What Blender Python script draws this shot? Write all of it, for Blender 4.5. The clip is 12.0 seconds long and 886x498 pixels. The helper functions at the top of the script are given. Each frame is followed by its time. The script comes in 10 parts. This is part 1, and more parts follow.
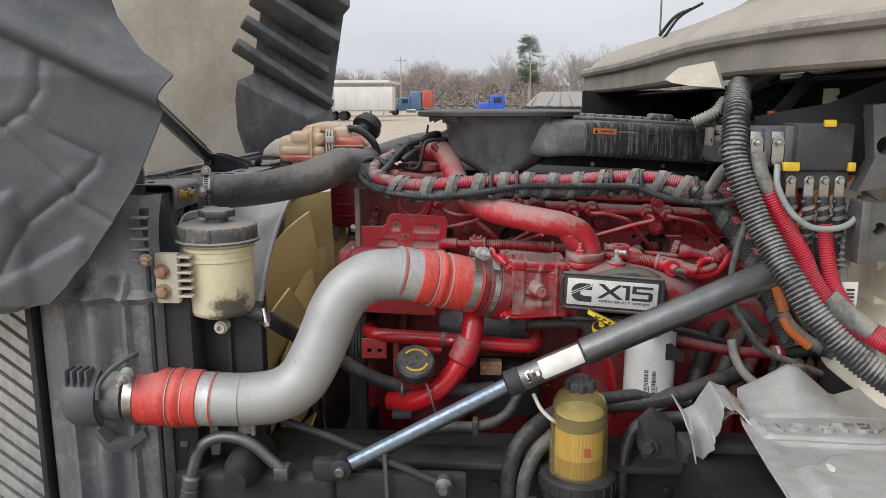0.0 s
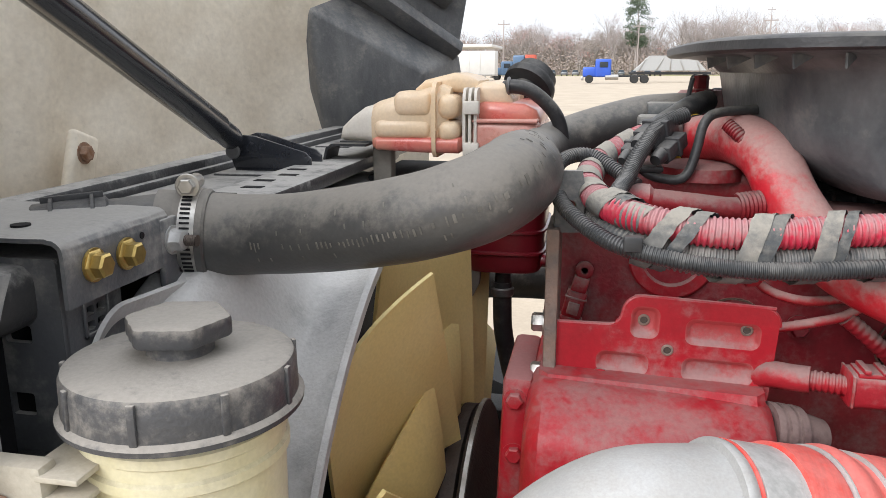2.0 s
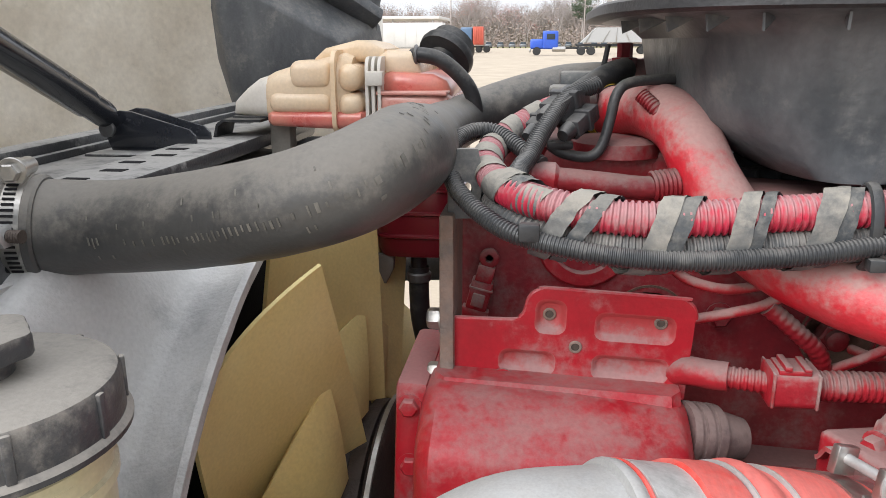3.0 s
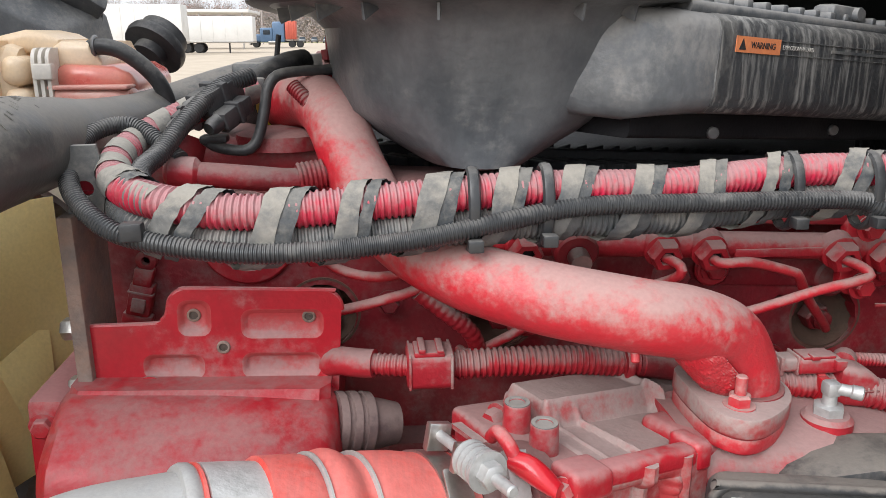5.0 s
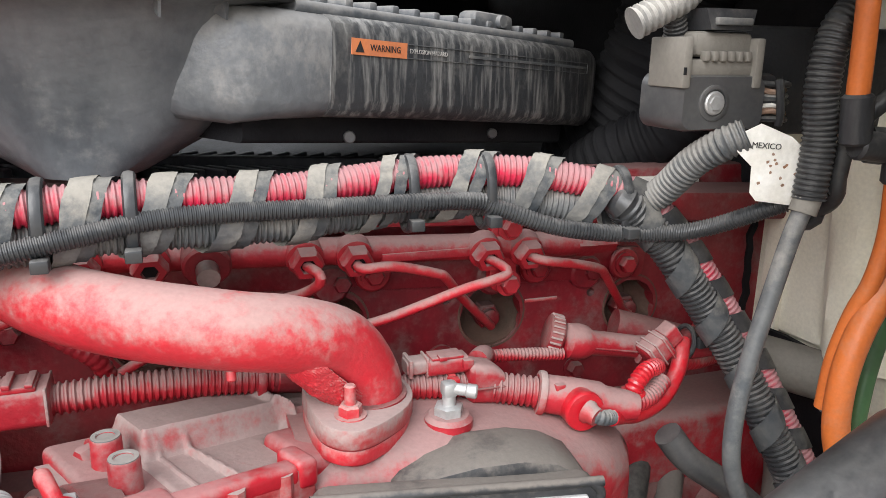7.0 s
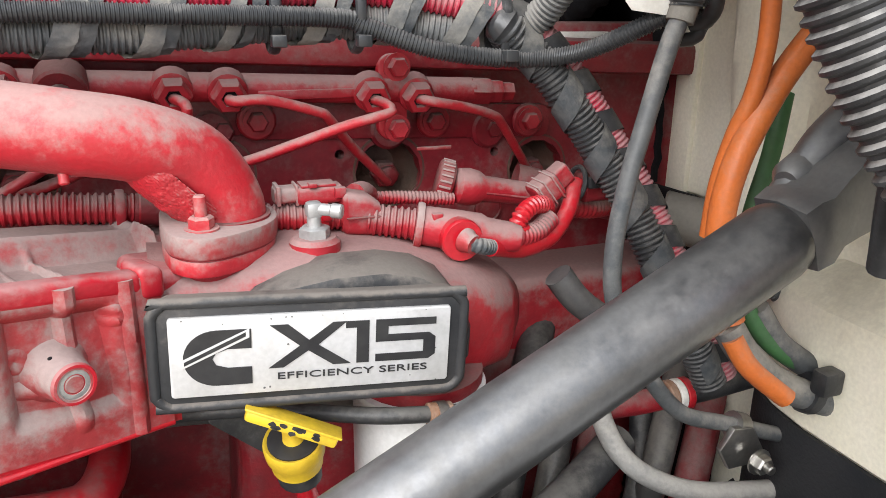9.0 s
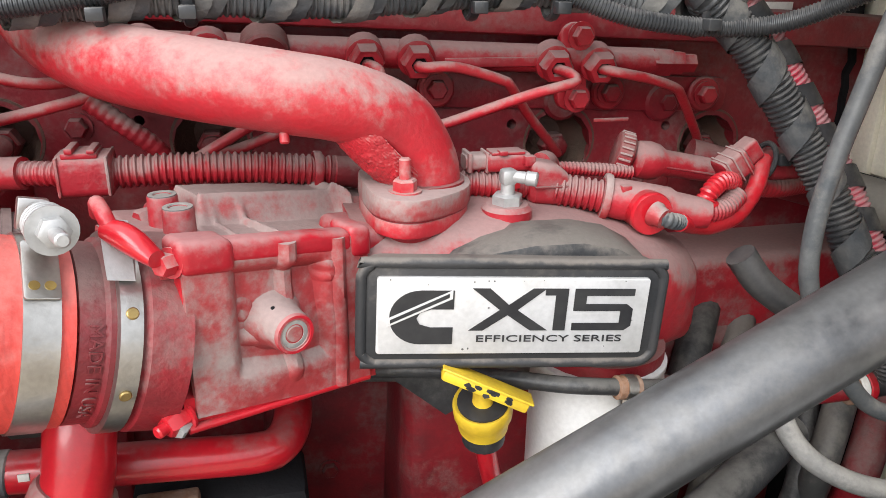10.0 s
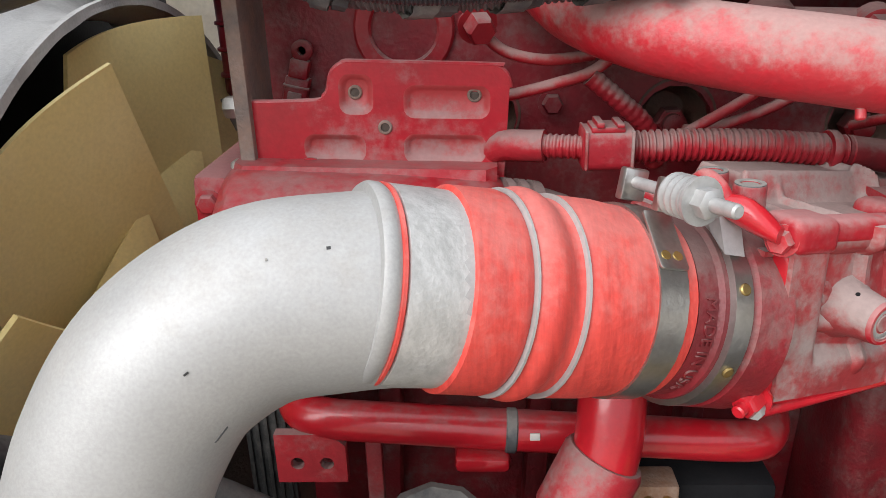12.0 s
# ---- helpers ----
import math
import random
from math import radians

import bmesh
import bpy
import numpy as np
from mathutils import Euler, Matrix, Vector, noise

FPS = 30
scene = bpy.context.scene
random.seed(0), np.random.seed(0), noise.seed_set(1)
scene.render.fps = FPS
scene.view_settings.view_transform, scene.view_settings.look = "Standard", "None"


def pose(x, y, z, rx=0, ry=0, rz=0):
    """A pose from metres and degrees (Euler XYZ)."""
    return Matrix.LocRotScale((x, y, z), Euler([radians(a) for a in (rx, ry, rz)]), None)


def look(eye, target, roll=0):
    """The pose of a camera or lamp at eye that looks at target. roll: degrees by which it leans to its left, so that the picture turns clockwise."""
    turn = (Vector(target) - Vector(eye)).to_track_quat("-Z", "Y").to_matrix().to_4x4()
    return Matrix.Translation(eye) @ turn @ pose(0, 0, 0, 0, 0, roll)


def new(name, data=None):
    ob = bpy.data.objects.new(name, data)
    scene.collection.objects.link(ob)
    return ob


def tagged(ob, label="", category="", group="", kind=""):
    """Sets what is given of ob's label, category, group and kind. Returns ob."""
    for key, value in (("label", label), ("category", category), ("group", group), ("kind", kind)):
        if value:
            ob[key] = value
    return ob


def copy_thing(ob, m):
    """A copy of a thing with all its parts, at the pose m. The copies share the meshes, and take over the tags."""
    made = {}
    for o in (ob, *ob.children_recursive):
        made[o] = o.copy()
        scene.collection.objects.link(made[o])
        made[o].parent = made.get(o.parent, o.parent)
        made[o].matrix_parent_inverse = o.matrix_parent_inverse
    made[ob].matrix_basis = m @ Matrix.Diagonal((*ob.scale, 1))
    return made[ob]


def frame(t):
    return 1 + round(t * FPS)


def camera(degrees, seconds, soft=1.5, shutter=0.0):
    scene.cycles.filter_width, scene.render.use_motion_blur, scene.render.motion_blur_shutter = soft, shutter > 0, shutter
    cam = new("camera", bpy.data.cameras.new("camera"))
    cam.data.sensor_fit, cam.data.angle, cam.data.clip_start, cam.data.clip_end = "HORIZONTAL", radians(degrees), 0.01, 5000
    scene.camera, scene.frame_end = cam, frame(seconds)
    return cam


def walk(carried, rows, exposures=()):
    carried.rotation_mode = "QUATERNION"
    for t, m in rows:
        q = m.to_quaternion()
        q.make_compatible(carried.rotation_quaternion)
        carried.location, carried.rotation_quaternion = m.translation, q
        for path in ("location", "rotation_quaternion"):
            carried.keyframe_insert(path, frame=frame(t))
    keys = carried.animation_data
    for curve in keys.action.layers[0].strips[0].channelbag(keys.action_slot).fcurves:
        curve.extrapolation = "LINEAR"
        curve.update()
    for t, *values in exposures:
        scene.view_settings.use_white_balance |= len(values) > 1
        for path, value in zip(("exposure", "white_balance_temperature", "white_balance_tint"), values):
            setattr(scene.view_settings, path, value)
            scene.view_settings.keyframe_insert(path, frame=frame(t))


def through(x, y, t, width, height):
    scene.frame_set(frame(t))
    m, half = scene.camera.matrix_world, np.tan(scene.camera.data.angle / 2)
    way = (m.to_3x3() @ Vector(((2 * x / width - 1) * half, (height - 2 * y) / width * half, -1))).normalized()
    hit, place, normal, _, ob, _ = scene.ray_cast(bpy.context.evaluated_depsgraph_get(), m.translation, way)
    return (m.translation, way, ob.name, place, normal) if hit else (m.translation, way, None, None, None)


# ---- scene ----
cam = camera(60.6, 12.0, soft=0.6)
PATH = [
    (0, (0.198, 0.21, 1.732), (0.071, 2.17, 1.357), -0.1),
    (0.5, (0.093, 0.509, 1.715), (-0.104, 2.462, 1.331), 0.0),
    (1, (0.044, 0.756, 1.709), (-0.245, 2.695, 1.312), -0.1),
    (1.5, (0.011, 0.992, 1.699), (-0.348, 2.914, 1.275), -0.1),
    (2, (-0.049, 1.124, 1.694), (-0.426, 3.033, 1.233), -0.1),
    (2.5, (-0.054, 1.181, 1.69), (-0.391, 3.088, 1.187), -0.1),
    (3, (-0.011, 1.206, 1.688), (-0.259, 3.119, 1.16), -0.2),
    (3.2, (0.005, 1.213, 1.687), (-0.199, 3.129, 1.151), -0.1),
    (4.8, (0.113, 1.22, 1.682), (0.276, 3.14, 1.144), 0.1),
    (5, (0.125, 1.219, 1.684), (0.33, 3.133, 1.144), 0.1),
    (5.5, (0.149, 1.232, 1.698), (0.462, 3.135, 1.166), 0.3),
    (6, (0.212, 1.223, 1.681), (0.644, 3.104, 1.156), 0.6),
    (6.5, (0.255, 1.219, 1.677), (0.806, 3.071, 1.161), 0.9),
    (7, (0.269, 1.214, 1.679), (0.936, 3.028, 1.166), 1.0),
    (7.5, (0.309, 1.207, 1.665), (1.079, 2.975, 1.133), 1.0),
    (7.7, (0.339, 1.204, 1.65), (1.146, 2.946, 1.093), 1.3),
    (9.3, (0.335, 1.182, 1.583), (0.999, 2.95, 0.927), 0.8),
    (9.5, (0.32, 1.186, 1.586), (0.929, 2.967, 0.909), 1.2),
    (10, (0.278, 1.2, 1.58), (0.743, 3.019, 0.89), 0.8),
    (10.5, (0.238, 1.21, 1.575), (0.545, 3.058, 0.874), 0.0),
    (11, (0.196, 1.217, 1.577), (0.364, 3.079, 0.868), -0.6),
    (11.5, (0.149, 1.225, 1.574), (0.188, 3.092, 0.857), -1.2),
    (12, (0.081, 1.227, 1.574), (-0.003, 3.091, 0.853), -1.8),
]
walk(cam, [(t, look(eye, target, roll)) for t, eye, target, roll in PATH],
     exposures=[(0.0, 0.08), (0.5, 0.35), (1.0, 0.52), (2.0, 0.72), (5.0, 0.68), (7.5, 1.02), (9.5, 0.98), (11.0, 0.84), (12.0, 0.62)])

# ---- world, light ----
world = bpy.data.worlds.new("overcast")
scene.world = world
world.use_nodes = True
wn, wl = world.node_tree.nodes, world.node_tree.links
wn.clear()
SUN_EL, SUN_ROT = radians(36), radians(222)
sky = wn.new("ShaderNodeTexSky")
sky.sky_type, sky.sun_disc = "NISHITA", False
sky.sun_elevation, sky.sun_rotation, sky.dust_density, sky.air_density = SUN_EL, SUN_ROT, 4.0, 1.0
grey = wn.new("ShaderNodeHueSaturation")
grey.inputs["Saturation"].default_value = 0.25
wl.new(sky.outputs[0], grey.inputs["Color"])
tco, cloud, ramp = wn.new("ShaderNodeTexCoord"), wn.new("ShaderNodeTexNoise"), wn.new("ShaderNodeMapRange")
wmap = wn.new("ShaderNodeMapping")
wmap.inputs["Scale"].default_value = (1.0, 1.0, 3.5)
wl.new(tco.outputs["Generated"], wmap.inputs["Vector"])
wl.new(wmap.outputs[0], cloud.inputs["Vector"])
cloud.inputs["Scale"].default_value, cloud.inputs["Detail"].default_value = 3.0, 5.0
ramp.inputs["To Min"].default_value, ramp.inputs["To Max"].default_value = 7.6, 10.4
wl.new(cloud.outputs["Fac"], ramp.inputs["Value"])
height = wn.new("ShaderNodeSeparateXYZ")
wl.new(tco.outputs["Generated"], height.inputs[0])
rise = wn.new("ShaderNodeMapRange")
rise.inputs["From Min"].default_value, rise.inputs["From Max"].default_value = 0.0, 1.0
rise.inputs["To Min"].default_value, rise.inputs["To Max"].default_value = 0.74, 1.36
wl.new(height.outputs["Z"], rise.inputs["Value"])
dome = wn.new("ShaderNodeMath")
dome.operation = "MULTIPLY"
wl.new(ramp.outputs[0], dome.inputs[0])
wl.new(rise.outputs[0], dome.inputs[1])
veil = wn.new("ShaderNodeMix")
veil.data_type = "RGBA"
veil.inputs["Factor"].default_value = 0.8
wl.new(grey.outputs[0], veil.inputs["A"])
white = wn.new("ShaderNodeMix")
white.data_type, white.blend_type = "RGBA", "MULTIPLY"
white.inputs["Factor"].default_value = 1.0
white.inputs["A"].default_value = (0.95, 0.985, 1.055, 1)
wl.new(dome.outputs[0], white.inputs["B"])
wl.new(white.outputs["Result"], veil.inputs["B"])
bg = wn.new("ShaderNodeBackground")
bg.inputs["Strength"].default_value = 0.112
wl.new(veil.outputs["Result"], bg.inputs["Color"])
wo = wn.new("ShaderNodeOutputWorld")
wl.new(bg.outputs[0], wo.inputs[0])

sun = new("sun", bpy.data.lights.new("sun", "SUN"))
sun.data.energy, sun.data.angle, sun.data.color = 2.0, radians(50), (1.0, 0.985, 0.985)
sun.matrix_world = look((math.sin(SUN_ROT) * 30, math.cos(SUN_ROT) * 30, 30 * math.tan(SUN_EL)), (0, 0, 0))


# ---- materials ----
def material(name, a, b=None, scale=25.0, rough=0.5, metal=0.0, bump=0.15, grain=300.0, dust=0.0, dust_bias=0.0, dust_colour=(0.40, 0.34, 0.27),
             coat=0.0, streak=None, spread=(0.35, 0.65), spec=0.5, up_dust_sheen=0.32):
    """A surface of two colours mixed by noise, with grain, and a dust colour mostly on what faces up: settled dust, and
    on some parts painted sky light too. streak: (x, y, z) scale of a stretched stain.
    """
    m = bpy.data.materials.new(name)
    m.use_nodes = True
    n, l = m.node_tree.nodes, m.node_tree.links
    p = n["Principled BSDF"]
    geo = n.new("ShaderNodeNewGeometry")
    pos = geo.outputs["Position"]
    if streak:
        mp = n.new("ShaderNodeMapping")
        mp.inputs["Scale"].default_value = streak
        l.new(pos, mp.inputs["Vector"])
        first = mp.outputs[0]
    else:
        first = pos
    big = n.new("ShaderNodeTexNoise")
    big.inputs["Scale"].default_value, big.inputs["Detail"].default_value, big.inputs["Roughness"].default_value = scale, 6.0, 0.62
    l.new(first, big.inputs["Vector"])
    fac = n.new("ShaderNodeMapRange")
    fac.inputs["From Min"].default_value, fac.inputs["From Max"].default_value = spread
    l.new(big.outputs["Fac"], fac.inputs["Value"])
    mix = n.new("ShaderNodeMix")
    mix.data_type = "RGBA"
    mix.inputs["A"].default_value, mix.inputs["B"].default_value = (*a, 1), (*(b or a), 1)
    l.new(fac.outputs[0], mix.inputs["Factor"])
    colour = mix.outputs["Result"]
    fine = n.new("ShaderNodeTexNoise")
    fine.inputs["Scale"].default_value, fine.inputs["Detail"].default_value = grain, 4.0
    l.new(pos, fine.inputs["Vector"])
    rough_out = None
    if dust:
        sep = n.new("ShaderNodeSeparateXYZ")
        l.new(geo.outputs["Normal"], sep.inputs[0])
        patch = n.new("ShaderNodeTexNoise")
        patch.inputs["Scale"].default_value, patch.inputs["Detail"].default_value, patch.inputs["Roughness"].default_value = 22.0, 6.0, 0.56
        l.new(pos, patch.inputs["Vector"])
        up = n.new("ShaderNodeMath")
        up.operation = "MULTIPLY_ADD"
        up.inputs[1].default_value, up.inputs[2].default_value = up_dust_sheen, -0.645 + dust_bias
        l.new(sep.outputs["Z"], up.inputs[0])
        fleck = n.new("ShaderNodeTexNoise")
        fleck.inputs["Scale"].default_value, fleck.inputs["Detail"].default_value, fleck.inputs["Roughness"].default_value = 120.0, 5.0, 0.68
        l.new(pos, fleck.inputs["Vector"])
        spot = n.new("ShaderNodeMath")
        spot.operation = "MULTIPLY_ADD"
        spot.inputs[1].default_value = 0.60
        l.new(fleck.outputs["Fac"], spot.inputs[0])
        l.new(up.outputs[0], spot.inputs[2])
        add = n.new("ShaderNodeMath")
        add.operation = "MULTIPLY_ADD"
        add.inputs[1].default_value = 0.90
        l.new(patch.outputs["Fac"], add.inputs[0])
        l.new(spot.outputs[0], add.inputs[2])
        cl = n.new("ShaderNodeMapRange")
        cl.interpolation_type = "SMOOTHSTEP"
        cl.inputs["From Min"].default_value, cl.inputs["From Max"].default_value = 0.03, 0.42
        cl.inputs["To Max"].default_value = dust
        l.new(add.outputs[0], cl.inputs["Value"])
        dm = n.new("ShaderNodeMix")
        dm.data_type = "RGBA"
        dm.inputs["B"].default_value = (*dust_colour, 1)
        l.new(cl.outputs[0], dm.inputs["Factor"])
        l.new(colour, dm.inputs["A"])
        colour = dm.outputs["Result"]
        rr = n.new("ShaderNodeMapRange")
        rr.inputs["To Min"].default_value, rr.inputs["To Max"].default_value = rough, 0.92
        l.new(cl.outputs[0], rr.inputs["Value"])
        rough_out = rr.outputs[0]
    vary = n.new("ShaderNodeMix")
    vary.data_type, vary.blend_type = "RGBA", "MULTIPLY"
    vary.inputs["Factor"].default_value = 0.3
    l.new(colour, vary.inputs["A"])
    fr = n.new("ShaderNodeMapRange")
    fr.inputs["To Min"].default_value, fr.inputs["To Max"].default_value = 0.5, 1.5
    l.new(fine.outputs["Fac"], fr.inputs["Value"])
    l.new(fr.outputs[0], vary.inputs["B"])
    l.new(vary.outputs["Result"], p.inputs["Base Color"])
    if rough_out:
        l.new(rough_out, p.inputs["Roughness"])
    else:
        rm = n.new("ShaderNodeMapRange")
        rm.inputs["To Min"].default_value, rm.inputs["To Max"].default_value = max(rough - 0.12, 0.03), min(rough + 0.12, 1)
        l.new(big.outputs["Fac"], rm.inputs["Value"])
        l.new(rm.outputs[0], p.inputs["Roughness"])
    p.inputs["Metallic"].default_value = metal
    p.inputs["Specular IOR Level"].default_value = spec
    p.inputs["Coat Weight"].default_value = coat
    if bump:
        bp = n.new("ShaderNodeBump")
        bp.inputs["Strength"].default_value, bp.inputs["Distance"].default_value = bump, 0.002
        l.new(fine.outputs["Fac"], bp.inputs["Height"])
        l.new(bp.outputs[0], p.inputs["Normal"])
    return m


DUST = (0.265, 0.205, 0.19)
M = dict(
    red=material("red_engine_paint", (0.40, 0.016, 0.026), (0.27, 0.014, 0.022), 18, 0.40, dust=0.80, dust_bias=-0.05, up_dust_sheen=0.46, dust_colour=(0.265, 0.205, 0.19), grain=260, bump=0.25),
    red_dusty=material("red_paint_under_dust", (0.38, 0.030, 0.035), (0.26, 0.03, 0.032), 20, 0.5, dust=0.9, dust_bias=0.105, up_dust_sheen=0.34, dust_colour=(0.30, 0.25, 0.232), grain=300, bump=0.2),
    # engine red and its dust, darkened to put the recessed wall's shade into colour
    shaded_red_wall=material("red_paint_with_shade", (0.27, 0.012, 0.022), (0.16, 0.012, 0.018), 16, 0.42, dust=0.7, dust_bias=0.0, up_dust_sheen=0.40, dust_colour=(0.205, 0.15, 0.138), bump=0.3, grain=240),
    pocket=material("oily_brown_recess", (0.13, 0.055, 0.042), (0.085, 0.06, 0.045), 24, 0.5, dust=0.5, dust_bias=0.0, dust_colour=(0.20, 0.13, 0.10), bump=0.4),
    red_clean=material("red_paint_clean", (0.50, 0.012, 0.022), (0.38, 0.010, 0.018), 22, 0.28, dust=0.5, dust_bias=-0.25, dust_colour=DUST, coat=0.3, bump=0.08),
    red_plate=material("red_paint_plate", (0.44, 0.012, 0.024), (0.32, 0.012, 0.020), 16, 0.34, dust=0.70, dust_bias=-0.03, dust_colour=(0.33, 0.21, 0.20), bump=0.12, up_dust_sheen=0.30),
    red_cover=material("red_paint_cover", (0.40, 0.012, 0.022), (0.29, 0.012, 0.020), 16, 0.38, dust=0.62, dust_bias=-0.09, dust_colour=(0.28, 0.185, 0.175), bump=0.15, up_dust_sheen=0.24),
    red_slot=material("red_slot_dust", (0.44, 0.05, 0.055), (0.36, 0.05, 0.05), 30, 0.5, dust=0.75, dust_bias=0.06, dust_colour=(0.34, 0.245, 0.235), bump=0.15, up_dust_sheen=0.25),
    red_tube=material("red_paint_dusty_tube", (0.50, 0.014, 0.026), (0.40, 0.030, 0.038), 26, 0.38, dust=0.8, dust_bias=0.015, dust_colour=(0.355, 0.268, 0.245), bump=0.2, up_dust_sheen=0.30),
    red_dirty=material("red_paint_grimy", (0.28, 0.010, 0.018), (0.13, 0.012, 0.016), 14, 0.5, dust=0.65, dust_bias=-0.04, up_dust_sheen=0.36, dust_colour=(0.20, 0.155, 0.14), bump=0.3),
    red_loom=material("red_conduit", (0.52, 0.02, 0.06), (0.36, 0.03, 0.05), 60, 0.42, dust=0.75, dust_bias=0.08, dust_colour=(0.36, 0.25, 0.25), bump=0.2),
    red_cable=material("red_cable", (0.50, 0.012, 0.04), (0.40, 0.01, 0.03), 40, 0.45, dust=0.4, dust_bias=-0.1, dust_colour=DUST),
    boot_dark=material("dusty_dark_rubber", (0.085, 0.06, 0.06), (0.15, 0.10, 0.095), 30, 0.6, dust=0.5, dust_bias=0.0, dust_colour=(0.28, 0.21, 0.19)),
    boot=material("red_silicone", (0.64, 0.062, 0.048), (0.44, 0.036, 0.030), 6, 0.45, dust=0.4, dust_bias=-0.06, dust_colour=(0.55, 0.27, 0.24), streak=(50, 5, 5), spread=(0.38, 0.72), bump=0.2),
    alu=material("cast_silver_pipe", (0.41, 0.41, 0.405), (0.34, 0.34, 0.335), 9, 0.55, metal=0.35, dust=0.4, dust_bias=-0.16, dust_colour=(0.36, 0.34, 0.31), bump=0.07, grain=600),
    scuffed=material("scuffed_bare_aluminium", (0.50, 0.50, 0.49), (0.40, 0.40, 0.39), 90, 0.42, metal=0.35, streak=(1, 1, 0.35), spread=(0.42, 0.6), bump=0.18, grain=400),
    steel=material("worn_steel", (0.52, 0.51, 0.49), (0.36, 0.35, 0.33), 30, 0.32, metal=0.95, dust=0.3, dust_bias=-0.15, bump=0.1),
    zinc=material("zinc_bolt", (0.46, 0.46, 0.455), (0.35, 0.35, 0.345), 60, 0.48, metal=0.5, bump=0.1),
    gold=material("yellow_zinc", (0.55, 0.40, 0.14), (0.42, 0.30, 0.10), 60, 0.35, metal=0.85, bump=0.1),
    plate_edge=material("rusty_plate_edge", (0.16, 0.13, 0.115), (0.26, 0.17, 0.13), 40, 0.7, metal=0.2, dust=0.5, dust_bias=0.0, dust_colour=(0.33, 0.28, 0.25), bump=0.5),
    rust=material("rusty_bolt", (0.26, 0.13, 0.07), (0.36, 0.26, 0.20), 70, 0.8, metal=0.2, bump=0.5),
    black=material("black_plastic", (0.030, 0.031, 0.034), (0.052, 0.052, 0.055), 12, 0.45, dust=0.38, dust_bias=-0.14, dust_colour=(0.22, 0.21, 0.19), bump=0.25, spec=0.4),
    drawer=material("dirt_streaked_plastic", (0.036, 0.039, 0.043), (0.22, 0.218, 0.21), 130, 0.5, dust=0.35, dust_bias=-0.06, dust_colour=(0.24, 0.23, 0.21), streak=(1, 1, 0.11), spread=(0.47, 0.66), bump=0.3, grain=240),
    airbox=material("black_moulded_plastic", (0.068, 0.075, 0.083), (0.125, 0.132, 0.140), 14, 0.36, dust=0.6, dust_bias=0.03, up_dust_sheen=0.42, dust_colour=(0.27, 0.26, 0.245), streak=(2.2, 2.2, 1.0), bump=0.25, grain=180),
    liner=material("grey_plastic_liner", (0.066, 0.072, 0.081), (0.105, 0.111, 0.119), 5, 0.48, dust=0.45, dust_bias=-0.12, dust_colour=(0.19, 0.18, 0.165), bump=0.3, grain=220, spec=0.4),
    rubber=material("hose_rubber", (0.046, 0.047, 0.048), (0.080, 0.079, 0.076), 9, 0.38, dust=0.5, dust_bias=-0.04, dust_colour=(0.28, 0.255, 0.22), bump=0.12, up_dust_sheen=0.4),
    hose_print=material("worn_hose_print", (0.17, 0.16, 0.14), (0.10, 0.095, 0.085), 60, 0.6, spread=(0.4, 0.6)),
    cable=material("black_cable", (0.020, 0.021, 0.023), (0.042, 0.043, 0.045), 30, 0.42, spec=0.4, dust=0.45, dust_bias=-0.1, dust_colour=(0.2, 0.19, 0.17)),
    conduit=material("grey_conduit", (0.055, 0.063, 0.070), (0.12, 0.124, 0.124), 40, 0.5, dust=0.65, dust_bias=-0.02, dust_colour=(0.32, 0.30, 0.27)),
    pale_conduit=material("pale_dusty_conduit", (0.20, 0.20, 0.195), (0.30, 0.295, 0.28), 40, 0.6, dust=0.8, dust_bias=0.05, dust_colour=(0.44, 0.42, 0.38), bump=0.3),
    grey_hose=material("dusty_grey_hose", (0.022, 0.024, 0.027), (0.042, 0.044, 0.046), 20, 0.30, dust=0.5, up_dust_sheen=0.40, dust_bias=-0.16, dust_colour=(0.25, 0.24, 0.225), bump=0.1),
    badge_rubber=material("black_badge_rubber", (0.026, 0.027, 0.029), (0.045, 0.045, 0.046), 16, 0.45, dust=0.55, dust_bias=-0.14, up_dust_sheen=0.45, dust_colour=(0.24, 0.21, 0.18), bump=0.2, spec=0.4),
    tape=material("cloth_tape", (0.075, 0.082, 0.088), (0.19, 0.186, 0.172), 38, 0.62, spread=(0.36, 0.66), dust=0.75, dust_bias=0.0, dust_colour=(0.34, 0.315, 0.27), bump=0.3),
    hood=material("beige_fibreglass", (0.84, 0.78, 0.67), (0.66, 0.59, 0.48), 5, 0.8, spread=(0.38, 0.62), dust=0.42, dust_bias=-0.14, up_dust_sheen=0.0, dust_colour=(0.25, 0.21, 0.16), bump=0.4, grain=90),
    shroud=material("grey_shroud", (0.50, 0.495, 0.485), (0.17, 0.17, 0.17), 9, 0.40, dust=0.6, dust_bias=-0.02, dust_colour=(0.44, 0.43, 0.41), bump=0.4, spread=(0.50, 0.74), up_dust_sheen=0.0),
    fan=material("yellowed_nylon", (0.92, 0.77, 0.38), (0.84, 0.66, 0.27), 6, 0.34, dust=0.25, dust_bias=-0.12, dust_colour=(0.34, 0.27, 0.15), bump=0.1),
    hub=material("dark_cast", (0.06, 0.05, 0.045), (0.11, 0.085, 0.07), 20, 0.6, metal=0.4, bump=0.5),
    tank=material("amber_tank", (0.82, 0.64, 0.43), (0.85, 0.71, 0.54), 9, 0.24, dust=0.3, dust_bias=-0.1, dust_colour=(0.62, 0.52, 0.40), bump=0.05),
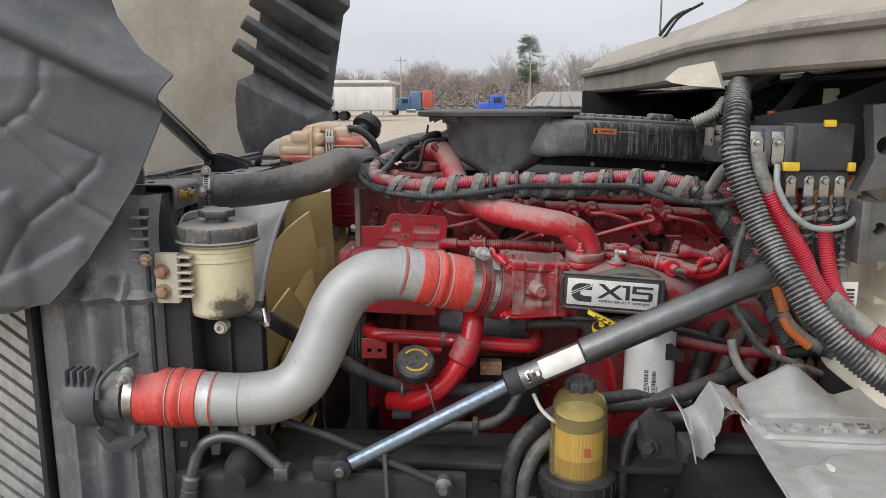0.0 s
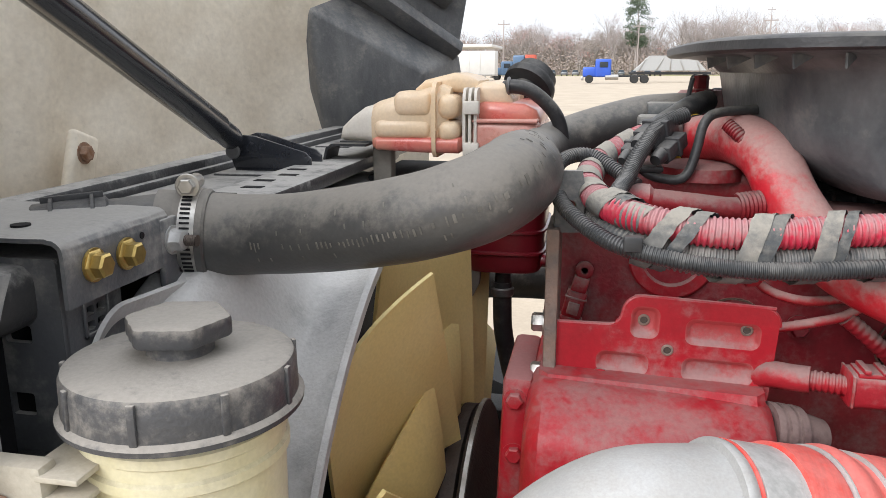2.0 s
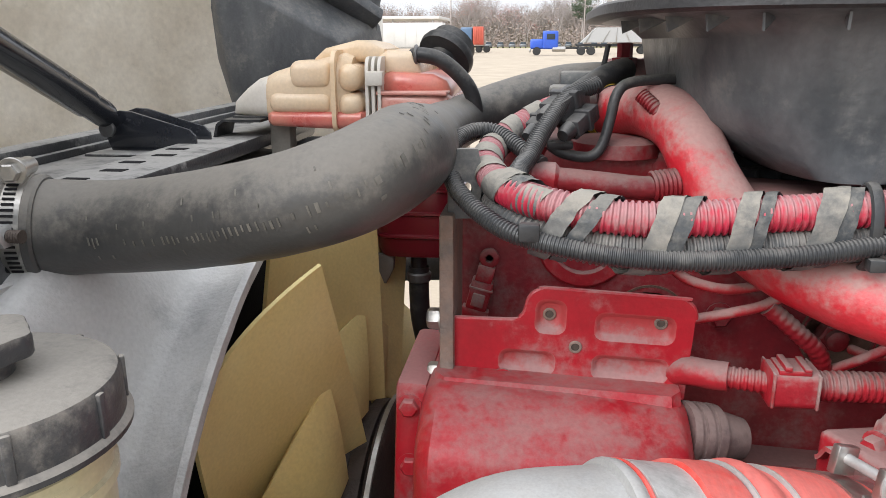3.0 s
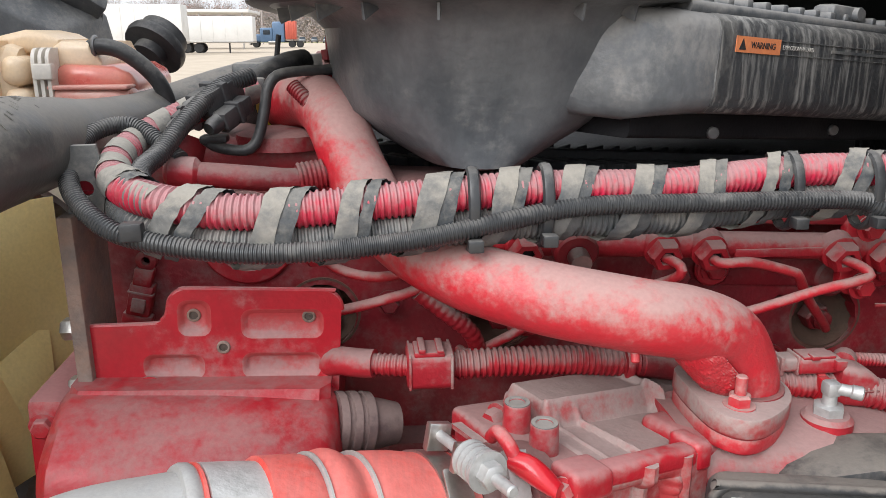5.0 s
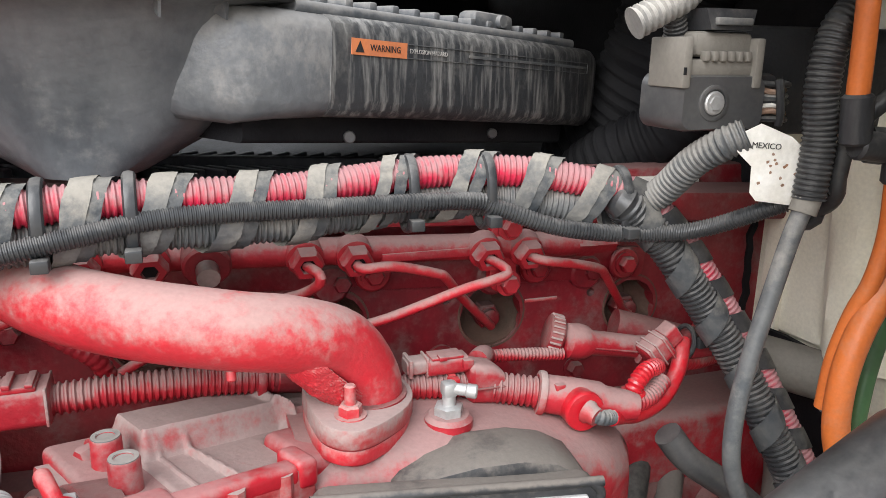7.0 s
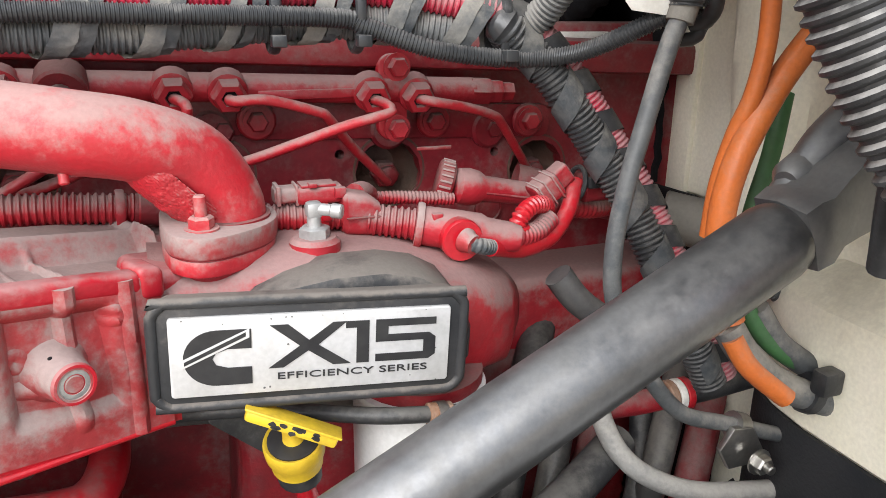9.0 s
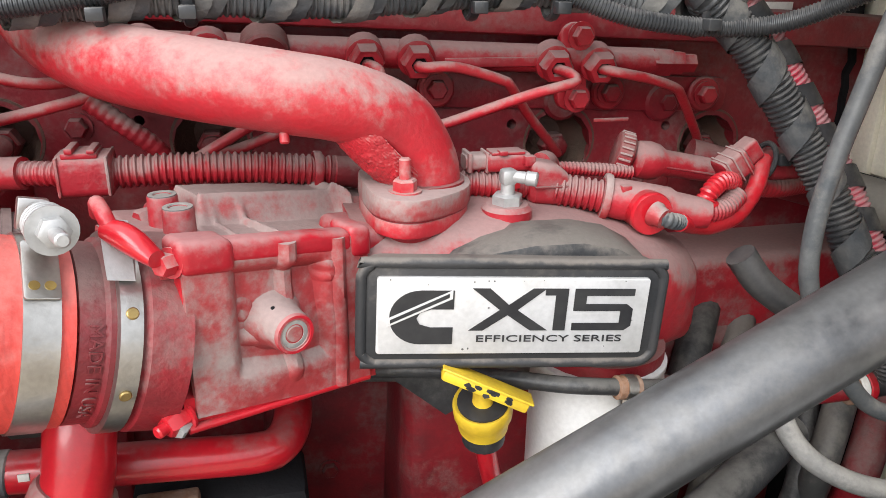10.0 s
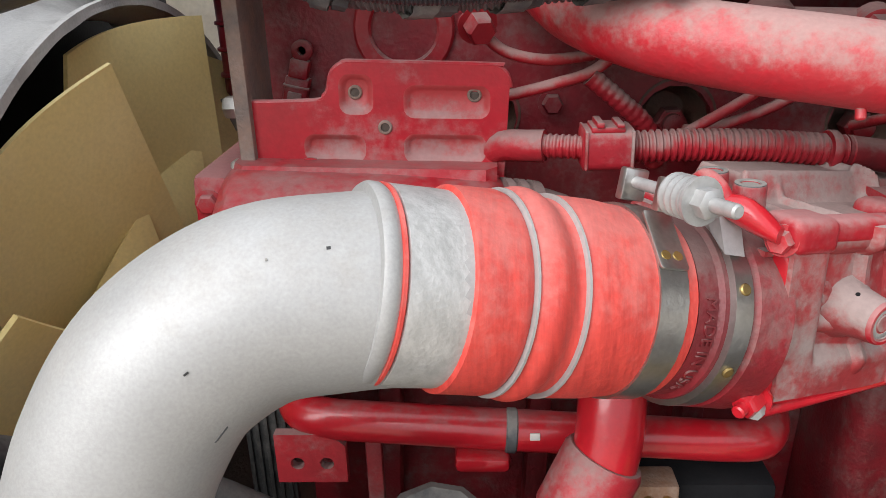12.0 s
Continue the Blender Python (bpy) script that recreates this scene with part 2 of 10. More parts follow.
    tank_white=material("cloudy_white_tank", (0.80, 0.77, 0.72), (0.70, 0.66, 0.60), 14, 0.35, dust=0.3, dust_bias=-0.1, dust_colour=(0.5, 0.44, 0.36), bump=0.08),
    tank_rose=material("rose_tinted_tank", (0.50, 0.20, 0.17), (0.58, 0.30, 0.24), 12, 0.24, dust=0.4, dust_bias=-0.05, dust_colour=(0.5, 0.36, 0.3), bump=0.05, coat=0.2),
    # pale part of the pressing: dust, with reflected sky painted into the same colour
    bracket=material("dusty_black_pressing_with_sheen", (0.075, 0.080, 0.088), (0.11, 0.114, 0.12), 14, 0.38, dust=0.75, dust_bias=-0.02, up_dust_sheen=0.40, dust_colour=(0.33, 0.32, 0.30), bump=0.2, spec=0.5),
    lid=material("dusty_lid_plastic", (0.045, 0.047, 0.052), (0.075, 0.077, 0.082), 16, 0.42, dust=0.85, dust_bias=0.0, up_dust_sheen=0.36, dust_colour=(0.33, 0.305, 0.27), bump=0.3, grain=320),
    tank_red=material("coolant_filled_tank", (0.50, 0.10, 0.085), (0.58, 0.25, 0.18), 12, 0.3, bump=0.05, coat=0.2),
    tank_dark=material("dark_red_tank", (0.13, 0.006, 0.014), (0.17, 0.01, 0.018), 10, 0.28, bump=0.05, coat=0.2),
    resin=material("yellowed_reservoir", (0.58, 0.53, 0.33), (0.66, 0.62, 0.46), 16, 0.35, dust=0.6, dust_bias=-0.16, dust_colour=(0.30, 0.26, 0.18), bump=0.06),
    resin_dirty=material("reservoir_grime", (0.035, 0.032, 0.025), (0.10, 0.09, 0.06), 24, 0.6, bump=0.2),
    resin_stained=material("stained_reservoir", (0.58, 0.53, 0.33), (0.66, 0.62, 0.46), 16, 0.35, dust=0.6, dust_bias=-0.16, dust_colour=(0.30, 0.26, 0.18), bump=0.06),
    cream=material("cream_bracket", (0.50, 0.47, 0.39), (0.40, 0.37, 0.30), 30, 0.6, dust=0.4, dust_bias=0.0, bump=0.2),
    cab=material("cab_paint", (0.84, 0.79, 0.63), (0.87, 0.83, 0.70), 8, 0.3, dust=0.22, dust_bias=-0.1, dust_colour=(0.33, 0.28, 0.2), bump=0.05),
    cowl=material("dusty_cowl", (0.27, 0.25, 0.215), (0.35, 0.325, 0.285), 9, 0.7, dust=0.4, dust_bias=0.0, bump=0.2),
    bead=material("dusty_bead_rubber", (0.15, 0.14, 0.125), (0.23, 0.215, 0.19), 8, 0.75, dust=0.6, dust_bias=-0.1, dust_colour=(0.36, 0.33, 0.28), bump=0.25, up_dust_sheen=0.5),
    # the pale tops of the ribs are dust plus sky light painted in
    snorkel=material("black_corrugated_hose", (0.018, 0.019, 0.021), (0.034, 0.035, 0.037), 20, 0.36, dust=0.8, dust_bias=-0.12, up_dust_sheen=0.45, dust_colour=(0.38, 0.37, 0.35), bump=0.1, spec=0.5),
    pale_wire=material("pale_green_wire", (0.21, 0.25, 0.24), (0.29, 0.32, 0.30), 40, 0.5, dust=0.4, dust_bias=-0.1, dust_colour=(0.38, 0.36, 0.32)),
    torn=material("torn_brown_fibre", (0.20, 0.13, 0.08), (0.42, 0.34, 0.24), 160, 0.9, streak=(1, 1, 0.3), spread=(0.42, 0.6), bump=1.0, grain=500),
    pleat=material("pale_filter_pleats", (0.74, 0.54, 0.16), (0.64, 0.44, 0.10), 14, 0.6, streak=(6, 6, 1), bump=0.2),
    pleat_wet=material("fuel_soaked_pleats", (0.50, 0.30, 0.06), (0.36, 0.20, 0.035), 14, 0.45, streak=(6, 6, 1), bump=0.2),
    gloss=material("glossy_black_paint", (0.014, 0.016, 0.021), (0.022, 0.024, 0.030), 10, 0.26, dust=0.25, dust_bias=-0.2, dust_colour=(0.2, 0.19, 0.17), bump=0.03, coat=0.5),
    # radiator deck steel: grey sheen of the sky painted on top along with dust
    dusty_black=material("dusty_black_steel_with_sheen", (0.028, 0.030, 0.034), (0.05, 0.05, 0.052), 12, 0.42, dust=0.75, dust_bias=-0.16, up_dust_sheen=0.42, dust_colour=(0.40, 0.39, 0.37), bump=0.25),
    # brighter copy of liner: dust on the side tank, light painted into the colour
    lit_dusty_liner=material("dusty_plastic_with_light", (0.080, 0.086, 0.094), (0.14, 0.146, 0.152), 8, 0.55, dust=0.6, dust_bias=-0.02, up_dust_sheen=0.1, dust_colour=(0.30, 0.29, 0.27), streak=(3, 3, 0.8), bump=0.3),
    seal=material("grey_seal", (0.16, 0.148, 0.128), (0.24, 0.224, 0.196), 9, 0.8, bump=0.2),
    frame=material("black_frame_steel", (0.020, 0.022, 0.025), (0.038, 0.038, 0.040), 10, 0.55, dust=0.42, dust_bias=-0.18, dust_colour=(0.10, 0.092, 0.082), bump=0.4, spec=0.3),
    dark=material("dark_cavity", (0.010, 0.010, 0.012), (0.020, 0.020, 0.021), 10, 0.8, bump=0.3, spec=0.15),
    # brace and strut: paler upward sides paint in the sky's reflection over thin dust
    brace=material("worn_brace_steel", (0.19, 0.193, 0.198), (0.14, 0.142, 0.145), 9, 0.33, metal=0.85, dust=0.35, dust_bias=-0.16, up_dust_sheen=0.40, dust_colour=(0.30, 0.29, 0.27), bump=0.05, streak=(4, 4, 4)),
    strut=material("grey_strut", (0.125, 0.127, 0.131), (0.165, 0.165, 0.165), 9, 0.36, metal=0.6, dust=0.45, dust_bias=-0.10, up_dust_sheen=0.40, dust_colour=(0.27, 0.26, 0.24), bump=0.04, streak=(4, 4, 4)),
    shield=material("aluminised_shield", (0.46, 0.47, 0.47), (0.36, 0.36, 0.35), 12, 0.5, metal=0.35, dust=0.3, dust_bias=-0.15, dust_colour=(0.45, 0.40, 0.32), bump=0.15),
    plate=material("badge_plate", (0.72, 0.72, 0.72), (0.60, 0.60, 0.59), 30, 0.4, metal=0.35, dust=0.3, dust_bias=-0.3, bump=0.05),
    ink=material("black_ink", (0.015, 0.015, 0.017), (0.03, 0.03, 0.03), 60, 0.5, bump=0),
    white=material("white_filter_paint", (0.74, 0.75, 0.76), (0.64, 0.64, 0.63), 14, 0.35, dust=0.3, dust_bias=-0.25, bump=0.05),
    label=material("paper_label", (0.80, 0.79, 0.75), (0.66, 0.64, 0.58), 40, 0.7, dust=0.3, dust_bias=-0.1),
    orange=material("orange_label", (0.62, 0.21, 0.08), (0.50, 0.17, 0.08), 40, 0.5, dust=0.2, dust_bias=-0.2),
    dark_tape=material("dark_cloth_tape", (0.040, 0.047, 0.054), (0.085, 0.088, 0.088), 60, 0.55, spread=(0.36, 0.66), dust=0.6, dust_bias=-0.06, dust_colour=(0.27, 0.255, 0.225), bump=0.3),
    hv=material("orange_cable", (0.72, 0.19, 0.04), (0.60, 0.15, 0.035), 18, 0.45, dust=0.35, dust_bias=-0.1, bump=0.2),
    green=material("green_cable", (0.06, 0.17, 0.06), (0.05, 0.12, 0.05), 30, 0.5, bump=0.1),
    yellow=material("yellow_plastic", (0.72, 0.50, 0.03), (0.55, 0.36, 0.03), 40, 0.42, dust=0.3, dust_bias=-0.1, dust_colour=(0.12, 0.08, 0.03), bump=0.1),
    brass=material("brass", (0.45, 0.32, 0.12), (0.33, 0.24, 0.1), 60, 0.4, metal=0.9, bump=0.2),
    sleeve=material("blue_grey_sleeve", (0.24, 0.31, 0.40), (0.14, 0.17, 0.21), 20, 0.3, metal=0.5, streak=(6, 6, 6), bump=0.1),
    ground=material("gravel_lot", (0.44, 0.37, 0.28), (0.36, 0.30, 0.23), 0.6, 0.95, bump=0.6, grain=30),
    grass=material("far_grass", (0.20, 0.23, 0.08), (0.26, 0.25, 0.11), 0.3, 0.95, bump=0),
    bark=material("bare_twigs", (0.36, 0.32, 0.30), (0.29, 0.255, 0.24), 0.05, 0.95, bump=0),
    bud=material("spring_buds", (0.29, 0.22, 0.19), (0.25, 0.215, 0.175), 0.05, 0.95, bump=0),
    treeline=material("far_bare_woods", (0.25, 0.205, 0.185), (0.36, 0.30, 0.28), 0.35, 0.95, streak=(1, 1, 0.22), bump=0, grain=2.0),
    redbud=material("red_maple_buds", (0.44, 0.20, 0.18), (0.38, 0.23, 0.20), 0.1, 0.95, bump=0),
    pine=material("pine_needles", (0.07, 0.10, 0.06), (0.10, 0.13, 0.08), 0.2, 0.95, bump=0),
    trailer=material("white_trailer", (0.66, 0.65, 0.62), (0.56, 0.55, 0.52), 0.5, 0.5, bump=0),
    blue=material("blue_truck_paint", (0.03, 0.10, 0.50), (0.03, 0.08, 0.40), 0.5, 0.35, bump=0),
    bluegrey=material("blue_grey_truck_paint", (0.10, 0.17, 0.27), (0.08, 0.14, 0.23), 0.5, 0.35, bump=0),
    rustred=material("container_red", (0.50, 0.10, 0.06), (0.42, 0.08, 0.05), 0.8, 0.6, bump=0),
    carpaint=material("car_paint", (0.10, 0.12, 0.13), (0.22, 0.23, 0.24), 0.12, 0.35, bump=0),
    tyre=material("tyre", (0.02, 0.02, 0.02), (0.03, 0.03, 0.03), 3, 0.8, bump=0),
)


def oil_stain(m, centre, reach, colour):
    """A grimy patch with a ragged outline, round a place on the thing."""
    n, l = m.node_tree.nodes, m.node_tree.links
    p = n["Principled BSDF"]
    clean = p.inputs["Base Color"].links[0].from_socket
    geo = n.new("ShaderNodeNewGeometry")
    away = n.new("ShaderNodeVectorMath")
    away.operation = "DISTANCE"
    away.inputs[1].default_value = centre
    l.new(geo.outputs["Position"], away.inputs[0])
    ragged = n.new("ShaderNodeTexNoise")
    ragged.inputs["Scale"].default_value, ragged.inputs["Detail"].default_value, ragged.inputs["Roughness"].default_value = 45.0, 6.0, 0.65
    l.new(geo.outputs["Position"], ragged.inputs["Vector"])
    edge = n.new("ShaderNodeMath")
    edge.operation = "MULTIPLY_ADD"
    edge.inputs[1].default_value = 0.09
    l.new(ragged.outputs["Fac"], edge.inputs[0])
    l.new(away.outputs["Value"], edge.inputs[2])
    fade = n.new("ShaderNodeMapRange")
    fade.interpolation_type = "SMOOTHSTEP"
    fade.inputs["From Min"].default_value, fade.inputs["From Max"].default_value = reach + 0.055, reach + 0.025
    fade.inputs["To Max"].default_value = 0.92
    l.new(edge.outputs[0], fade.inputs["Value"])
    mix = n.new("ShaderNodeMix")
    mix.data_type = "RGBA"
    mix.inputs["B"].default_value = (*colour, 1)
    l.new(fade.outputs[0], mix.inputs["Factor"])
    l.new(clean, mix.inputs["A"])
    l.new(mix.outputs["Result"], p.inputs["Base Color"])


oil_stain(M["resin_stained"], (-0.248, 1.478, 1.362), 0.046, (0.045, 0.040, 0.030))


def clear_plastic(name, colour, rough, through):
    """Thin translucent plastic."""
    m = bpy.data.materials.new(name)
    m.use_nodes = True
    p = m.node_tree.nodes["Principled BSDF"]
    p.inputs["Base Color"].default_value, p.inputs["Roughness"].default_value = (*colour, 1), rough
    p.inputs["Transmission Weight"].default_value, p.inputs["IOR"].default_value = through, 1.2
    return m


def let_through(m, colour, share):
    """Light that passes diffusely through thin plastic."""
    n, l = m.node_tree.nodes, m.node_tree.links
    glow = n.new("ShaderNodeBsdfTranslucent")
    glow.inputs["Color"].default_value = (*colour, 1)
    mix = n.new("ShaderNodeMixShader")
    mix.inputs["Fac"].default_value = share
    l.new(n["Principled BSDF"].outputs[0], mix.inputs[1])
    l.new(glow.outputs[0], mix.inputs[2])
    l.new(mix.outputs[0], n["Material Output"].inputs["Surface"])


let_through(M["fan"], (0.94, 0.80, 0.38), 0.18)
let_through(M["tank"], (0.90, 0.66, 0.42), 0.25)
let_through(M["tank_white"], (0.85, 0.82, 0.76), 0.25)


M["amber"] = clear_plastic("amber_fuel_bowl", (0.90, 0.80, 0.45), 0.10, 0.90)
M["glass"] = clear_plastic("dark_glass", (0.05, 0.06, 0.07), 0.05, 0.2)


# ---- mesh tools ----
def part(name, bm, mat, parent=None, label="", smooth=True):
    """Links a bmesh, drawn in world metres, as one object under a thing or a part."""
    bmesh.ops.recalc_face_normals(bm, faces=bm.faces)
    xs = [v.co for v in bm.verts]
    lo = Vector((min(c.x for c in xs), min(c.y for c in xs), min(c.z for c in xs)))
    hi = Vector((max(c.x for c in xs), max(c.y for c in xs), max(c.z for c in xs)))
    mid = Vector(((lo.x + hi.x) / 2, (lo.y + hi.y) / 2, lo.z))
    bm.transform(Matrix.Translation(-mid))
    me = bpy.data.meshes.new(name)
    bm.to_mesh(me)
    bm.free()
    me.materials.append(M[mat] if isinstance(mat, str) else mat)
    if smooth:
        me.shade_smooth()
        me.set_sharp_from_angle(angle=radians(38))
    ob = new(name, me)
    ob.location = mid
    if parent:
        ob.parent = parent
        ob.matrix_parent_inverse = Matrix.Translation(-parent.location)
    if label:
        tagged(ob, label)
    return ob


def thing(name, label, category, at=(0, 0, 0), group="", kind=""):
    e = new(name)
    e.empty_display_size = 0.05
    e.location = at
    return tagged(e, label, category, group, kind)


def join(*bms):
    out = bmesh.new()
    for b in bms:
        me = bpy.data.meshes.new("tmp")
        b.to_mesh(me)
        b.free()
        out.from_mesh(me)
        bpy.data.meshes.remove(me)
    return out


def turned(bm, m):
    bm.transform(m)
    return bm


def box(x0, x1, y0, y1, z0, z1, bevel=0.003, seg=2):
    bm = bmesh.new()
    bmesh.ops.create_cube(bm, size=1)
    for v in bm.verts:
        v.co = Vector((x0 if v.co.x < 0 else x1, y0 if v.co.y < 0 else y1, z0 if v.co.z < 0 else z1))
    if bevel:
        bmesh.ops.bevel(bm, geom=bm.edges[:], offset=bevel, segments=seg, affect="EDGES", profile=0.5)
    return bm


def frame_to(p, q):
    """The matrix whose z axis runs from p to q, at p."""
    d = Vector(q) - Vector(p)
    return Matrix.Translation(p) @ d.to_track_quat("Z", "Y").to_matrix().to_4x4()


def lathe(p, q, profile, seg=24, caps=True):
    """A turned body on the axis from p towards q; profile of (metres along, radius)."""
    bm = bmesh.new()
    rings = []
    for s, r in profile:
        rings.append([bm.verts.new((max(r, 1e-5) * math.cos(2 * math.pi * i / seg), max(r, 1e-5) * math.sin(2 * math.pi * i / seg), s)) for i in range(seg)])
    for a, b in zip(rings, rings[1:]):
        for i in range(seg):
            bm.faces.new((a[i], a[(i + 1) % seg], b[(i + 1) % seg], b[i]))
    if caps:
        bm.faces.new(rings[0][::-1])
        bm.faces.new(rings[-1])
    return turned(bm, frame_to(p, q))


def rod(p, q, r, seg=14, r2=None, bevel=0.0):
    h = (Vector(q) - Vector(p)).length
    r2 = r if r2 is None else r2
    b = min(bevel, h / 3)
    prof = [(0, r - b), (b, r), (h - b, r2), (h, r2 - b)] if b else [(0, r), (h, r2)]
    return lathe(p, q, prof, seg)


def spline(points, step):
    """Points at even steps on a smooth curve through the given ones."""
    pts = [Vector(p) for p in points]
    pts = [2 * pts[0] - pts[1]] + pts + [2 * pts[-1] - pts[-2]]
    dense = []
    for a, b, c, d in zip(pts, pts[1:], pts[2:], pts[3:]):
        for k in range(24):
            t = k / 24
            dense.append(0.5 * (2 * b + (c - a) * t + (2 * a - 5 * b + 4 * c - d) * t * t + (3 * b - a - 3 * c + d) * t ** 3))
    dense.append(pts[-2])
    acc = [0.0]
    for a, b in zip(dense, dense[1:]):
        acc.append(acc[-1] + (b - a).length)
    n = max(2, int(round(acc[-1] / step)))
    out, j = [], 0
    for k in range(n + 1):
        s = acc[-1] * k / n
        while j < len(acc) - 2 and acc[j + 1] < s:
            j += 1
        f = (s - acc[j]) / max(acc[j + 1] - acc[j], 1e-9)
        out.append(dense[j].lerp(dense[j + 1], f))
    return out, acc[-1]


def carried_frames(pts):
    """Frames carried along a curve without twist."""
    tang = [(pts[min(i + 1, len(pts) - 1)] - pts[max(i - 1, 0)]).normalized() for i in range(len(pts))]
    u = tang[0].orthogonal().normalized()
    out = []
    for i, t in enumerate(tang):
        if i:
            u = tang[i - 1].rotation_difference(t) @ u
        u = (u - t * u.dot(t)).normalized()
        out.append((u, t.cross(u)))
    return out


def tube(points, r, seg=12, step=0.006, rib=0.0, pitch=0.0, r_end=None, wobble=0.0, swell=None):
    """A hose or pipe on a smooth path. rib, pitch: depth and spacing of corrugations; swell(f): radius factor along it."""
    pts, length = spline(points, pitch / 4 if pitch else step)
    bm = bmesh.new()
    rings = []
    for i, (c, (u, v)) in enumerate(zip(pts, carried_frames(pts))):
        rad = r if r_end is None else r + (r_end - r) * i / (len(pts) - 1)
        if swell:
            rad *= swell(i / (len(pts) - 1))
        if pitch:
            rad -= rib * (i % 4 in (2, 3))
        if wobble:
            rad *= 1 + wobble * noise.noise(c * 40)
        rings.append([bm.verts.new(c + rad * (math.cos(2 * math.pi * k / seg) * u + math.sin(2 * math.pi * k / seg) * v)) for k in range(seg)])
    for a, b in zip(rings, rings[1:]):
        for k in range(seg):
            bm.faces.new((a[k], a[(k + 1) % seg], b[(k + 1) % seg], b[k]))
    bm.faces.new(rings[0][::-1])
    bm.faces.new(rings[-1])
    return bm


def wrap(points, r, pitch, width, start=0.0, end=1.0, phase=0.0, thick=0.0008):
    """A strip of tape wound round a path."""
    pts, length = spline(points, 0.002)
    fr = carried_frames(pts)
    bm = bmesh.new()
    last = None
    rnd = random.Random(7)
    n = int(length / 0.0012)
    for i in range(int(n * start), int(n * end)):
        s = i / n * length
        ang = phase + 2 * math.pi * s / pitch
        row = []
        for side in (-0.5, 0.0, 0.5):
            ss = min(max(s + side * width, 0), length - 1e-6)
            k = ss / length * (len(pts) - 1)
            j = int(k)
            c = pts[j].lerp(pts[min(j + 1, len(pts) - 1)], k - j)
            u, v = fr[j]
            row.append(bm.verts.new(c + (r + thick + 0.0003 * rnd.random()) * (math.cos(ang) * u + math.sin(ang) * v)))
        if last:
            for a in (0, 1):
                bm.faces.new((last[a], last[a + 1], row[a + 1], row[a]))
        last = row
    return bm


def plate(outline, origin, ux, uy, thick, holes=(), bevel=0.0, cuts=()):
    """A flat plate: outline and round holes (x, y, r) in the plane of ux, uy at origin, thick along -(ux x uy)."""
    bm = bmesh.new()
    o, ux, uy = Vector(origin), Vector(ux).normalized(), Vector(uy).normalized()
    nn = ux.cross(uy)
    loops = [outline] + [[(hx + hr * math.cos(2 * math.pi * k / 14), hy + hr * math.sin(2 * math.pi * k / 14)) for k in range(14)] for hx, hy, hr in holes] + [list(c) for c in cuts]
    edges = []
    for lp in loops:
        vs = [bm.verts.new(o + ux * a + uy * b) for a, b in lp]
        edges += [bm.edges.new((vs[i], vs[(i + 1) % len(vs)])) for i in range(len(vs))]
    if holes or cuts:
        bmesh.ops.triangle_fill(bm, edges=edges, use_beauty=True)
    else:
        bm.faces.new(list(bm.verts))
    ext = bmesh.ops.extrude_face_region(bm, geom=bm.faces[:])
    for g in ext["geom"]:
        if isinstance(g, bmesh.types.BMVert):
            g.co -= nn * thick
    bmesh.ops.recalc_face_normals(bm, faces=bm.faces)
    if bevel:
        sharp = [e for e in bm.edges if len(e.link_faces) == 2 and e.calc_face_angle(0) > 0.8]
        bmesh.ops.bevel(bm, geom=sharp, offset=bevel, segments=2, affect="EDGES", profile=0.5)
    return bm


def rounded(w, h, r, n=5):
    """The outline of a rectangle with round corners, from (0, 0) to (w, h)."""
    out = []
    for cx, cy, a in ((w - r, r, -90), (w - r, h - r, 0), (r, h - r, 90), (r, r, 180)):
        out += [(cx + r * math.cos(radians(a + 90 * k / n)), cy + r * math.sin(radians(a + 90 * k / n))) for k in range(n + 1)]
    return out


def loft(sections):
    """A body through closed sections of equally many points."""
    bm = bmesh.new()
    rings = [[bm.verts.new(p) for p in s] for s in sections]
    n = len(rings[0])
    for a, b in zip(rings, rings[1:]):
        for k in range(n):
            bm.faces.new((a[k], a[(k + 1) % n], b[(k + 1) % n], b[k]))
    bm.faces.new(rings[0][::-1])
    bm.faces.new(rings[-1])
    return bm


def oval(cx, cy, z, hx, hy, power=2.6, n=32):
    out = []
    for k in range(n):
        a = 2 * math.pi * k / n
        c, s = math.cos(a), math.sin(a)
        out.append((cx + hx * abs(c) ** (2 / power) * math.copysign(1, c), cy + hy * abs(s) ** (2 / power) * math.copysign(1, s), z))
    return out


def sheet(fn, nu, nv, thick=0.004):
    """A sheet fn(u, v) -> place, given a thickness."""
    bm = bmesh.new()
    g = [[bm.verts.new(fn(i / nu, j / nv)) for j in range(nv + 1)] for i in range(nu + 1)]
    for i in range(nu):
        for j in range(nv):
            bm.faces.new((g[i][j], g[i + 1][j], g[i + 1][j + 1], g[i][j + 1]))
    bmesh.ops.recalc_face_normals(bm, faces=bm.faces)
    bmesh.ops.solidify(bm, geom=bm.faces[:], thickness=thick)
    return bm


def hexbolt(at, axis, r=0.008, head=0.006, washer=True, stud=0.0):
    """A hexagon head with its washer; at is its seat, axis points out of the surface."""
    a = Vector(axis).normalized()
    p = Vector(at)
    parts = []
    if washer:
        parts.append(rod(p, p + a * 0.0016, r * 1.35, 16))
        p = p + a * 0.0016
    parts.append(lathe(p, p + a, [(0, r), (head * 0.8, r), (head, r * 0.82)], 6))
    if stud:
        parts.append(rod(p, p + a * (head + stud), r * 0.5, 10, bevel=0.001))
    return join(*parts)


def band(p, q, r, width, thick=0.0012, seg=32):
    """A flat ring on the axis from p, towards q."""
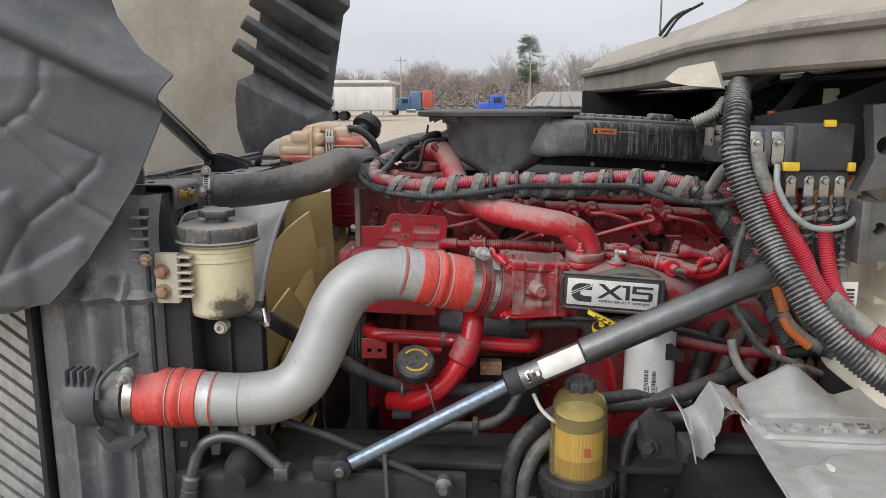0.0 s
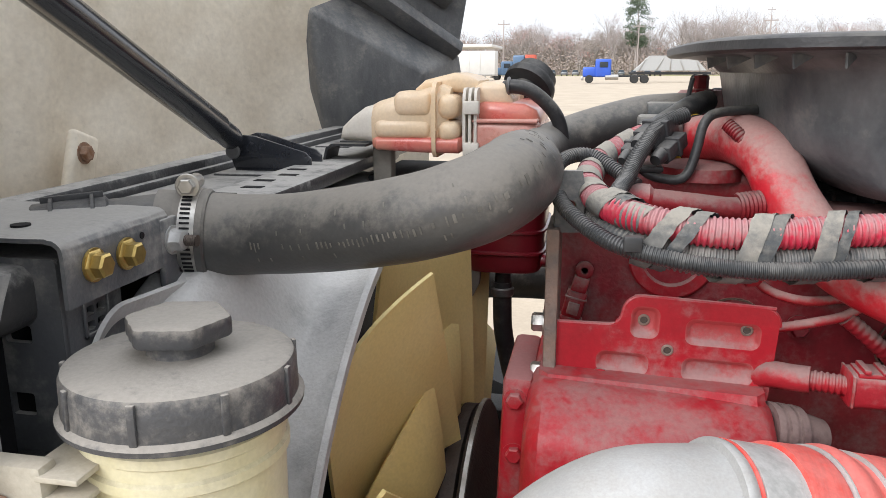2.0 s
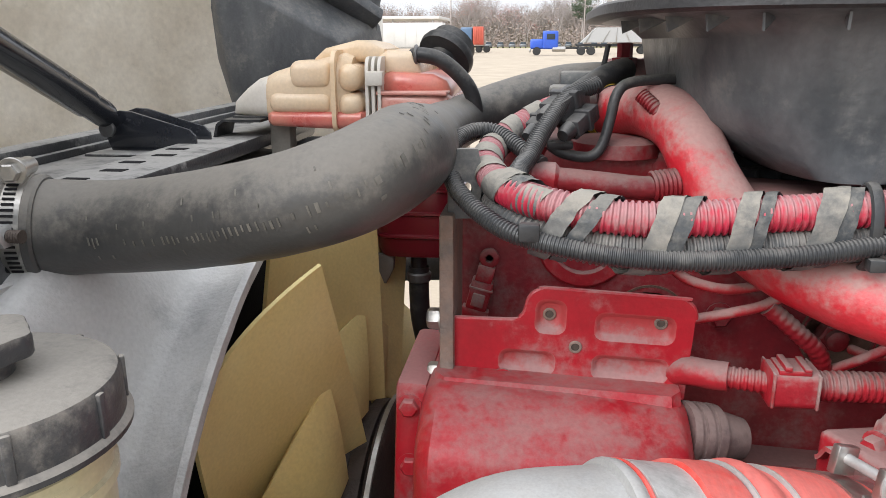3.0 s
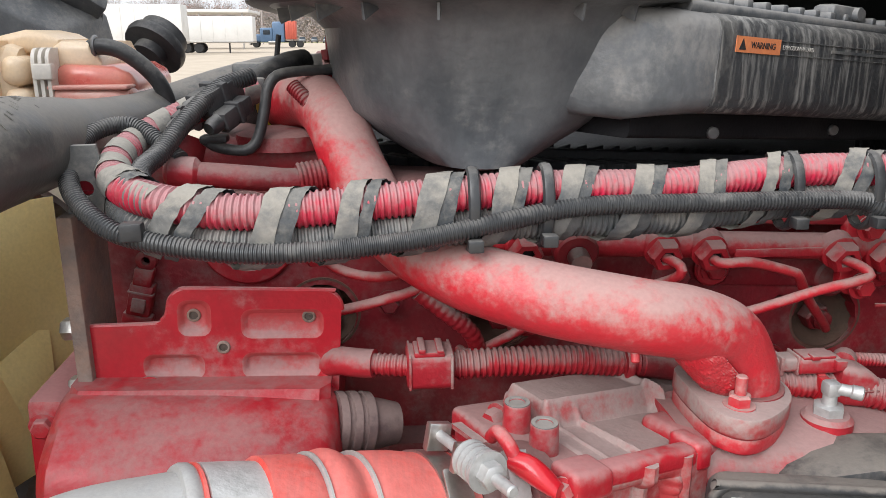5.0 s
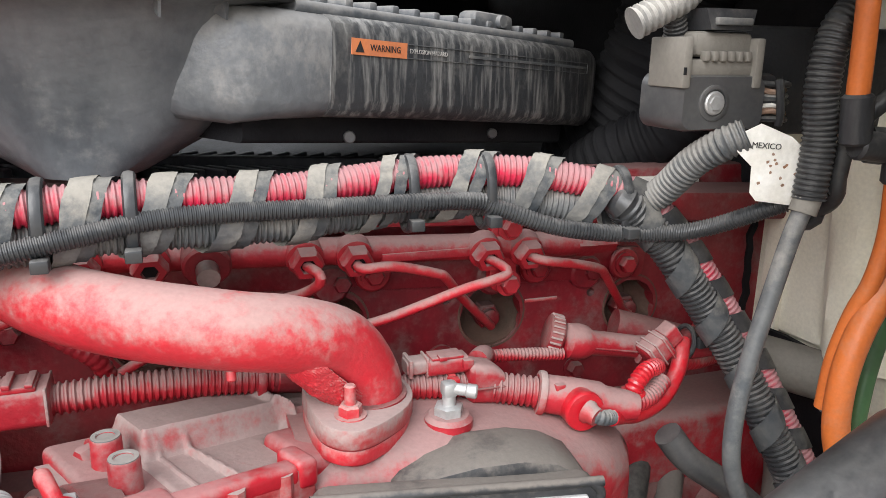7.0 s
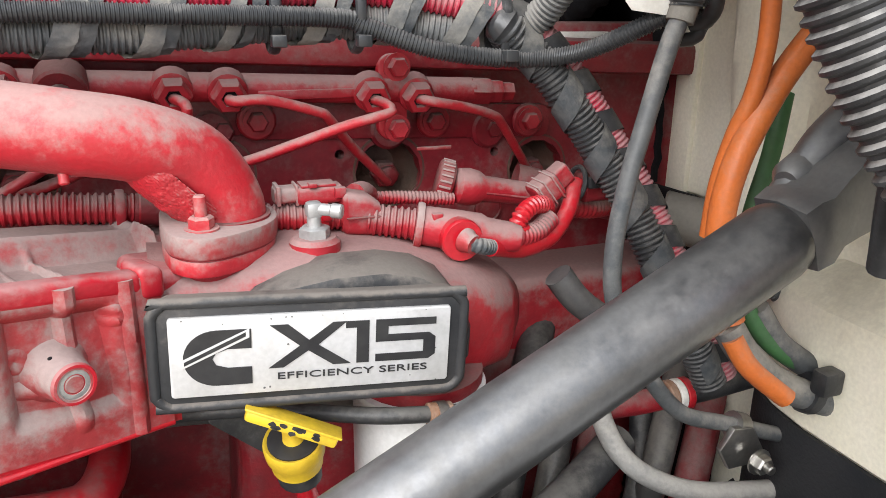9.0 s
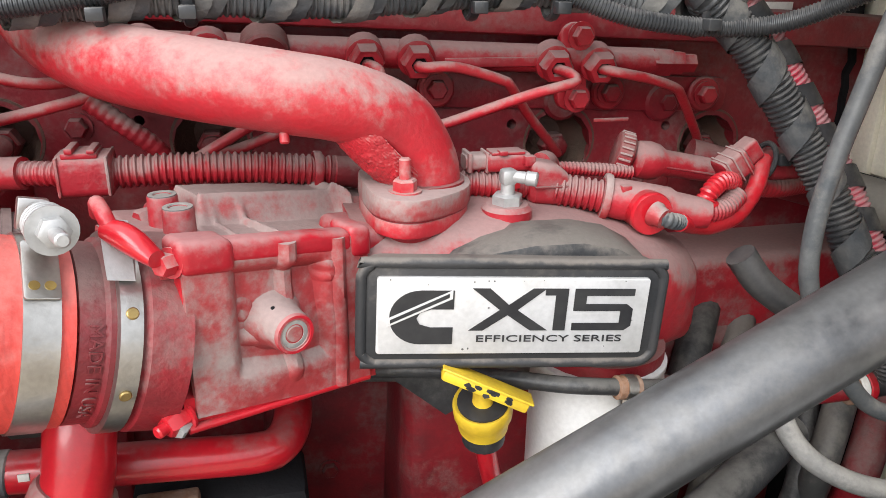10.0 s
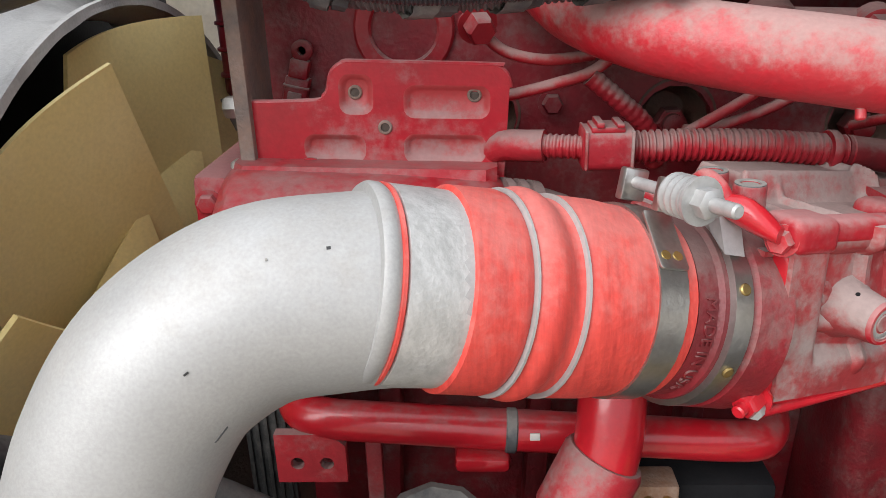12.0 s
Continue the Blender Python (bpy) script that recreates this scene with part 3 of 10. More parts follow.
    return lathe(p, q, [(0, r - 0.001), (0, r + thick), (width, r + thick), (width, r - 0.001)], seg)


def lettering(name, text, size, matrix, mat, parent, depth=0.0004, align="CENTER"):
    cu = bpy.data.curves.new(name, "FONT")
    cu.body, cu.size, cu.extrude, cu.align_x = text, size, depth, align
    cu.resolution_u = 3
    tmp = bpy.data.objects.new(name, cu)
    scene.collection.objects.link(tmp)
    me = bpy.data.meshes.new_from_object(tmp.evaluated_get(bpy.context.evaluated_depsgraph_get()))
    bpy.data.objects.remove(tmp)
    bm = bmesh.new()
    bm.from_mesh(me)
    bpy.data.meshes.remove(me)
    bm.transform(matrix)
    return part(name, bm, mat, parent, smooth=False)


def facing(at, right, up):
    """A matrix whose x, y run along right and up at a place."""
    x = Vector(right).normalized()
    z = x.cross(Vector(up)).normalized()
    y = z.cross(x)
    return Matrix.Translation(at) @ Matrix((x, y, z)).transposed().to_4x4()


def curved_lettering(name, text, size, p, axis, r, out, mat, parent, depth=0.0012):
    """Raised letters running round a turned body on an axis through p; out points to their middle."""
    ax = Vector(axis).normalized()
    e1 = Vector(out)
    e1 = (e1 - ax * e1.dot(ax)).normalized()
    e2 = ax.cross(e1)
    ob = lettering(name, text, size, Matrix.Identity(4), mat, parent, depth)
    off = ob.location.copy()
    for v in ob.data.vertices:
        c = v.co + off
        th = c.x / r
        v.co = Vector(p) + ax * c.y + (r + c.z) * (math.cos(th) * e1 + math.sin(th) * e2) - Vector(p)
    ob.location = Vector(p)
    return ob


def oblong(length, hy, hz, r):
    """Block along x with rounded long edges and eased ends."""
    def ring(x, k):
        return [(x, -hy * k + p, -hz * k + q) for p, q in rounded(2 * hy * k, 2 * hz * k, r * k, 4)]
    h = length / 2
    return loft([ring(-h, 0.86), ring(-h + 0.0012, 1.0), ring(h - 0.0012, 1.0), ring(h, 0.86)])


def eased(points, n=4):
    """Closed outline drawn smoothly through the given corners."""
    out = []
    m = len(points)
    for i in range(m):
        a, b, c, d = (Vector(points[(i + k) % m]) for k in (-1, 0, 1, 2))
        for k in range(n):
            f = k / n
            q = 0.5 * (2 * b + (c - a) * f + (2 * a - 5 * b + 4 * c - d) * f * f + (3 * b - a - 3 * c + d) * f ** 3)
            out.append((q.x, q.y))
    return out


def dish(outline, origin, ux, uy, depth, inset):
    """A pressed hollow: its rim on the outline, its floor behind the plane."""
    o, ux, uy = Vector(origin), Vector(ux).normalized(), Vector(uy).normalized()
    n = ux.cross(uy)
    cx = sum(p[0] for p in outline) / len(outline)
    cy = sum(p[1] for p in outline) / len(outline)
    w = max(abs(p[0] - cx) for p in outline)
    h = max(abs(p[1] - cy) for p in outline)
    bm = bmesh.new()
    rings = []
    for f, d in ((0, 0), (0.35, 0.18), (0.7, 0.75), (1.0, 1.0)):
        kx, ky = 1 - inset * f / w, 1 - inset * f / h
        rings.append([bm.verts.new(o + ux * (cx + (a - cx) * kx) + uy * (cy + (b - cy) * ky) - n * depth * d) for a, b in outline])
    m = len(outline)
    for a, b in zip(rings, rings[1:]):
        for k in range(m):
            bm.faces.new((a[k], a[(k + 1) % m], b[(k + 1) % m], b[k]))
    bm.faces.new(rings[-1])
    return bm


def wrap_pair(path, drop, rx, rz, pitch, width, start, end, thick=0.0009):
    """A strip of tape wound in a slanting spiral round two tubes that lie one above the other."""
    pts, length = spline(path, 0.002)
    bm = bmesh.new()
    last = None
    rnd = random.Random(9)
    s, ang = start * length, 0.6
    while s < end * length:
        row = []
        wd = width * (1 + 0.55 * noise.noise(Vector((s * 25, 0, 3))))
        for side in (-0.5, -0.17, 0.17, 0.5):
            ss = min(max(s + side * wd + 0.0012 * noise.noise(Vector((s * 300, side * 9, 0))), 0), length - 1e-6)
            k = ss / length * (len(pts) - 1)
            j = int(k)
            c = pts[j].lerp(pts[min(j + 1, len(pts) - 1)], k - j)
            tn = (pts[min(j + 1, len(pts) - 1)] - pts[max(j - 1, 0)]).normalized()
            hz = Vector((tn.y, -tn.x, 0)).normalized()
            up = hz.cross(tn)
            if up.z < 0:
                up = -up
            ripple = 0.0005 * math.sin(ss * 2 * math.pi / 0.0032)
            a = ang
            row.append(bm.verts.new(c + hz * (rx + thick + ripple) * math.cos(a) + up * ((rz + thick + ripple) * math.sin(a) - drop)))
        if last:
            for a in range(3):
                bm.faces.new((last[a], last[a + 1], row[a + 1], row[a]))
        last = row
        step = 0.0011
        s += step
        ang += 2 * math.pi * step / (pitch * (1 + 0.45 * noise.noise(Vector((s * 9, 5, 0)))))
    return bm


def patch(points, r, s0, s1, out, a0, a1, thick=0.0004, nu=8, nv=8):
    """A thin curved piece lying on a tube: from s0 to s1 of its length, from a0 to a1 degrees round it, measured from the side named by out."""
    pts, length = spline(points, 0.003)

    def fn(u, v):
        k = (s0 + (s1 - s0) * u) * (len(pts) - 1)
        j = min(int(k), len(pts) - 2)
        c = pts[j].lerp(pts[j + 1], k - j)
        tn = (pts[j + 1] - pts[j]).normalized()
        e = Vector(out)
        e = (e - tn * e.dot(tn)).normalized()
        g = tn.cross(e)
        a = radians(a0 + (a1 - a0) * v)
        return c + r * (math.cos(a) * e + math.sin(a) * g)
    return sheet(fn, nu, nv, thick)


# ---- setting ----
def build_ground():
    bm = bmesh.new()
    rnd = random.Random(3)
    n = 40
    xs = [math.copysign(abs(u) ** 2.2, u) * 1500 for u in np.linspace(-1, 1, n)]
    ys = [math.copysign(abs(u) ** 2.2, u) * 1500 for u in np.linspace(-1, 1, n)]
    g = [[bm.verts.new((x, y + 2, 0.03 * noise.noise(Vector((x * 0.2, y * 0.2, 0))) if abs(x) < 60 else 0)) for y in ys] for x in xs]
    for i in range(n - 1):
        for j in range(n - 1):
            bm.faces.new((g[i][j], g[i + 1][j], g[i + 1][j + 1], g[i][j + 1]))
    tagged(part("ground", bm, "ground"), "pale tan packed gravel truck lot", "ground", kind="structure")
    bm = box(-160, 160, 212, 260, -0.2, 0.06, 0)
    tagged(part("ground_grass", bm, "grass"), "strip of grass before the far woods", "grass", kind="structure")


build_ground()


def build_radiator():
    t = thing("radiator", "black radiator pack with dusty plastic side tank and steel top bracket", "radiator", (-0.5, 1.9, 0.75))
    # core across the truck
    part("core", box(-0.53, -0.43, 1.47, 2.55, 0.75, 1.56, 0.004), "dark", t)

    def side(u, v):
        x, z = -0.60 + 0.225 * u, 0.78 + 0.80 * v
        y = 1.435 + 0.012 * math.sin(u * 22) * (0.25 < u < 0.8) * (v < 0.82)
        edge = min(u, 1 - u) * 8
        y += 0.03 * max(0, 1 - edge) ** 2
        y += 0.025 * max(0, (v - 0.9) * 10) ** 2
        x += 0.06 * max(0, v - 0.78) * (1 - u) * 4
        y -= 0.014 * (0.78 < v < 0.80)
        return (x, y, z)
    part("side_tank", sheet(side, 40, 60, 0.006), "lit_dusty_liner", t, "dusty ribbed black plastic side tank")
    for k in range(5):
        z = 1.545 - 0.018 * k
        part("rib", box(-0.405, -0.372, 1.420, 1.436, z, z + 0.004, 0.0015), "liner", t)
    part("bolt", hexbolt((-0.383, 1.428, 1.475), (0, -1, 0), 0.008), "rust", t, "rusty bolt")
    # upright channel behind the tank
    part("post", box(-0.428, -0.33, 1.47, 1.55, 0.78, 1.44, 0.004), "frame", t)
    part("lower_post", box(-0.332, -0.222, 1.528, 1.56, 0.78, 1.372, 0.004), "frame", t)
    part("post_rib", box(-0.285, -0.277, 1.518, 1.53, 0.78, 1.36, 0.002), "frame", t)
    part("post_flange", box(-0.395, -0.385, 1.44, 1.47, 0.8, 1.56, 0.002), "frame", t)
    # inner bracket box under the top cover
    part("bracket_front", plate(rounded(0.096, 0.140, 0.004), (-0.479, 1.536, 1.436), (1, 0, 0), (0, 0, 1), 0.005, [(0.062, 0.118, 0.0045), (0.020, 0.112, 0.004)], 0.0,
                                [[(0.052 + p, 0.082 + q) for p, q in rounded(0.020, 0.012, 0.002, 2)], [(0.050 + p, 0.030 + q) for p, q in rounded(0.018, 0.016, 0.002, 2)]]), "bracket", t, "black steel bracket face with slots")
    grid = [[(0.022 + 0.0115 * i + p, 0.0835 + 0.0105 * j + q) for p, q in rounded(0.0085, 0.0065, 0.001, 1)] for i in range(2) for j in range(2)]
    part("bracket_side", plate([(0, 0), (0.075, 0.04), (0.062, 0.09), (0.062, 0.140), (0, 0.140)], (-0.383, 1.538, 1.436), (0, 1, 0), (0, 0, 1), 0.005, (), 0.0, grid), "bracket", t, "black steel bracket with slots")
    part("window_rim", join(*[turned(box(0, 0.0022, p, q, a, b, 0.0006, 1), Matrix.Translation((-0.3832, 1.556, 1.515))) for p, q, a, b in ((0, 0.029, 0.026, 0.029), (0, 0.029, 0, 0.003), (0, 0.003, 0, 0.029), (0.026, 0.029, 0, 0.029))]), "bracket", t)
    # top cover with a rolled edge and a skirt for the bolts
    skin = [(-0.052, 0.0), (-0.012, 0.0), (-0.0065, -0.0008), (-0.003, -0.003), (-0.0008, -0.0065), (0.0, -0.012), (0.0, -0.045)]
    part("bracket_top", sheet(lambda u, v: (-0.367 + float(np.interp(v * 6, range(7), [p[0] for p in skin])) - 0.09 * (v < 0.08), 1.524 + 0.121 * u, 1.592 + float(np.interp(v * 6, range(7), [p[1] for p in skin])) + 0.0006 * noise.noise(Vector((u * 6, v * 9, 0)))), 24, 36, 0.003), "bracket", t, "black folded steel cover, dust and sky sheen in its colour")
    part("bracket_tab", box(-0.3715, -0.3655, 1.632, 1.668, 1.530, 1.584, 0.0025), "bracket", t)
    part("tab_hole", rod((-0.3665, 1.655, 1.541), (-0.3650, 1.655, 1.541), 0.0032, 12), "dark", t)
    part("skirt_hole", rod((-0.3680, 1.608, 1.5775), (-0.3662, 1.608, 1.5775), 0.0025, 12), "dark", t)
    for dx, dy, r in ((-0.425, 1.560, 0.0065), (-0.448, 1.548, 0.004), (-0.452, 1.560, 0.004)):
        part("hole", rod((dx, dy, 1.5915), (dx, dy, 1.5932), r, 14), "dark", t)
    part("ear", plate(rounded(0.045, 0.075, 0.02), (-0.47, 1.53, 1.56), (1, 0, 0), (0, 0, 1), 0.006, [(0.0225, 0.052, 0.009)]), "bracket", t)
    for y, z in ((1.551, 1.570), (1.587, 1.569)):
        p = Vector((-0.3665, y, z))
        part("bolt", join(rod(p, p + Vector((0.0018, 0, 0)), 0.0115, 20), lathe(p, p + Vector((1, 0, 0)), [(0.0018, 0.0112), (0.003, 0.0098), (0.0034, 0.0086), (0.0098, 0.0086), (0.0112, 0.007)], 6)), "gold", t, "yellow zinc flange bolt")
    p = Vector((-0.3660, 1.646, 1.566))
    part("bolt", join(rod(p, p + Vector((0.002, 0, 0)), 0.0115, 20), lathe(p, p + Vector((1, 0, 0)), [(0.002, 0.0102), (0.004, 0.0085), (0.0105, 0.0085), (0.0115, 0.007)], 6)), "zinc", t, "zinc flange nut")
    part("bolt_thread", lathe(p, p + Vector((1, 0, 0)), [(0.0115 + 0.0009 * k, 0.0046 if k % 2 else 0.0040) for k in range(12)], 14), "hub", t)
    # top tank and deck
    part("top_tank", box(-0.515, -0.40, 1.50, 2.50, 1.53, 1.572, 0.012, 3), "dusty_black", t)
    part("front_rail", box(-0.535, -0.507, 1.46, 2.52, 1.555, 1.590, 0.004), "dusty_black", t)
    part("rail_groove", box(-0.512, -0.500, 1.47, 2.50, 1.571, 1.580, 0.002), "dusty_black", t)
    for k in range(4):
        y = 1.78 + 0.17 * k
        part("deck_rib", box(-0.49, -0.41, y, y + 0.03, 1.571, 1.575, 0.002), "dusty_black", t)
    part("deck_rail", box(-0.405, -0.338, 1.72, 2.45, 1.566, 1.582, 0.003), "dusty_black", t)
    for k in range(5):
        part("deck_slot", box(-0.393 + 0.008 * (k % 2), -0.372 + 0.008 * (k % 2), 1.76 + 0.045 * k, 1.772 + 0.045 * k, 1.5815, 1.5826, 0.0004), "dark", t)
    # moulded outlet neck with its ribs
    a, b = Vector((-0.470, 1.620, 1.558)), Vector((-0.378, 1.682, 1.565))
    ax = (b - a).normalized()
    part("outlet", lathe(a, b, [(0, 0.030), (0.006, 0.036), (0.03, 0.0365), (0.058, 0.036), (0.060, 0.033), (0.13, 0.0325)], 32), "black", t, "black moulded outlet neck")
    for s in (0.018, 0.047):
        part("neck_rib", lathe(a + ax * s, b, [(0, 0.035), (0.0004, 0.0395), (0.003, 0.0395), (0.0034, 0.035)], 32), "black", t)
    u = ax.cross(Vector((0, 0, 1))).normalized()
    part("neck_fin", turned(box(0, 0.045, -0.0015, 0.0015, 0.033, 0.0405, 0.0008), Matrix.Translation(a + ax * 0.012) @ Matrix((ax, u, ax.cross(u) * -1)).transposed().to_4x4()), "black", t)
    return t


build_radiator()


def build_cooler_face():
    t = thing("charge_air_cooler", "bright aluminium cooler core with slanting fins", "cooler", (-0.72, 1.5, 0.75))
    part("backing", box(-0.98, -0.61, 1.50, 1.54, 0.75, 1.45, 0.003), "dark", t)
    part("side_plate", box(-0.612, -0.60, 1.435, 1.60, 0.75, 1.50, 0.003), "frame", t)
    for k in range(26):
        z = 0.74 + 0.034 * k
        bm = box(-0.24, 0.24, -0.012, 0.012, -0.0102, 0.0102, 0.003)
        part("fin", turned(bm, Matrix.Translation((-0.80, 1.485, z)) @ Matrix.Rotation(radians(38), 4, "Y")), "scuffed", t)
    return t


build_cooler_face()


def build_shroud():
    t = thing("fan_shroud", "dusty grey moulded plastic fan shroud", "fan shroud", (-0.33, 1.95, 0.75))
    cy, cz, R = 1.95, 1.11, 0.432
    smooth = lambda k: (lambda q: q * q * (3 - 2 * q))(min(1, max(0, k)))

    def fn(u, v):
        a = radians(18 + 324 * u) + radians(-90)
        ca, sa = math.cos(a), math.sin(a)
        # from a box with round corners to the ring: a shoulder, a hollow, then the collar
        sq = (abs(ca / 0.425) ** 7 + abs(sa / 0.440) ** 7) ** (-1 / 7)
        sq = min(sq, 0.515) if sq < 0.50 else 0.50 + 0.028 * (1 - math.exp(-(sq - 0.50) / 0.028))
        k = smooth((v - 0.30) / 0.42)
        r = sq * (1 - k) + (R - 0.004) * k - 0.007 * math.sin(math.pi * min(1, max(0, (v - 0.42) / 0.48))) + 0.006 * smooth((v - 0.86) / 0.14)
        r -= 0.016 * max(0, 1 - v / 0.10) ** 2
        r += 0.0022 * noise.noise(Vector((ca * 9, sa * 9, v * 5))) + 0.0008 * noise.noise(Vector((ca * 40, sa * 40, v * 20)))
        return (-0.405 + 0.165 * v, cy + r * ca, cz + r * sa)
    part("shroud_body", sheet(fn, 220, 44, 0.004), "shroud", t)
    part("flange", sheet(lambda u, v: (-0.392 + 0.026 * u + 0.006 * v, 1.552 + 0.105 * u ** 1.5 - 0.004 * v, 1.470 + 0.058 * math.sin(min(1, u * 1.9) * math.pi / 2) + 0.012 * (v - 0.5)), 24, 4, 0.0035), "shroud", t, "turned flange of the shroud")
    part("ring_bead", lathe((-0.246, cy, cz), (-0.2, cy, cz), [(0, R - 0.002), (0, R + 0.0065), (0.006, R + 0.0065), (0.006, R - 0.002), (0, R - 0.002)], 110, False), "shroud", t)
    return t


build_shroud()


def build_fan():
    t = thing("cooling_fan", "yellowed nylon engine cooling fan on dark hub", "fan", (-0.19, 1.95, 0.70))
    cy, cz = 1.95, 1.11
    part("hub", lathe((-0.27, cy, cz), (-0.08, cy, cz), [(0, 0.17), (0.01, 0.185), (0.05, 0.185), (0.055, 0.17), (0.07, 0.165), (0.075, 0.18), (0.09, 0.18), (0.095, 0.15), (0.13, 0.07), (0.19, 0.05)], 48), "hub", t, "dark cast fan hub")
    part("clutch_face", lathe((-0.176, cy, cz), (-0.08, cy, cz), [(0, 0.182), (0.004, 0.186), (0.010, 0.186), (0.014, 0.180), (0.016, 0.15), (0.05, 0.10), (0.07, 0.06)], 48), "hub", t, "rust-stained clutch plate")
    part("hub_rim", band((-0.172, cy, cz), (0, cy, cz), 0.1855, 0.005, 0.002, 48), "steel", t)

    def blade(u, v):
        # u across from the rear edge to the front edge, v from root to tip
        r = 0.185 + 0.236 * v - 0.018 * u * v
        bow = math.sin(math.pi * u)
        chord = 0.150 * (0.78 + 0.22 * min(1, v * 2.2)) * (1 + 0.05 * math.sin(math.pi * v))
        a = (chord * (u - 0.08) + 0.008 * bow) / r - 0.05 * (1 - v) ** 2
        x = -0.196 - 0.074 * u * (1.2 - 0.28 * v) - 0.014 * bow + 0.012 * (1 - v) * (1 - u)
        return Vector((x, r * math.cos(a), r * math.sin(a)))

    def fillet(u, v):
        # curled skirt behind the blade's root
        r = 0.186 + (0.105 - 0.055 * u) * v
        a = (0.030 + 0.112 * u) / r - 0.10 * v * (1 - u)
        x = -0.206 - 0.070 * u + 0.028 * math.sin(math.pi * (0.15 + 0.7 * u)) * (1 - 0.85 * v ** 2)
        return Vector((x, r * math.cos(a), r * math.sin(a)))
    n = 12
    for k in range(n):
        turn = Matrix.Translation((0, cy, cz)) @ Matrix.Rotation(radians(111.5 - 360 / n * k), 4, "X")
        b = part("blade", sheet(lambda u, v: turn @ blade(u, v), 16, 22, 0.004), "fan", t)
        part("root_skirt", sheet(lambda u, v: turn @ fillet(u, v), 12, 12, 0.003), "fan", b)
    return t


build_fan()


def build_engine():
    t = thing("engine", "red diesel engine with dusty paint and bare bolts", "engine", (0.35, 2.1, 0.75))
    dz = lambda x: -0.042 * (x - 0.4)
    tilt = Matrix.Translation((0.4, 0, 1.45)) @ Matrix.Rotation(radians(2.4), 4, "Y") @ Matrix.Translation((-0.4, 0, -1.45))
    # head side with injector pockets
    pockets = [(0.087, 0.030), (0.245, 0.030), (0.398, 0.030), (0.552, 0.032), (0.708, 0.030)]
    holes = [(x + 0.13, 1.436 - 1.30, r) for x, r in pockets] + [(x, 1.455 - 1.30, 0.0045) for x in (0.32, 0.635, 0.79)]
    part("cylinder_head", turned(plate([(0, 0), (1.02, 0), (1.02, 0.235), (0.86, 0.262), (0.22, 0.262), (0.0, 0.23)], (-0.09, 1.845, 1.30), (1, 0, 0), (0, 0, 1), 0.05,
                                       [(px - 0.04, pz, r) for px, pz, r in holes], 0.0), tilt), "shaded_red_wall", t, "dusty red cylinder head", smooth=False)
    for x, r in pockets:
        p = Vector((x, 1.848, 1.439 + dz(x)))
        part("injector_pocket", lathe(p, p + Vector((0, 1, 0)), [(-0.0035, r + 0.001), (-0.0035, r + 0.003), (0.001, r + 0.005), (0.001, r), (0.018, r - 0.003), (0.034, 0.016), (0.034, 0.0001)], 32, False), "pocket", t, "oily brown injector recess")
        q = p + Vector((0, 0.02, -0.006))
        part("injector_nut", join(lathe(q, q + Vector((0, -1, 0)), [(0, 0.013), (0.014, 0.013), (0.016, 0.011)], 6), lathe(q, q + Vector((0, -1, 0)), [(0.014, 0.009), (0.022, 0.009), (0.024, 0.006)], 14)), "red_dirty", t)
    part("head_step", turned(box(0.10, 0.92, 1.80, 1.86, 1.535, 1.565, 0.006), tilt), "shaded_red_wall", t)
    part("head_ledge", turned(box(-0.05, 0.92, 1.815, 1.87, 1.302, 1.33, 0.008), tilt), "shaded_red_wall", t)
    for x, z in ((0.145, 1.450), (0.405, 1.478), (0.56, 1.478), (0.655, 1.478), (0.16, 1.535), (0.30, 1.37), (0.645, 1.375), (0.47, 1.37)):
        part("bolt", hexbolt((x, 1.844, z + dz(x)), (0, -1, 0), 0.0085, 0.009), "shaded_red_wall", t)
    for x in (0.395, 0.55, 0.65):
        part("boss", rod((x, 1.848, 1.478 + dz(x)), (x, 1.836, 1.478 + dz(x)), 0.018, 20, bevel=0.003), "shaded_red_wall", t)
    for x0, x1, z0, z1 in ((0.43, 0.715, 1.470, 1.502), (0.30, 0.425, 1.474, 1.505)):
        part("rail_seat", turned(plate(rounded(x1 - x0, z1 - z0, 0.010), (x0, 1.8385, z0), (1, 0, 0), (0, 0, 1), 0.007, (), 0.0015), tilt), "shaded_red_wall", t)
    for x in (0.432, 0.592, 0.690):
        part("seat_bolt", join(rod((x, 1.8385, 1.487 + dz(x)), (x, 1.833, 1.487 + dz(x)), 0.0165, 22, bevel=0.002), hexbolt((x, 1.833, 1.487 + dz(x)), (0, -1, 0), 0.0088, 0.008)), "red", t)
    for x, z in ((0.33, 1.395), (0.50, 1.392), (0.655, 1.388), (0.80, 1.385)):
        part("core_plug", lathe((x, 1.845, z), (x, 1.80, z), [(0, 0.015), (0.004, 0.015), (0.0045, 0.0125), (0.002, 0.012), (0.002, 0.001)], 22), "red_dirty", t)
    # rocker cover with a herringbone top
    part("valve_cover", turned(box(0.10, 0.94, 1.90, 2.42, 1.50, 1.558, 0.01), tilt), "frame", t, "dark grimy rocker cover")
    part("valve_cover_flange", turned(box(0.09, 0.95, 1.855, 2.45, 1.530, 1.542, 0.003), tilt), "red_dirty", t)
    for k in range(40):
        x = 0.13 + 0.019 * k
        bm = box(-0.0035, 0.0035, -0.026, 0.026, 0, 0.008, 0.001, 1)
        part("cover_rib", turned(bm, Matrix.Translation((x, 1.935, 1.5575 + dz(x))) @ Matrix.Rotation(radians(38), 4, "Z")), "liner", t)
    for k in range(40):
        x = 0.13 + 0.019 * k
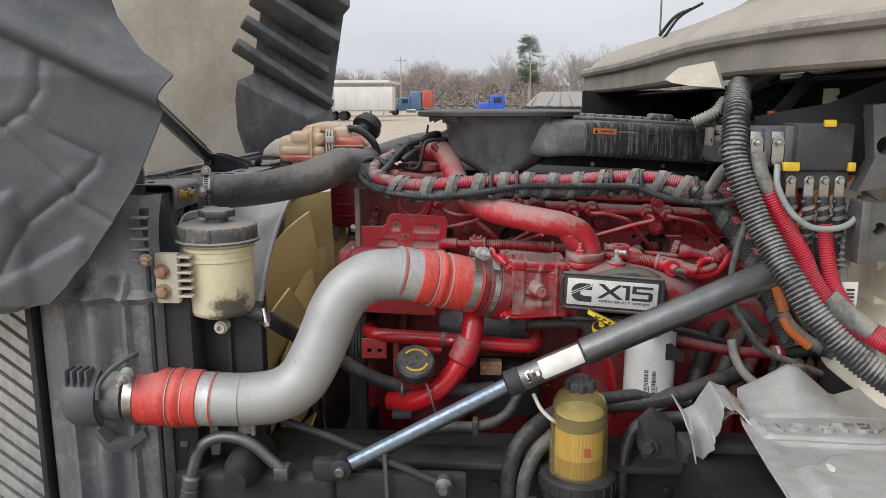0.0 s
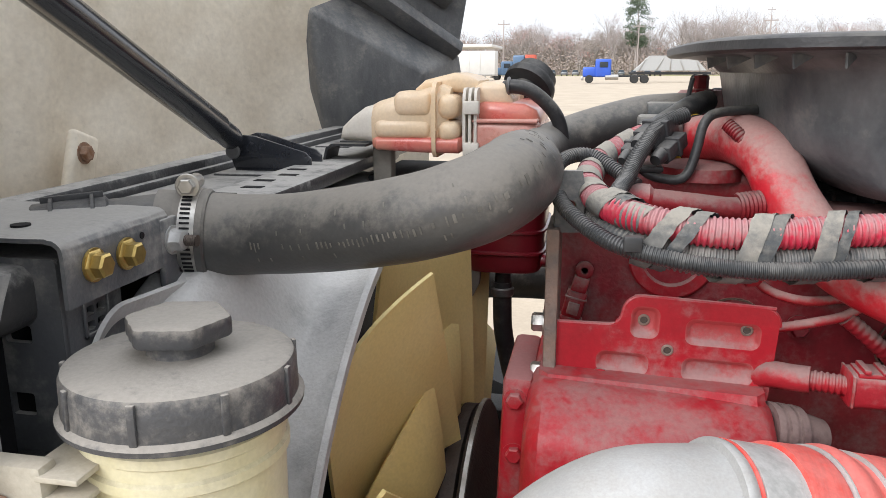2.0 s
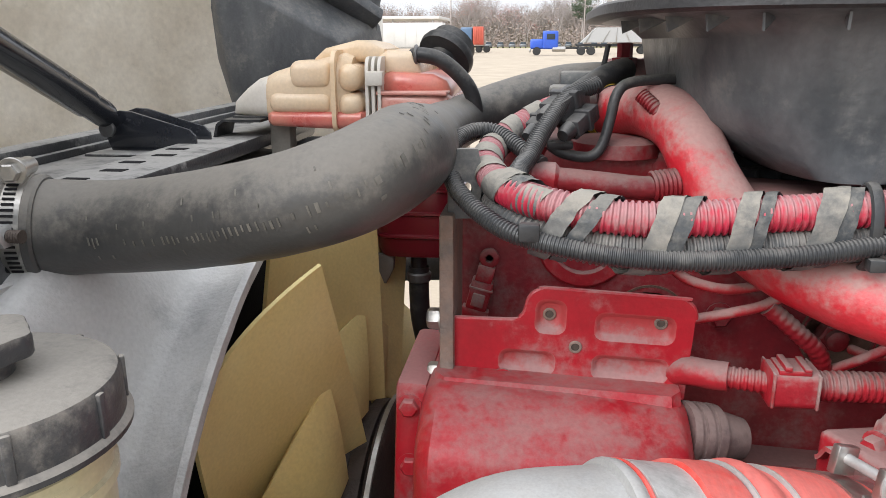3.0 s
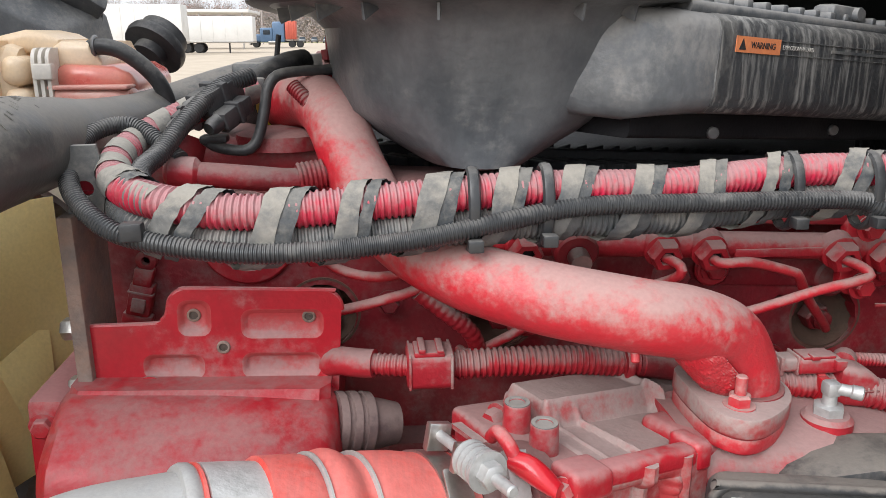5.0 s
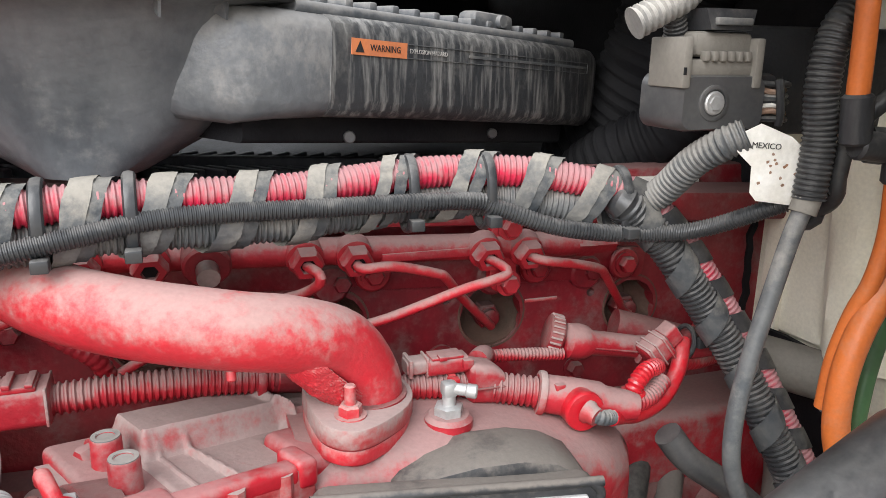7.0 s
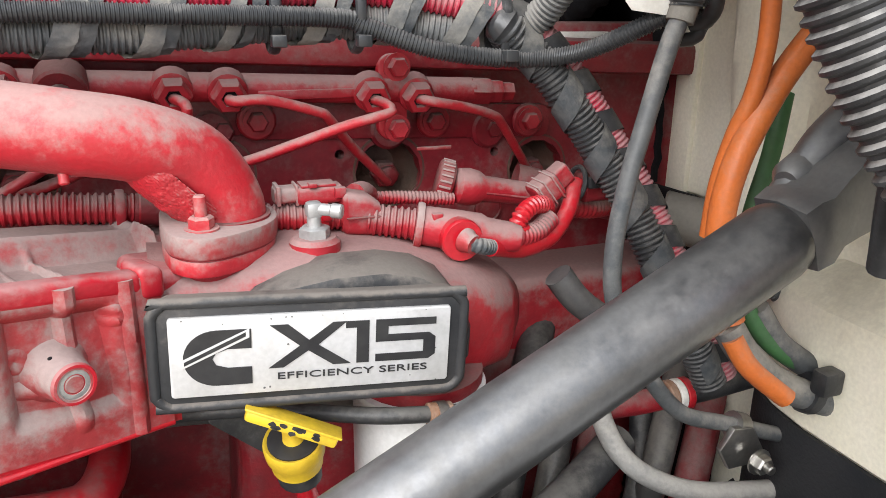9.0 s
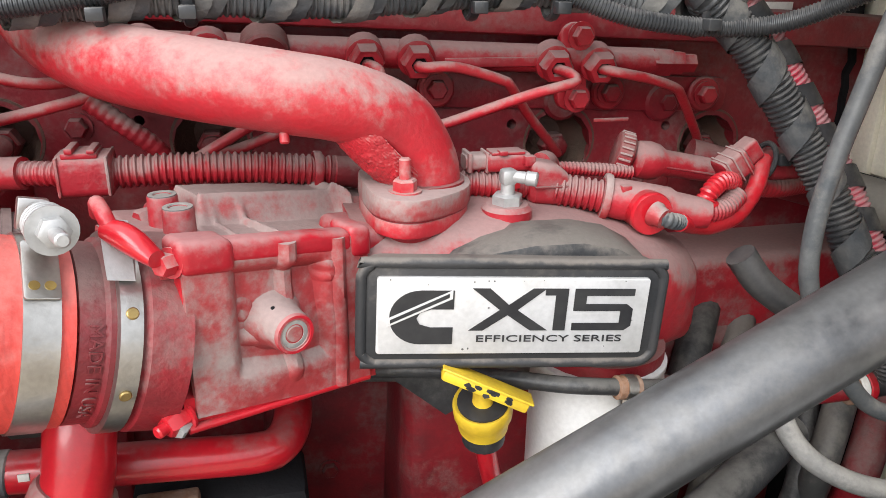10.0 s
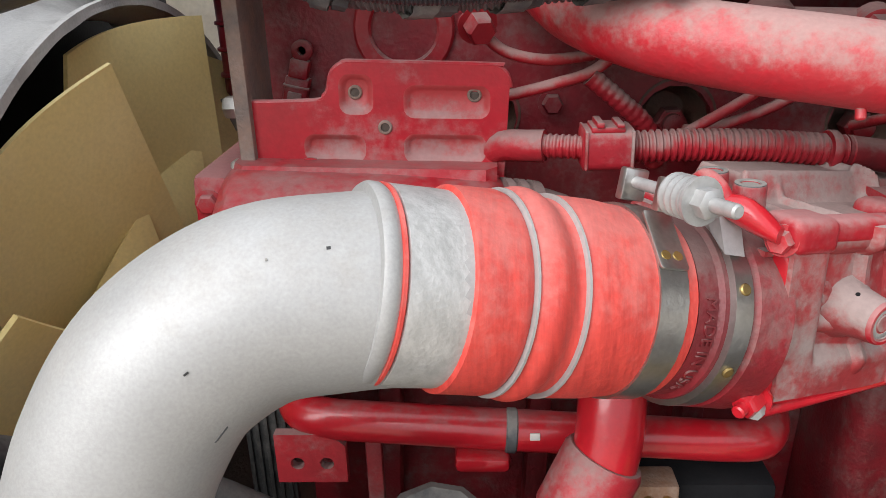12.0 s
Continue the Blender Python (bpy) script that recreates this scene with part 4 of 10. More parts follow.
        bm = box(-0.0035, 0.0035, -0.026, 0.026, 0, 0.008, 0.001, 1)
        part("cover_rib", turned(bm, Matrix.Translation((x, 2.03, 1.5575 + dz(x))) @ Matrix.Rotation(radians(-38), 4, "Z")), "liner", t)
    part("cover_rail", turned(box(0.11, 0.93, 1.975, 1.990, 1.555, 1.570, 0.003), tilt), "liner", t)
    part("vent_block", turned(box(0.62, 0.70, 1.86, 1.94, 1.535, 1.568, 0.008), tilt), "conduit", t)
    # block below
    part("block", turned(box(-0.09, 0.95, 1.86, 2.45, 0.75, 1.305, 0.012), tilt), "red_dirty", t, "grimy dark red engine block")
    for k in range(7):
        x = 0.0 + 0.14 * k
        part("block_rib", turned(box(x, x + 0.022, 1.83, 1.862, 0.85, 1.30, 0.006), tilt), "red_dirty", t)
    for k in range(12):
        x = 0.03 + 0.075 * k
        z = 1.20 - 0.10 * (k % 3)
        part("block_bolt", hexbolt((x, 1.858, z), (0, -1, 0), 0.008), "red_dirty", t)
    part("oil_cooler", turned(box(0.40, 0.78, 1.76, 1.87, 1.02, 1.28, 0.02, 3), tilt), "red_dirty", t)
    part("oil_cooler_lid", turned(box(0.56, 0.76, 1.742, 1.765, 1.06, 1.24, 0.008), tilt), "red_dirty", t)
    # front gear housing edge plate
    part("front_plate", box(-0.084, -0.073, 1.745, 1.812, 1.02, 1.565, 0.002), "plate_edge", t, "rust-edged steel front plate")
    for z in (1.478, 1.432, 1.30):
        part("plate_bolt", hexbolt((-0.084, 1.762, z), (-1, 0, 0), 0.0085, 0.010), "steel", t)
    part("front_cover", box(-0.068, 0.0, 1.925, 2.42, 0.85, 1.565, 0.02, 3), "red_dirty", t)
    part("front_hanger", plate([(0, 0), (0.022, 0), (0.026, 0.03), (0.022, 0.052), (0.0, 0.052)], (-0.078, 1.755, 1.560), (1, 0.2, 0), (0, 0, 1), 0.008, [(0.012, 0.022, 0.006)]), "conduit", t)
    ring_at = Vector((0.028, 1.86, 1.522))
    part("lifting_ring", lathe(ring_at, ring_at + Vector((0, -1, 0)), [(0, 0.040), (0.018, 0.040), (0.02, 0.038), (0.02, 0.028), (0.018, 0.026), (0.0, 0.026), (0.0, 0.040)], 36, False), "red", t)
    return t


ENGINE = build_engine()


def build_accessory_box():
    t = thing("gear_housing_cover", "red cast engine cover with bolted flange, dusty on top", "engine cover", (0, 1.76, 1.2))
    tl = Matrix.Translation((0, 0, 1.4)) @ Matrix.Rotation(radians(2.2), 4, "Y") @ Matrix.Translation((0, 0, -1.4))

    def sec(x, y0, y1, z0, z1, slope, r):
        # the lid slopes down towards the front edge
        n = 6
        pts = [(y1, z0), (y1, z1)] + [(y0 + 0.050 - 0.050 * k / n, z1 - slope * (k / n) ** 1.6) for k in range(n + 1)]
        pts += [(y0 - r * math.sin(radians(90 * k / 4)) * 0.6, z1 - slope - r * (1 - math.cos(radians(90 * k / 4))) - 0.002 * k) for k in range(1, 5)] + [(y0 - 0.004, z0)]
        return [(x, y, z) for y, z in pts]
    part("cover_body", turned(loft([sec(-0.096, 1.70, 1.845, 1.325, 1.424, 0.020, 0.012), sec(-0.091, 1.684, 1.85, 1.322, 1.434, 0.022, 0.018), sec(-0.082, 1.676, 1.85, 1.32, 1.438, 0.022, 0.020), sec(0.02, 1.674, 1.85, 1.32, 1.437, 0.022, 0.020), sec(0.090, 1.676, 1.85, 1.32, 1.434, 0.022, 0.020), sec(0.100, 1.684, 1.85, 1.322, 1.429, 0.022, 0.018), sec(0.105, 1.70, 1.845, 1.325, 1.418, 0.020, 0.012)]), tl), "red_cover", t)
    part("cover_step", turned(loft([[(x, y, z) for y, z in ((1.722 + d, 1.432), (1.85, 1.434), (1.85, 1.4405), (1.730 + d, 1.4400))] for x, d in ((-0.088, 0.01), (-0.080, 0.0), (0.088, 0.0), (0.096, 0.01))]), tl), "red_cover", t)
    part("cover_flange", turned(box(-0.118, -0.092, 1.732, 1.85, 1.29, 1.432, 0.006), tl), "red_plate", t)
    for z in (1.416, 1.365, 1.30):
        part("bolt", hexbolt((-0.106, 1.733, z), (0, -1, 0), 0.0075), "red_plate", t)
    part("crackle", turned(sheet(lambda u, v: (-0.080 + 0.040 * u, 1.6735 - 0.0006 * abs(noise.noise(Vector((u * 12, v * 12, 3)))), 1.385 + 0.028 * v), 24, 18, 0.0008), tl), "red_dirty", t, "crackled sooty paint")
    part("end_boot", lathe((0.098, 1.735, 1.405), (0.15, 1.75, 1.395), [(0, 0.0245), (0.006, 0.0245), (0.0065, 0.022), (0.010, 0.022), (0.0105, 0.0245), (0.016, 0.0245), (0.0165, 0.022), (0.020, 0.022), (0.0205, 0.0245), (0.027, 0.024), (0.028, 0.020), (0.036, 0.019), (0.05, 0.016)], 26), "boot_dark", t)
    return t


build_accessory_box()


def build_mount_plate():
    t = thing("mounting_plate", "pressed red steel mounting plate with slots and holes", "bracket", (0.015, 1.75, 1.42))
    out = [(-0.006, -0.004), (0.172, -0.008), (0.178, -0.004), (0.180, 0.074)] + [(0.166 + 0.014 * math.cos(radians(10 * k)), 0.075 + 0.014 * math.sin(radians(10 * k))) for k in range(1, 9)] + [(0.074, 0.0900)]
    out += [(0.070 + 0.014 * math.cos(radians(90 + 10 * k)), 0.0758 + 0.014 * math.sin(radians(90 + 10 * k))) for k in range(1, 9)] + [(0.0545, 0.070), (0.051, 0.066), (0.045, 0.063), (-0.006, 0.061)]
    base = (-0.076, 1.752, 1.421)
    ux, uz = Vector((1, 0, -0.035)).normalized(), Vector((0.035, 0, 1)).normalized()
    at = lambda x, z, d=0.0: Vector(base) + ux * x + uz * z + Vector((0, -d, 0))
    slot = lambda x, z, w, h, r: [(x + p, z + q) for p, q in rounded(w, h, r, 4)]
    slots = [slot(0.036, 0.020, 0.044, 0.020, 0.0075), slot(0.107, 0.020, 0.058, 0.021, 0.0075), slot(0.107, 0.052, 0.060, 0.023, 0.0075), slot(0.062, 0.054, 0.024, 0.028, 0.0075)]
    eyes = [(0.073, 0.069, 0.004), (0.156, 0.068, 0.004), (0.094, 0.0455, 0.004)]
    part("plate_body", plate(out, base, ux, uz, 0.004, [eyes[2]], 0.0, slots), "red_plate", t)
    part("plate_edge", tube([at(x, z, -0.002) for x, z in out[3:]], 0.0021, 8, 0.003), "red_plate", t)
    for lp in slots:
        part("pressed_slot", dish(lp, base, ux, uz, 0.0045, 0.0050), "red_slot", t, "dust-filled pressed hollow")
    for k, (hx, hy, r) in enumerate(eyes):
        p = at(hx, hy, 0.0 if k == 2 else -0.0044)
        part("eyelet", lathe(p + Vector((0, 0.002, 0)), p + Vector((0, -1, 0)), [(0, 0.0050), (0.003, 0.0050), (0.0036, 0.0043), (0.0036, 0.0033), (0.0005, 0.003)], 20), "plate_edge", t, "dull steel eyelet")
        part("eyelet_bore", rod(p + Vector((0, 0.001, 0)), p + Vector((0, -0.0002, 0)), 0.0032, 16), "hub", t)
    part("bolt", hexbolt((-0.035, 1.751, 1.433), (0, -1, 0), 0.0075, 0.007), "red", t)
    part("nut", hexbolt((-0.018, 1.751, 1.428), (0, -1, 0), 0.004, 0.003), "red_dirty", t)
    return t


build_mount_plate()


def build_egr_pipe():
    t = thing("crossover_pipe", "bent red steel pipe, paint dusty and chalky on top", "pipe", (0.386, 1.683, 1.44))
    path = [(0.055, 1.955, 1.622), (0.085, 1.90, 1.629), (0.104, 1.845, 1.618), (0.122, 1.81, 1.578), (0.148, 1.77, 1.543), (0.188, 1.72, 1.527),
            (0.236, 1.685, 1.519), (0.296, 1.664, 1.511), (0.335, 1.666, 1.503), (0.368, 1.677, 1.487), (0.386, 1.684, 1.458), (0.387, 1.684, 1.435)]
    part("pipe", tube(path, 0.0245, 32, 0.005, wobble=0.012), "red_tube", t)
    part("collar", tube([(0.02, 2.02, 1.62), (0.04, 1.985, 1.622), (0.058, 1.953, 1.6225)], 0.026, 22, 0.01), "frame", t)
    part("paint_mark", tube([(0.050, 1.965, 1.6222), (0.056, 1.955, 1.6224)], 0.0264, 22, 0.004), "yellow", t)

    # bubbled and torn paint inside the bend
    def blister(u, v):
        a = radians(-40 + 130 * v)
        c = Vector((0.343, 1.668, 1.497)).lerp(Vector((0.379, 1.682, 1.459)), u)
        d = Vector((0.036, 0.014, -0.045)).normalized()
        e = Vector((0, -1, 0))
        e = (e - d * e.dot(d)).normalized()
        g = d.cross(e)
        r = 0.0244 + 0.0009 * abs(noise.noise(Vector((u * 16 + 3 * v, v * 30, 1)))) + 0.0003 * noise.noise(Vector((u * 40, v * 60, 7))) + 0.0025 * (1 - abs(2 * u - 1)) * max(0, noise.noise(Vector((u * 6, v * 5, 2)))) - 0.002 * (abs(2 * u - 1) ** 3 + abs(2 * v - 1) ** 3)
        return c + (math.cos(a) * g + math.sin(a) * e) * r
    part("blistered_paint", sheet(blister, 80, 110, 0.001), "red_tube", t, "blistered peeling paint inside the bend")
    part("nipple", rod((0.296, 1.655, 1.489), (0.296, 1.653, 1.482), 0.003, 10, bevel=0.001), "red_tube", t)
    fl = Vector((0.382, 1.684, 1.449))
    out = [(-0.030, 0.030), (-0.037, 0.010), (-0.036, -0.030), (-0.031, -0.046), (-0.020, -0.055), (-0.006, -0.054), (0.012, -0.042), (0.028, -0.026), (0.037, -0.006), (0.036, 0.016), (0.024, 0.034), (0.0, 0.040)]
    out = eased(out)
    lv = Matrix.Translation(fl) @ Matrix.Rotation(radians(3), 4, "Y")
    part("flange", turned(plate(out, (0, 0, 0), (1, 0, 0), (0, 1, 0), 0.0140, (), 0.0016), lv), "red_dusty", t, "thick three-eared cast flange")
    part("gasket", turned(plate([(x * 0.965, y * 0.965) for x, y in out], (0, 0, -0.0140), (1, 0, 0), (0, 1, 0), 0.0012), lv), "red_dirty", t)
    part("lower_flange", turned(plate([(x * 0.97, y * 0.965) for x, y in out], (0, 0, -0.0152), (1, 0, 0), (0, 1, 0), 0.0105, (), 0.0014), lv), "red_tube", t)
    part("socket", lathe(fl + Vector((0.003, 0, -0.004)), fl + Vector((0.003, 0, 1)), [(0, 0.0300), (0.0042, 0.0300), (0.0046, 0.0280), (0.0042, 0.027)], 32), "red_dirty", t)
    part("riser", loft([[(0.382 + x * 0.90 + 0.002, 1.684 + y * 0.90, 1.4245) for x, y in out] if k == 0 else [(0.384 + x * (0.80 + 0.03 * k), 1.690 + y * 0.78, 1.4245 - 0.016 * k) for x, y in out] for k in range(4)]), "red", t)
    part("stud", hexbolt((0.368, 1.650, 1.449), (0, 0, 1), 0.0078, 0.0075, stud=0.013), "red_tube", t)
    part("stud", hexbolt((0.403, 1.718, 1.447), (0, 0, 1), 0.007, 0.006, stud=0.010), "red", t)
    return t


build_egr_pipe()


def build_intake():
    t = thing("intake_throttle_body", "cast red intake housing with ribs and bosses, dusty on top", "engine intake", (0.4, 1.68, 1.33))
    O = Vector((0.235, 1.580, 1.344))
    ux = Vector((0.110, 0.055, -0.0175)).normalized()
    ub = Vector((-0.447, 0.894, 0.0)).normalized()
    ub = (ub - ux * ub.dot(ux)).normalized()
    uc = Vector((0, 0, 1))
    F = Matrix.Translation(O) @ Matrix((ux, ub, uc)).transposed().to_4x4()
    L = lambda *a: turned(box(*a), F)
    W = lambda a, b, c: F @ Vector((a, b, c))

    # webbed front casting, sunken between its borders
    def face(u, v):
        a, c = 0.002 + 0.116 * u, 0.004 + 0.098 * v
        ridge = lambda d, w, h: h * max(0, 1 - (d / w) ** 2) if abs(d) < w else 0
        soft = lambda d, w: max(0.0, min(1.0, 0.5 + d / w))
        smooth = lambda x: x * x * (3 - 2 * x)
        b = 0.0015 + 0.0075 * smooth(soft(a - 0.029, 0.008)) * smooth(soft(0.090 - 0.004 * v - a, 0.008)) * smooth(soft(c - 0.026, 0.012)) * smooth(soft(0.089 - c, 0.008))
        b -= ridge(a - 0.063, 0.0035, 0.0045) * soft(c - 0.055, 0.016)
        b -= ridge(a - 0.064, 0.0035, 0.004) * soft(0.034 - c, 0.012) * soft(c - 0.02, 0.01)
        b -= ridge(c - 0.045, 0.004, 0.005) * soft(a - 0.038, 0.012) * soft(0.060 - a, 0.01)
        b -= 0.0055 * math.exp(-(math.hypot(a - 0.067, c - 0.043) / 0.019) ** 2)
        b -= ridge(a - 0.097, 0.003, 0.0025)
        b -= ridge(math.hypot(a - 0.088, c - 0.082) - 0.004, 0.002, 0.0012) + ridge(math.hypot(a - 0.036, c - 0.062) - 0.004, 0.002, 0.0012)
        b += 0.0003 * noise.noise(Vector((a * 60, c * 60, 0)))
        return W(a, b, c)
    part("front_casting", sheet(face, 90, 80, 0.004), "red_dusty", t, "dusty webbed front casting")
    part("body", L(0.004, 0.117, 0.019, 0.13, 0.002, 0.092, 0.006, 3), "red", t)
    part("left_border", L(0.002, 0.024, -0.002, 0.012, 0.030, 0.088, 0.0025), "red_clean", t, "bright red flat border")
    part("border_foot", L(0.016, 0.026, -0.001, 0.012, 0.021, 0.031, 0.002), "red_clean", t)
    part("corner_boss", L(0.000, 0.032, -0.005, 0.020, 0.087, 0.1065, 0.0055, 4), "red_plate", t)
    part("top_bar", L(0.026, 0.108, -0.003, 0.012, 0.0915, 0.1055, 0.0045, 4), "red_plate", t)
    part("bar_end", L(0.105, 0.121, -0.004, 0.022, 0.088, 0.108, 0.0045, 4), "red_plate", t)
    part("bottom_bar", turned(loft([[(-0.004, 0.002, -0.002), (-0.004, 0.02, -0.006), (-0.004, 0.02, 0.02), (-0.004, 0.0, 0.016)], [(0.03, -0.001, 0.000), (0.03, 0.02, -0.004), (0.03, 0.02, 0.024), (0.03, -0.001, 0.018)],
                                    [(0.085, -0.001, 0.003), (0.085, 0.02, -0.002), (0.085, 0.02, 0.016), (0.085, -0.001, 0.011)], [(0.118, 0.0, 0.005), (0.118, 0.02, 0.0), (0.118, 0.02, 0.018), (0.118, 0.0, 0.014)]]), F), "red_clean", t, "bright red lower border")
    part("bottom_edge", turned(tube([(-0.003, 0.0, -0.003), (0.03, 0.0, -0.001), (0.085, 0.0, 0.003), (0.118, 0.0, 0.005)], 0.0028, 10), F), "red_clean", t)
    part("right_border", turned(loft([[(0.101, -0.002, 0.005), (0.124, 0.000, 0.004), (0.124, 0.02, 0.004), (0.101, 0.02, 0.005)], [(0.100, -0.002, 0.05), (0.122, 0.000, 0.05), (0.122, 0.02, 0.05), (0.100, 0.02, 0.05)],
                                      [(0.098, -0.001, 0.096), (0.118, 0.001, 0.096), (0.118, 0.02, 0.096), (0.098, 0.02, 0.096)]]), F), "red_tube", t)
    q = Vector((0.293, 1.587, 1.389))
    d = -ub
    base = q - d * 0.026
    part("sensor_boss", lathe(base, base + d, [(0, 0.020), (0.008, 0.0145), (0.018, 0.0128), (0.0235, 0.0122), (0.026, 0.0110), (0.026, 0.0085), (0.024, 0.008), (0.024, 0.001)], 30), "red_dusty", t)
    for a in (35, 75, 115):
        part("boss_vent", rod(q - d * 0.014 + (ux * math.cos(radians(a)) + uc * math.sin(radians(a))) * 0.0120, q - d * 0.014 + (ux * math.cos(radians(a)) + uc * math.sin(radians(a))) * 0.0136, 0.0012, 8), "dark", t)
    part("boss_ring", lathe(q - d * 0.003, q + d, [(0, 0.0120), (0.0025, 0.0120), (0.0036, 0.0114), (0.0036, 0.0098), (0.002, 0.0092)], 30), "red_plate", t)
    part("boss_plug", rod(q - d * 0.003, q - d * 0.0004, 0.0052, 20, bevel=0.0006), "red_dusty", t)
    part("boss_face", lathe(q - d * 0.004, q + d, [(0, 0.0090), (0.003, 0.0090), (0.0033, 0.0086), (0.0033, 0.0058), (0.0024, 0.0054), (0.0024, 0.001)], 26), "pale_conduit", t)
    for x, y, zt in ((0.2224, 1.6661, 1.4513), (0.2336, 1.6359, 1.4518)):
        part("threaded_post", lathe((x, y, zt - 0.05), (x, y, zt), [(0, 0.0125), (0.02, 0.0098), (0.049, 0.0090), (0.050, 0.0085), (0.050, 0.0052), (0.042, 0.0048)], 24), "red", t)
        part("post_rim", lathe((x, y, zt - 0.002), (x, y, zt + 1), [(0, 0.0086), (0.0026, 0.0084), (0.0026, 0.0058), (0.0015, 0.0052)], 22), "conduit", t)
    def deck(u, v):
        a, b = -0.004 + 0.214 * u, 0.010 + 0.112 * v
        soft = lambda d, w: (lambda q: q * q * (3 - 2 * q))(max(0.0, min(1.0, 0.5 + d / w)))
        bump = lambda d, w: math.exp(-(d / w) ** 4)
        right = soft(a - 0.150, 0.008)
        c = 0.0860 + 0.0075 * soft(a - 0.040, 0.008)
        # raised rear tier with a steep front and a squared left end
        back = 0.074 - 0.010 * right
        c += (0.0165 - 0.003 * right) * soft(b - back, 0.0085) * soft(a - 0.046, 0.006) * soft(0.208 - a, 0.010)
        c += 0.0022 * bump(b - back - 0.0045, 0.0022) * soft(a - 0.046, 0.006)
        # webs crossing the sunken floor
        c += 0.0045 * bump(a - 0.078 + 0.12 * (b - 0.04), 0.0026) * soft(back - b, 0.006)
        c += 0.0020 * bump(a - 0.055, 0.0020) * soft(back - b, 0.006)
        c += 0.0050 * bump(a - 0.152 + 0.10 * (b - 0.04), 0.0050)
        c -= 0.010 * soft(b - 0.118, 0.008)
        return W(a, b, c + 0.0004 * noise.noise(Vector((a * 80, b * 80, 0))))
    part("deck", sheet(deck, 170, 110, 0.003), "red_dusty", t, "dust-covered stepped top deck")
    part("deck_side", L(-0.004, 0.206, 0.012, 0.112, 0.040, 0.0845, 0.003), "red", t)
    part("shoulder", L(0.119, 0.160, 0.004, 0.060, 0.004, 0.102, 0.008, 4), "red_plate", t)
    part("front_bolt", hexbolt(W(0.000, 0.004, 0.094), (-0.6, -0.8, 0.1), 0.0062, 0.008), "red_tube", t)
    part("side_bolt", hexbolt((0.214, 1.684, 1.432), (-0.8, -0.6, 0), 0.0075, 0.010), "red", t)
    part("lower_bolt", join(hexbolt(W(-0.002, 0.006, 0.004), (-0.7, -0.7, -0.1), 0.0075, 0.012, stud=0.006)), "red_clean", t)
    part("bolt_scrape", hexbolt(W(-0.004, 0.003, 0.000), (-0.4, -0.9, -0.1), 0.005, 0.008, washer=False), "zinc", t, "bare scraped bolt")
    # plenum running rearward, shrinking
    def ring(x, y0, y1, z0, z1, p=3.2):
        cy, cz, hy, hz = (y0 + y1) / 2, (z0 + z1) / 2, (y1 - y0) / 2, (z1 - z0) / 2
        out = []
        for k in range(32):
            a = 2 * math.pi * k / 32
            c, s = math.cos(a), math.sin(a)
            out.append((x, cy + hy * abs(c) ** (2 / p) * math.copysign(1, c), cz + hz * abs(s) ** (2 / p) * math.copysign(1, s)))
        return out
    secs = [ring(0.335, 1.632, 1.74, 1.335, 1.428), ring(0.36, 1.626, 1.745, 1.335, 1.427), ring(0.43, 1.618, 1.75, 1.333, 1.430), ring(0.50, 1.62, 1.755, 1.325, 1.420),
            ring(0.55, 1.628, 1.76, 1.315, 1.405), ring(0.585, 1.65, 1.77, 1.31, 1.392), ring(0.612, 1.69, 1.79, 1.32, 1.37)]
    part("plenum", loft(secs), "red", t, "red intake plenum dusted tan on top")
    part("fitting_pad", rod((0.44, 1.662, 1.422), (0.44, 1.662, 1.434), 0.017, 22, bevel=0.003), "red", t)
    part("fitting", join(lathe((0.44, 1.662, 1.431), (0.44, 1.662, 1.5), [(0, 0.0105), (0.009, 0.0105), (0.010, 0.009)], 6), rod((0.44, 1.662, 1.440), (0.44, 1.662, 1.450), 0.0048, 12),
                         box(0.4345, 0.4455, 1.6565, 1.6675, 1.447, 1.458, 0.003), rod((0.44, 1.662, 1.453), (0.452, 1.655, 1.4525), 0.0042, 12)), "zinc", t, "zinc-plated elbow fitting")
    part("fitting_cap", rod((0.450, 1.656, 1.4526), (0.457, 1.652, 1.452), 0.005, 12, bevel=0.001), "zinc", t)
    return t


build_intake()


def build_badge():
    t = thing("engine_badge", "black rubber badge cover with printed silver plate", "badge", (0.42, 1.6, 1.345))
    ux = Vector((0.160, -0.022, -0.006)).normalized()
    uz = Vector((0.01, -0.02, 1.0))
    uz = (uz - ux * uz.dot(ux)).normalized()
    n = ux.cross(uz)
    o = Vector((0.333, 1.606, 1.3565)) - ux * 0.002
    part("cover_face", plate(rounded(0.182, 0.066, 0.011), o + n * 0.002, ux, uz, 0.018, (), 0.003), "badge_rubber", t)
    path = [o + ux * a + uz * b + n * 0.001 for a, b in rounded(0.182, 0.066, 0.011, 6)]
    part("cover_lip", tube(path + [path[0]], 0.0034, 12, 0.003), "badge_rubber", t, "rolled rubber lip")
    hood_pts = [(0.05, 0.058), (0.075, 0.067), (0.105, 0.0735), (0.135, 0.0755), (0.158, 0.072), (0.176, 0.063), (0.188, 0.048), (0.194, 0.032), (0.194, 0.012), (0.182, 0.0), (0.05, 0.0)]
    part("cover_back", plate(hood_pts, o - n * 0.012, ux, uz, 0.05, (), 0.008), "badge_rubber", t)
    po = o + ux * 0.009 + uz * 0.008 + n * 0.0045
    part("badge_plate", plate(rounded(0.164, 0.050, 0.002), po, ux, uz, 0.003, (), 0.0005), "plate", t, "brushed silver plate")
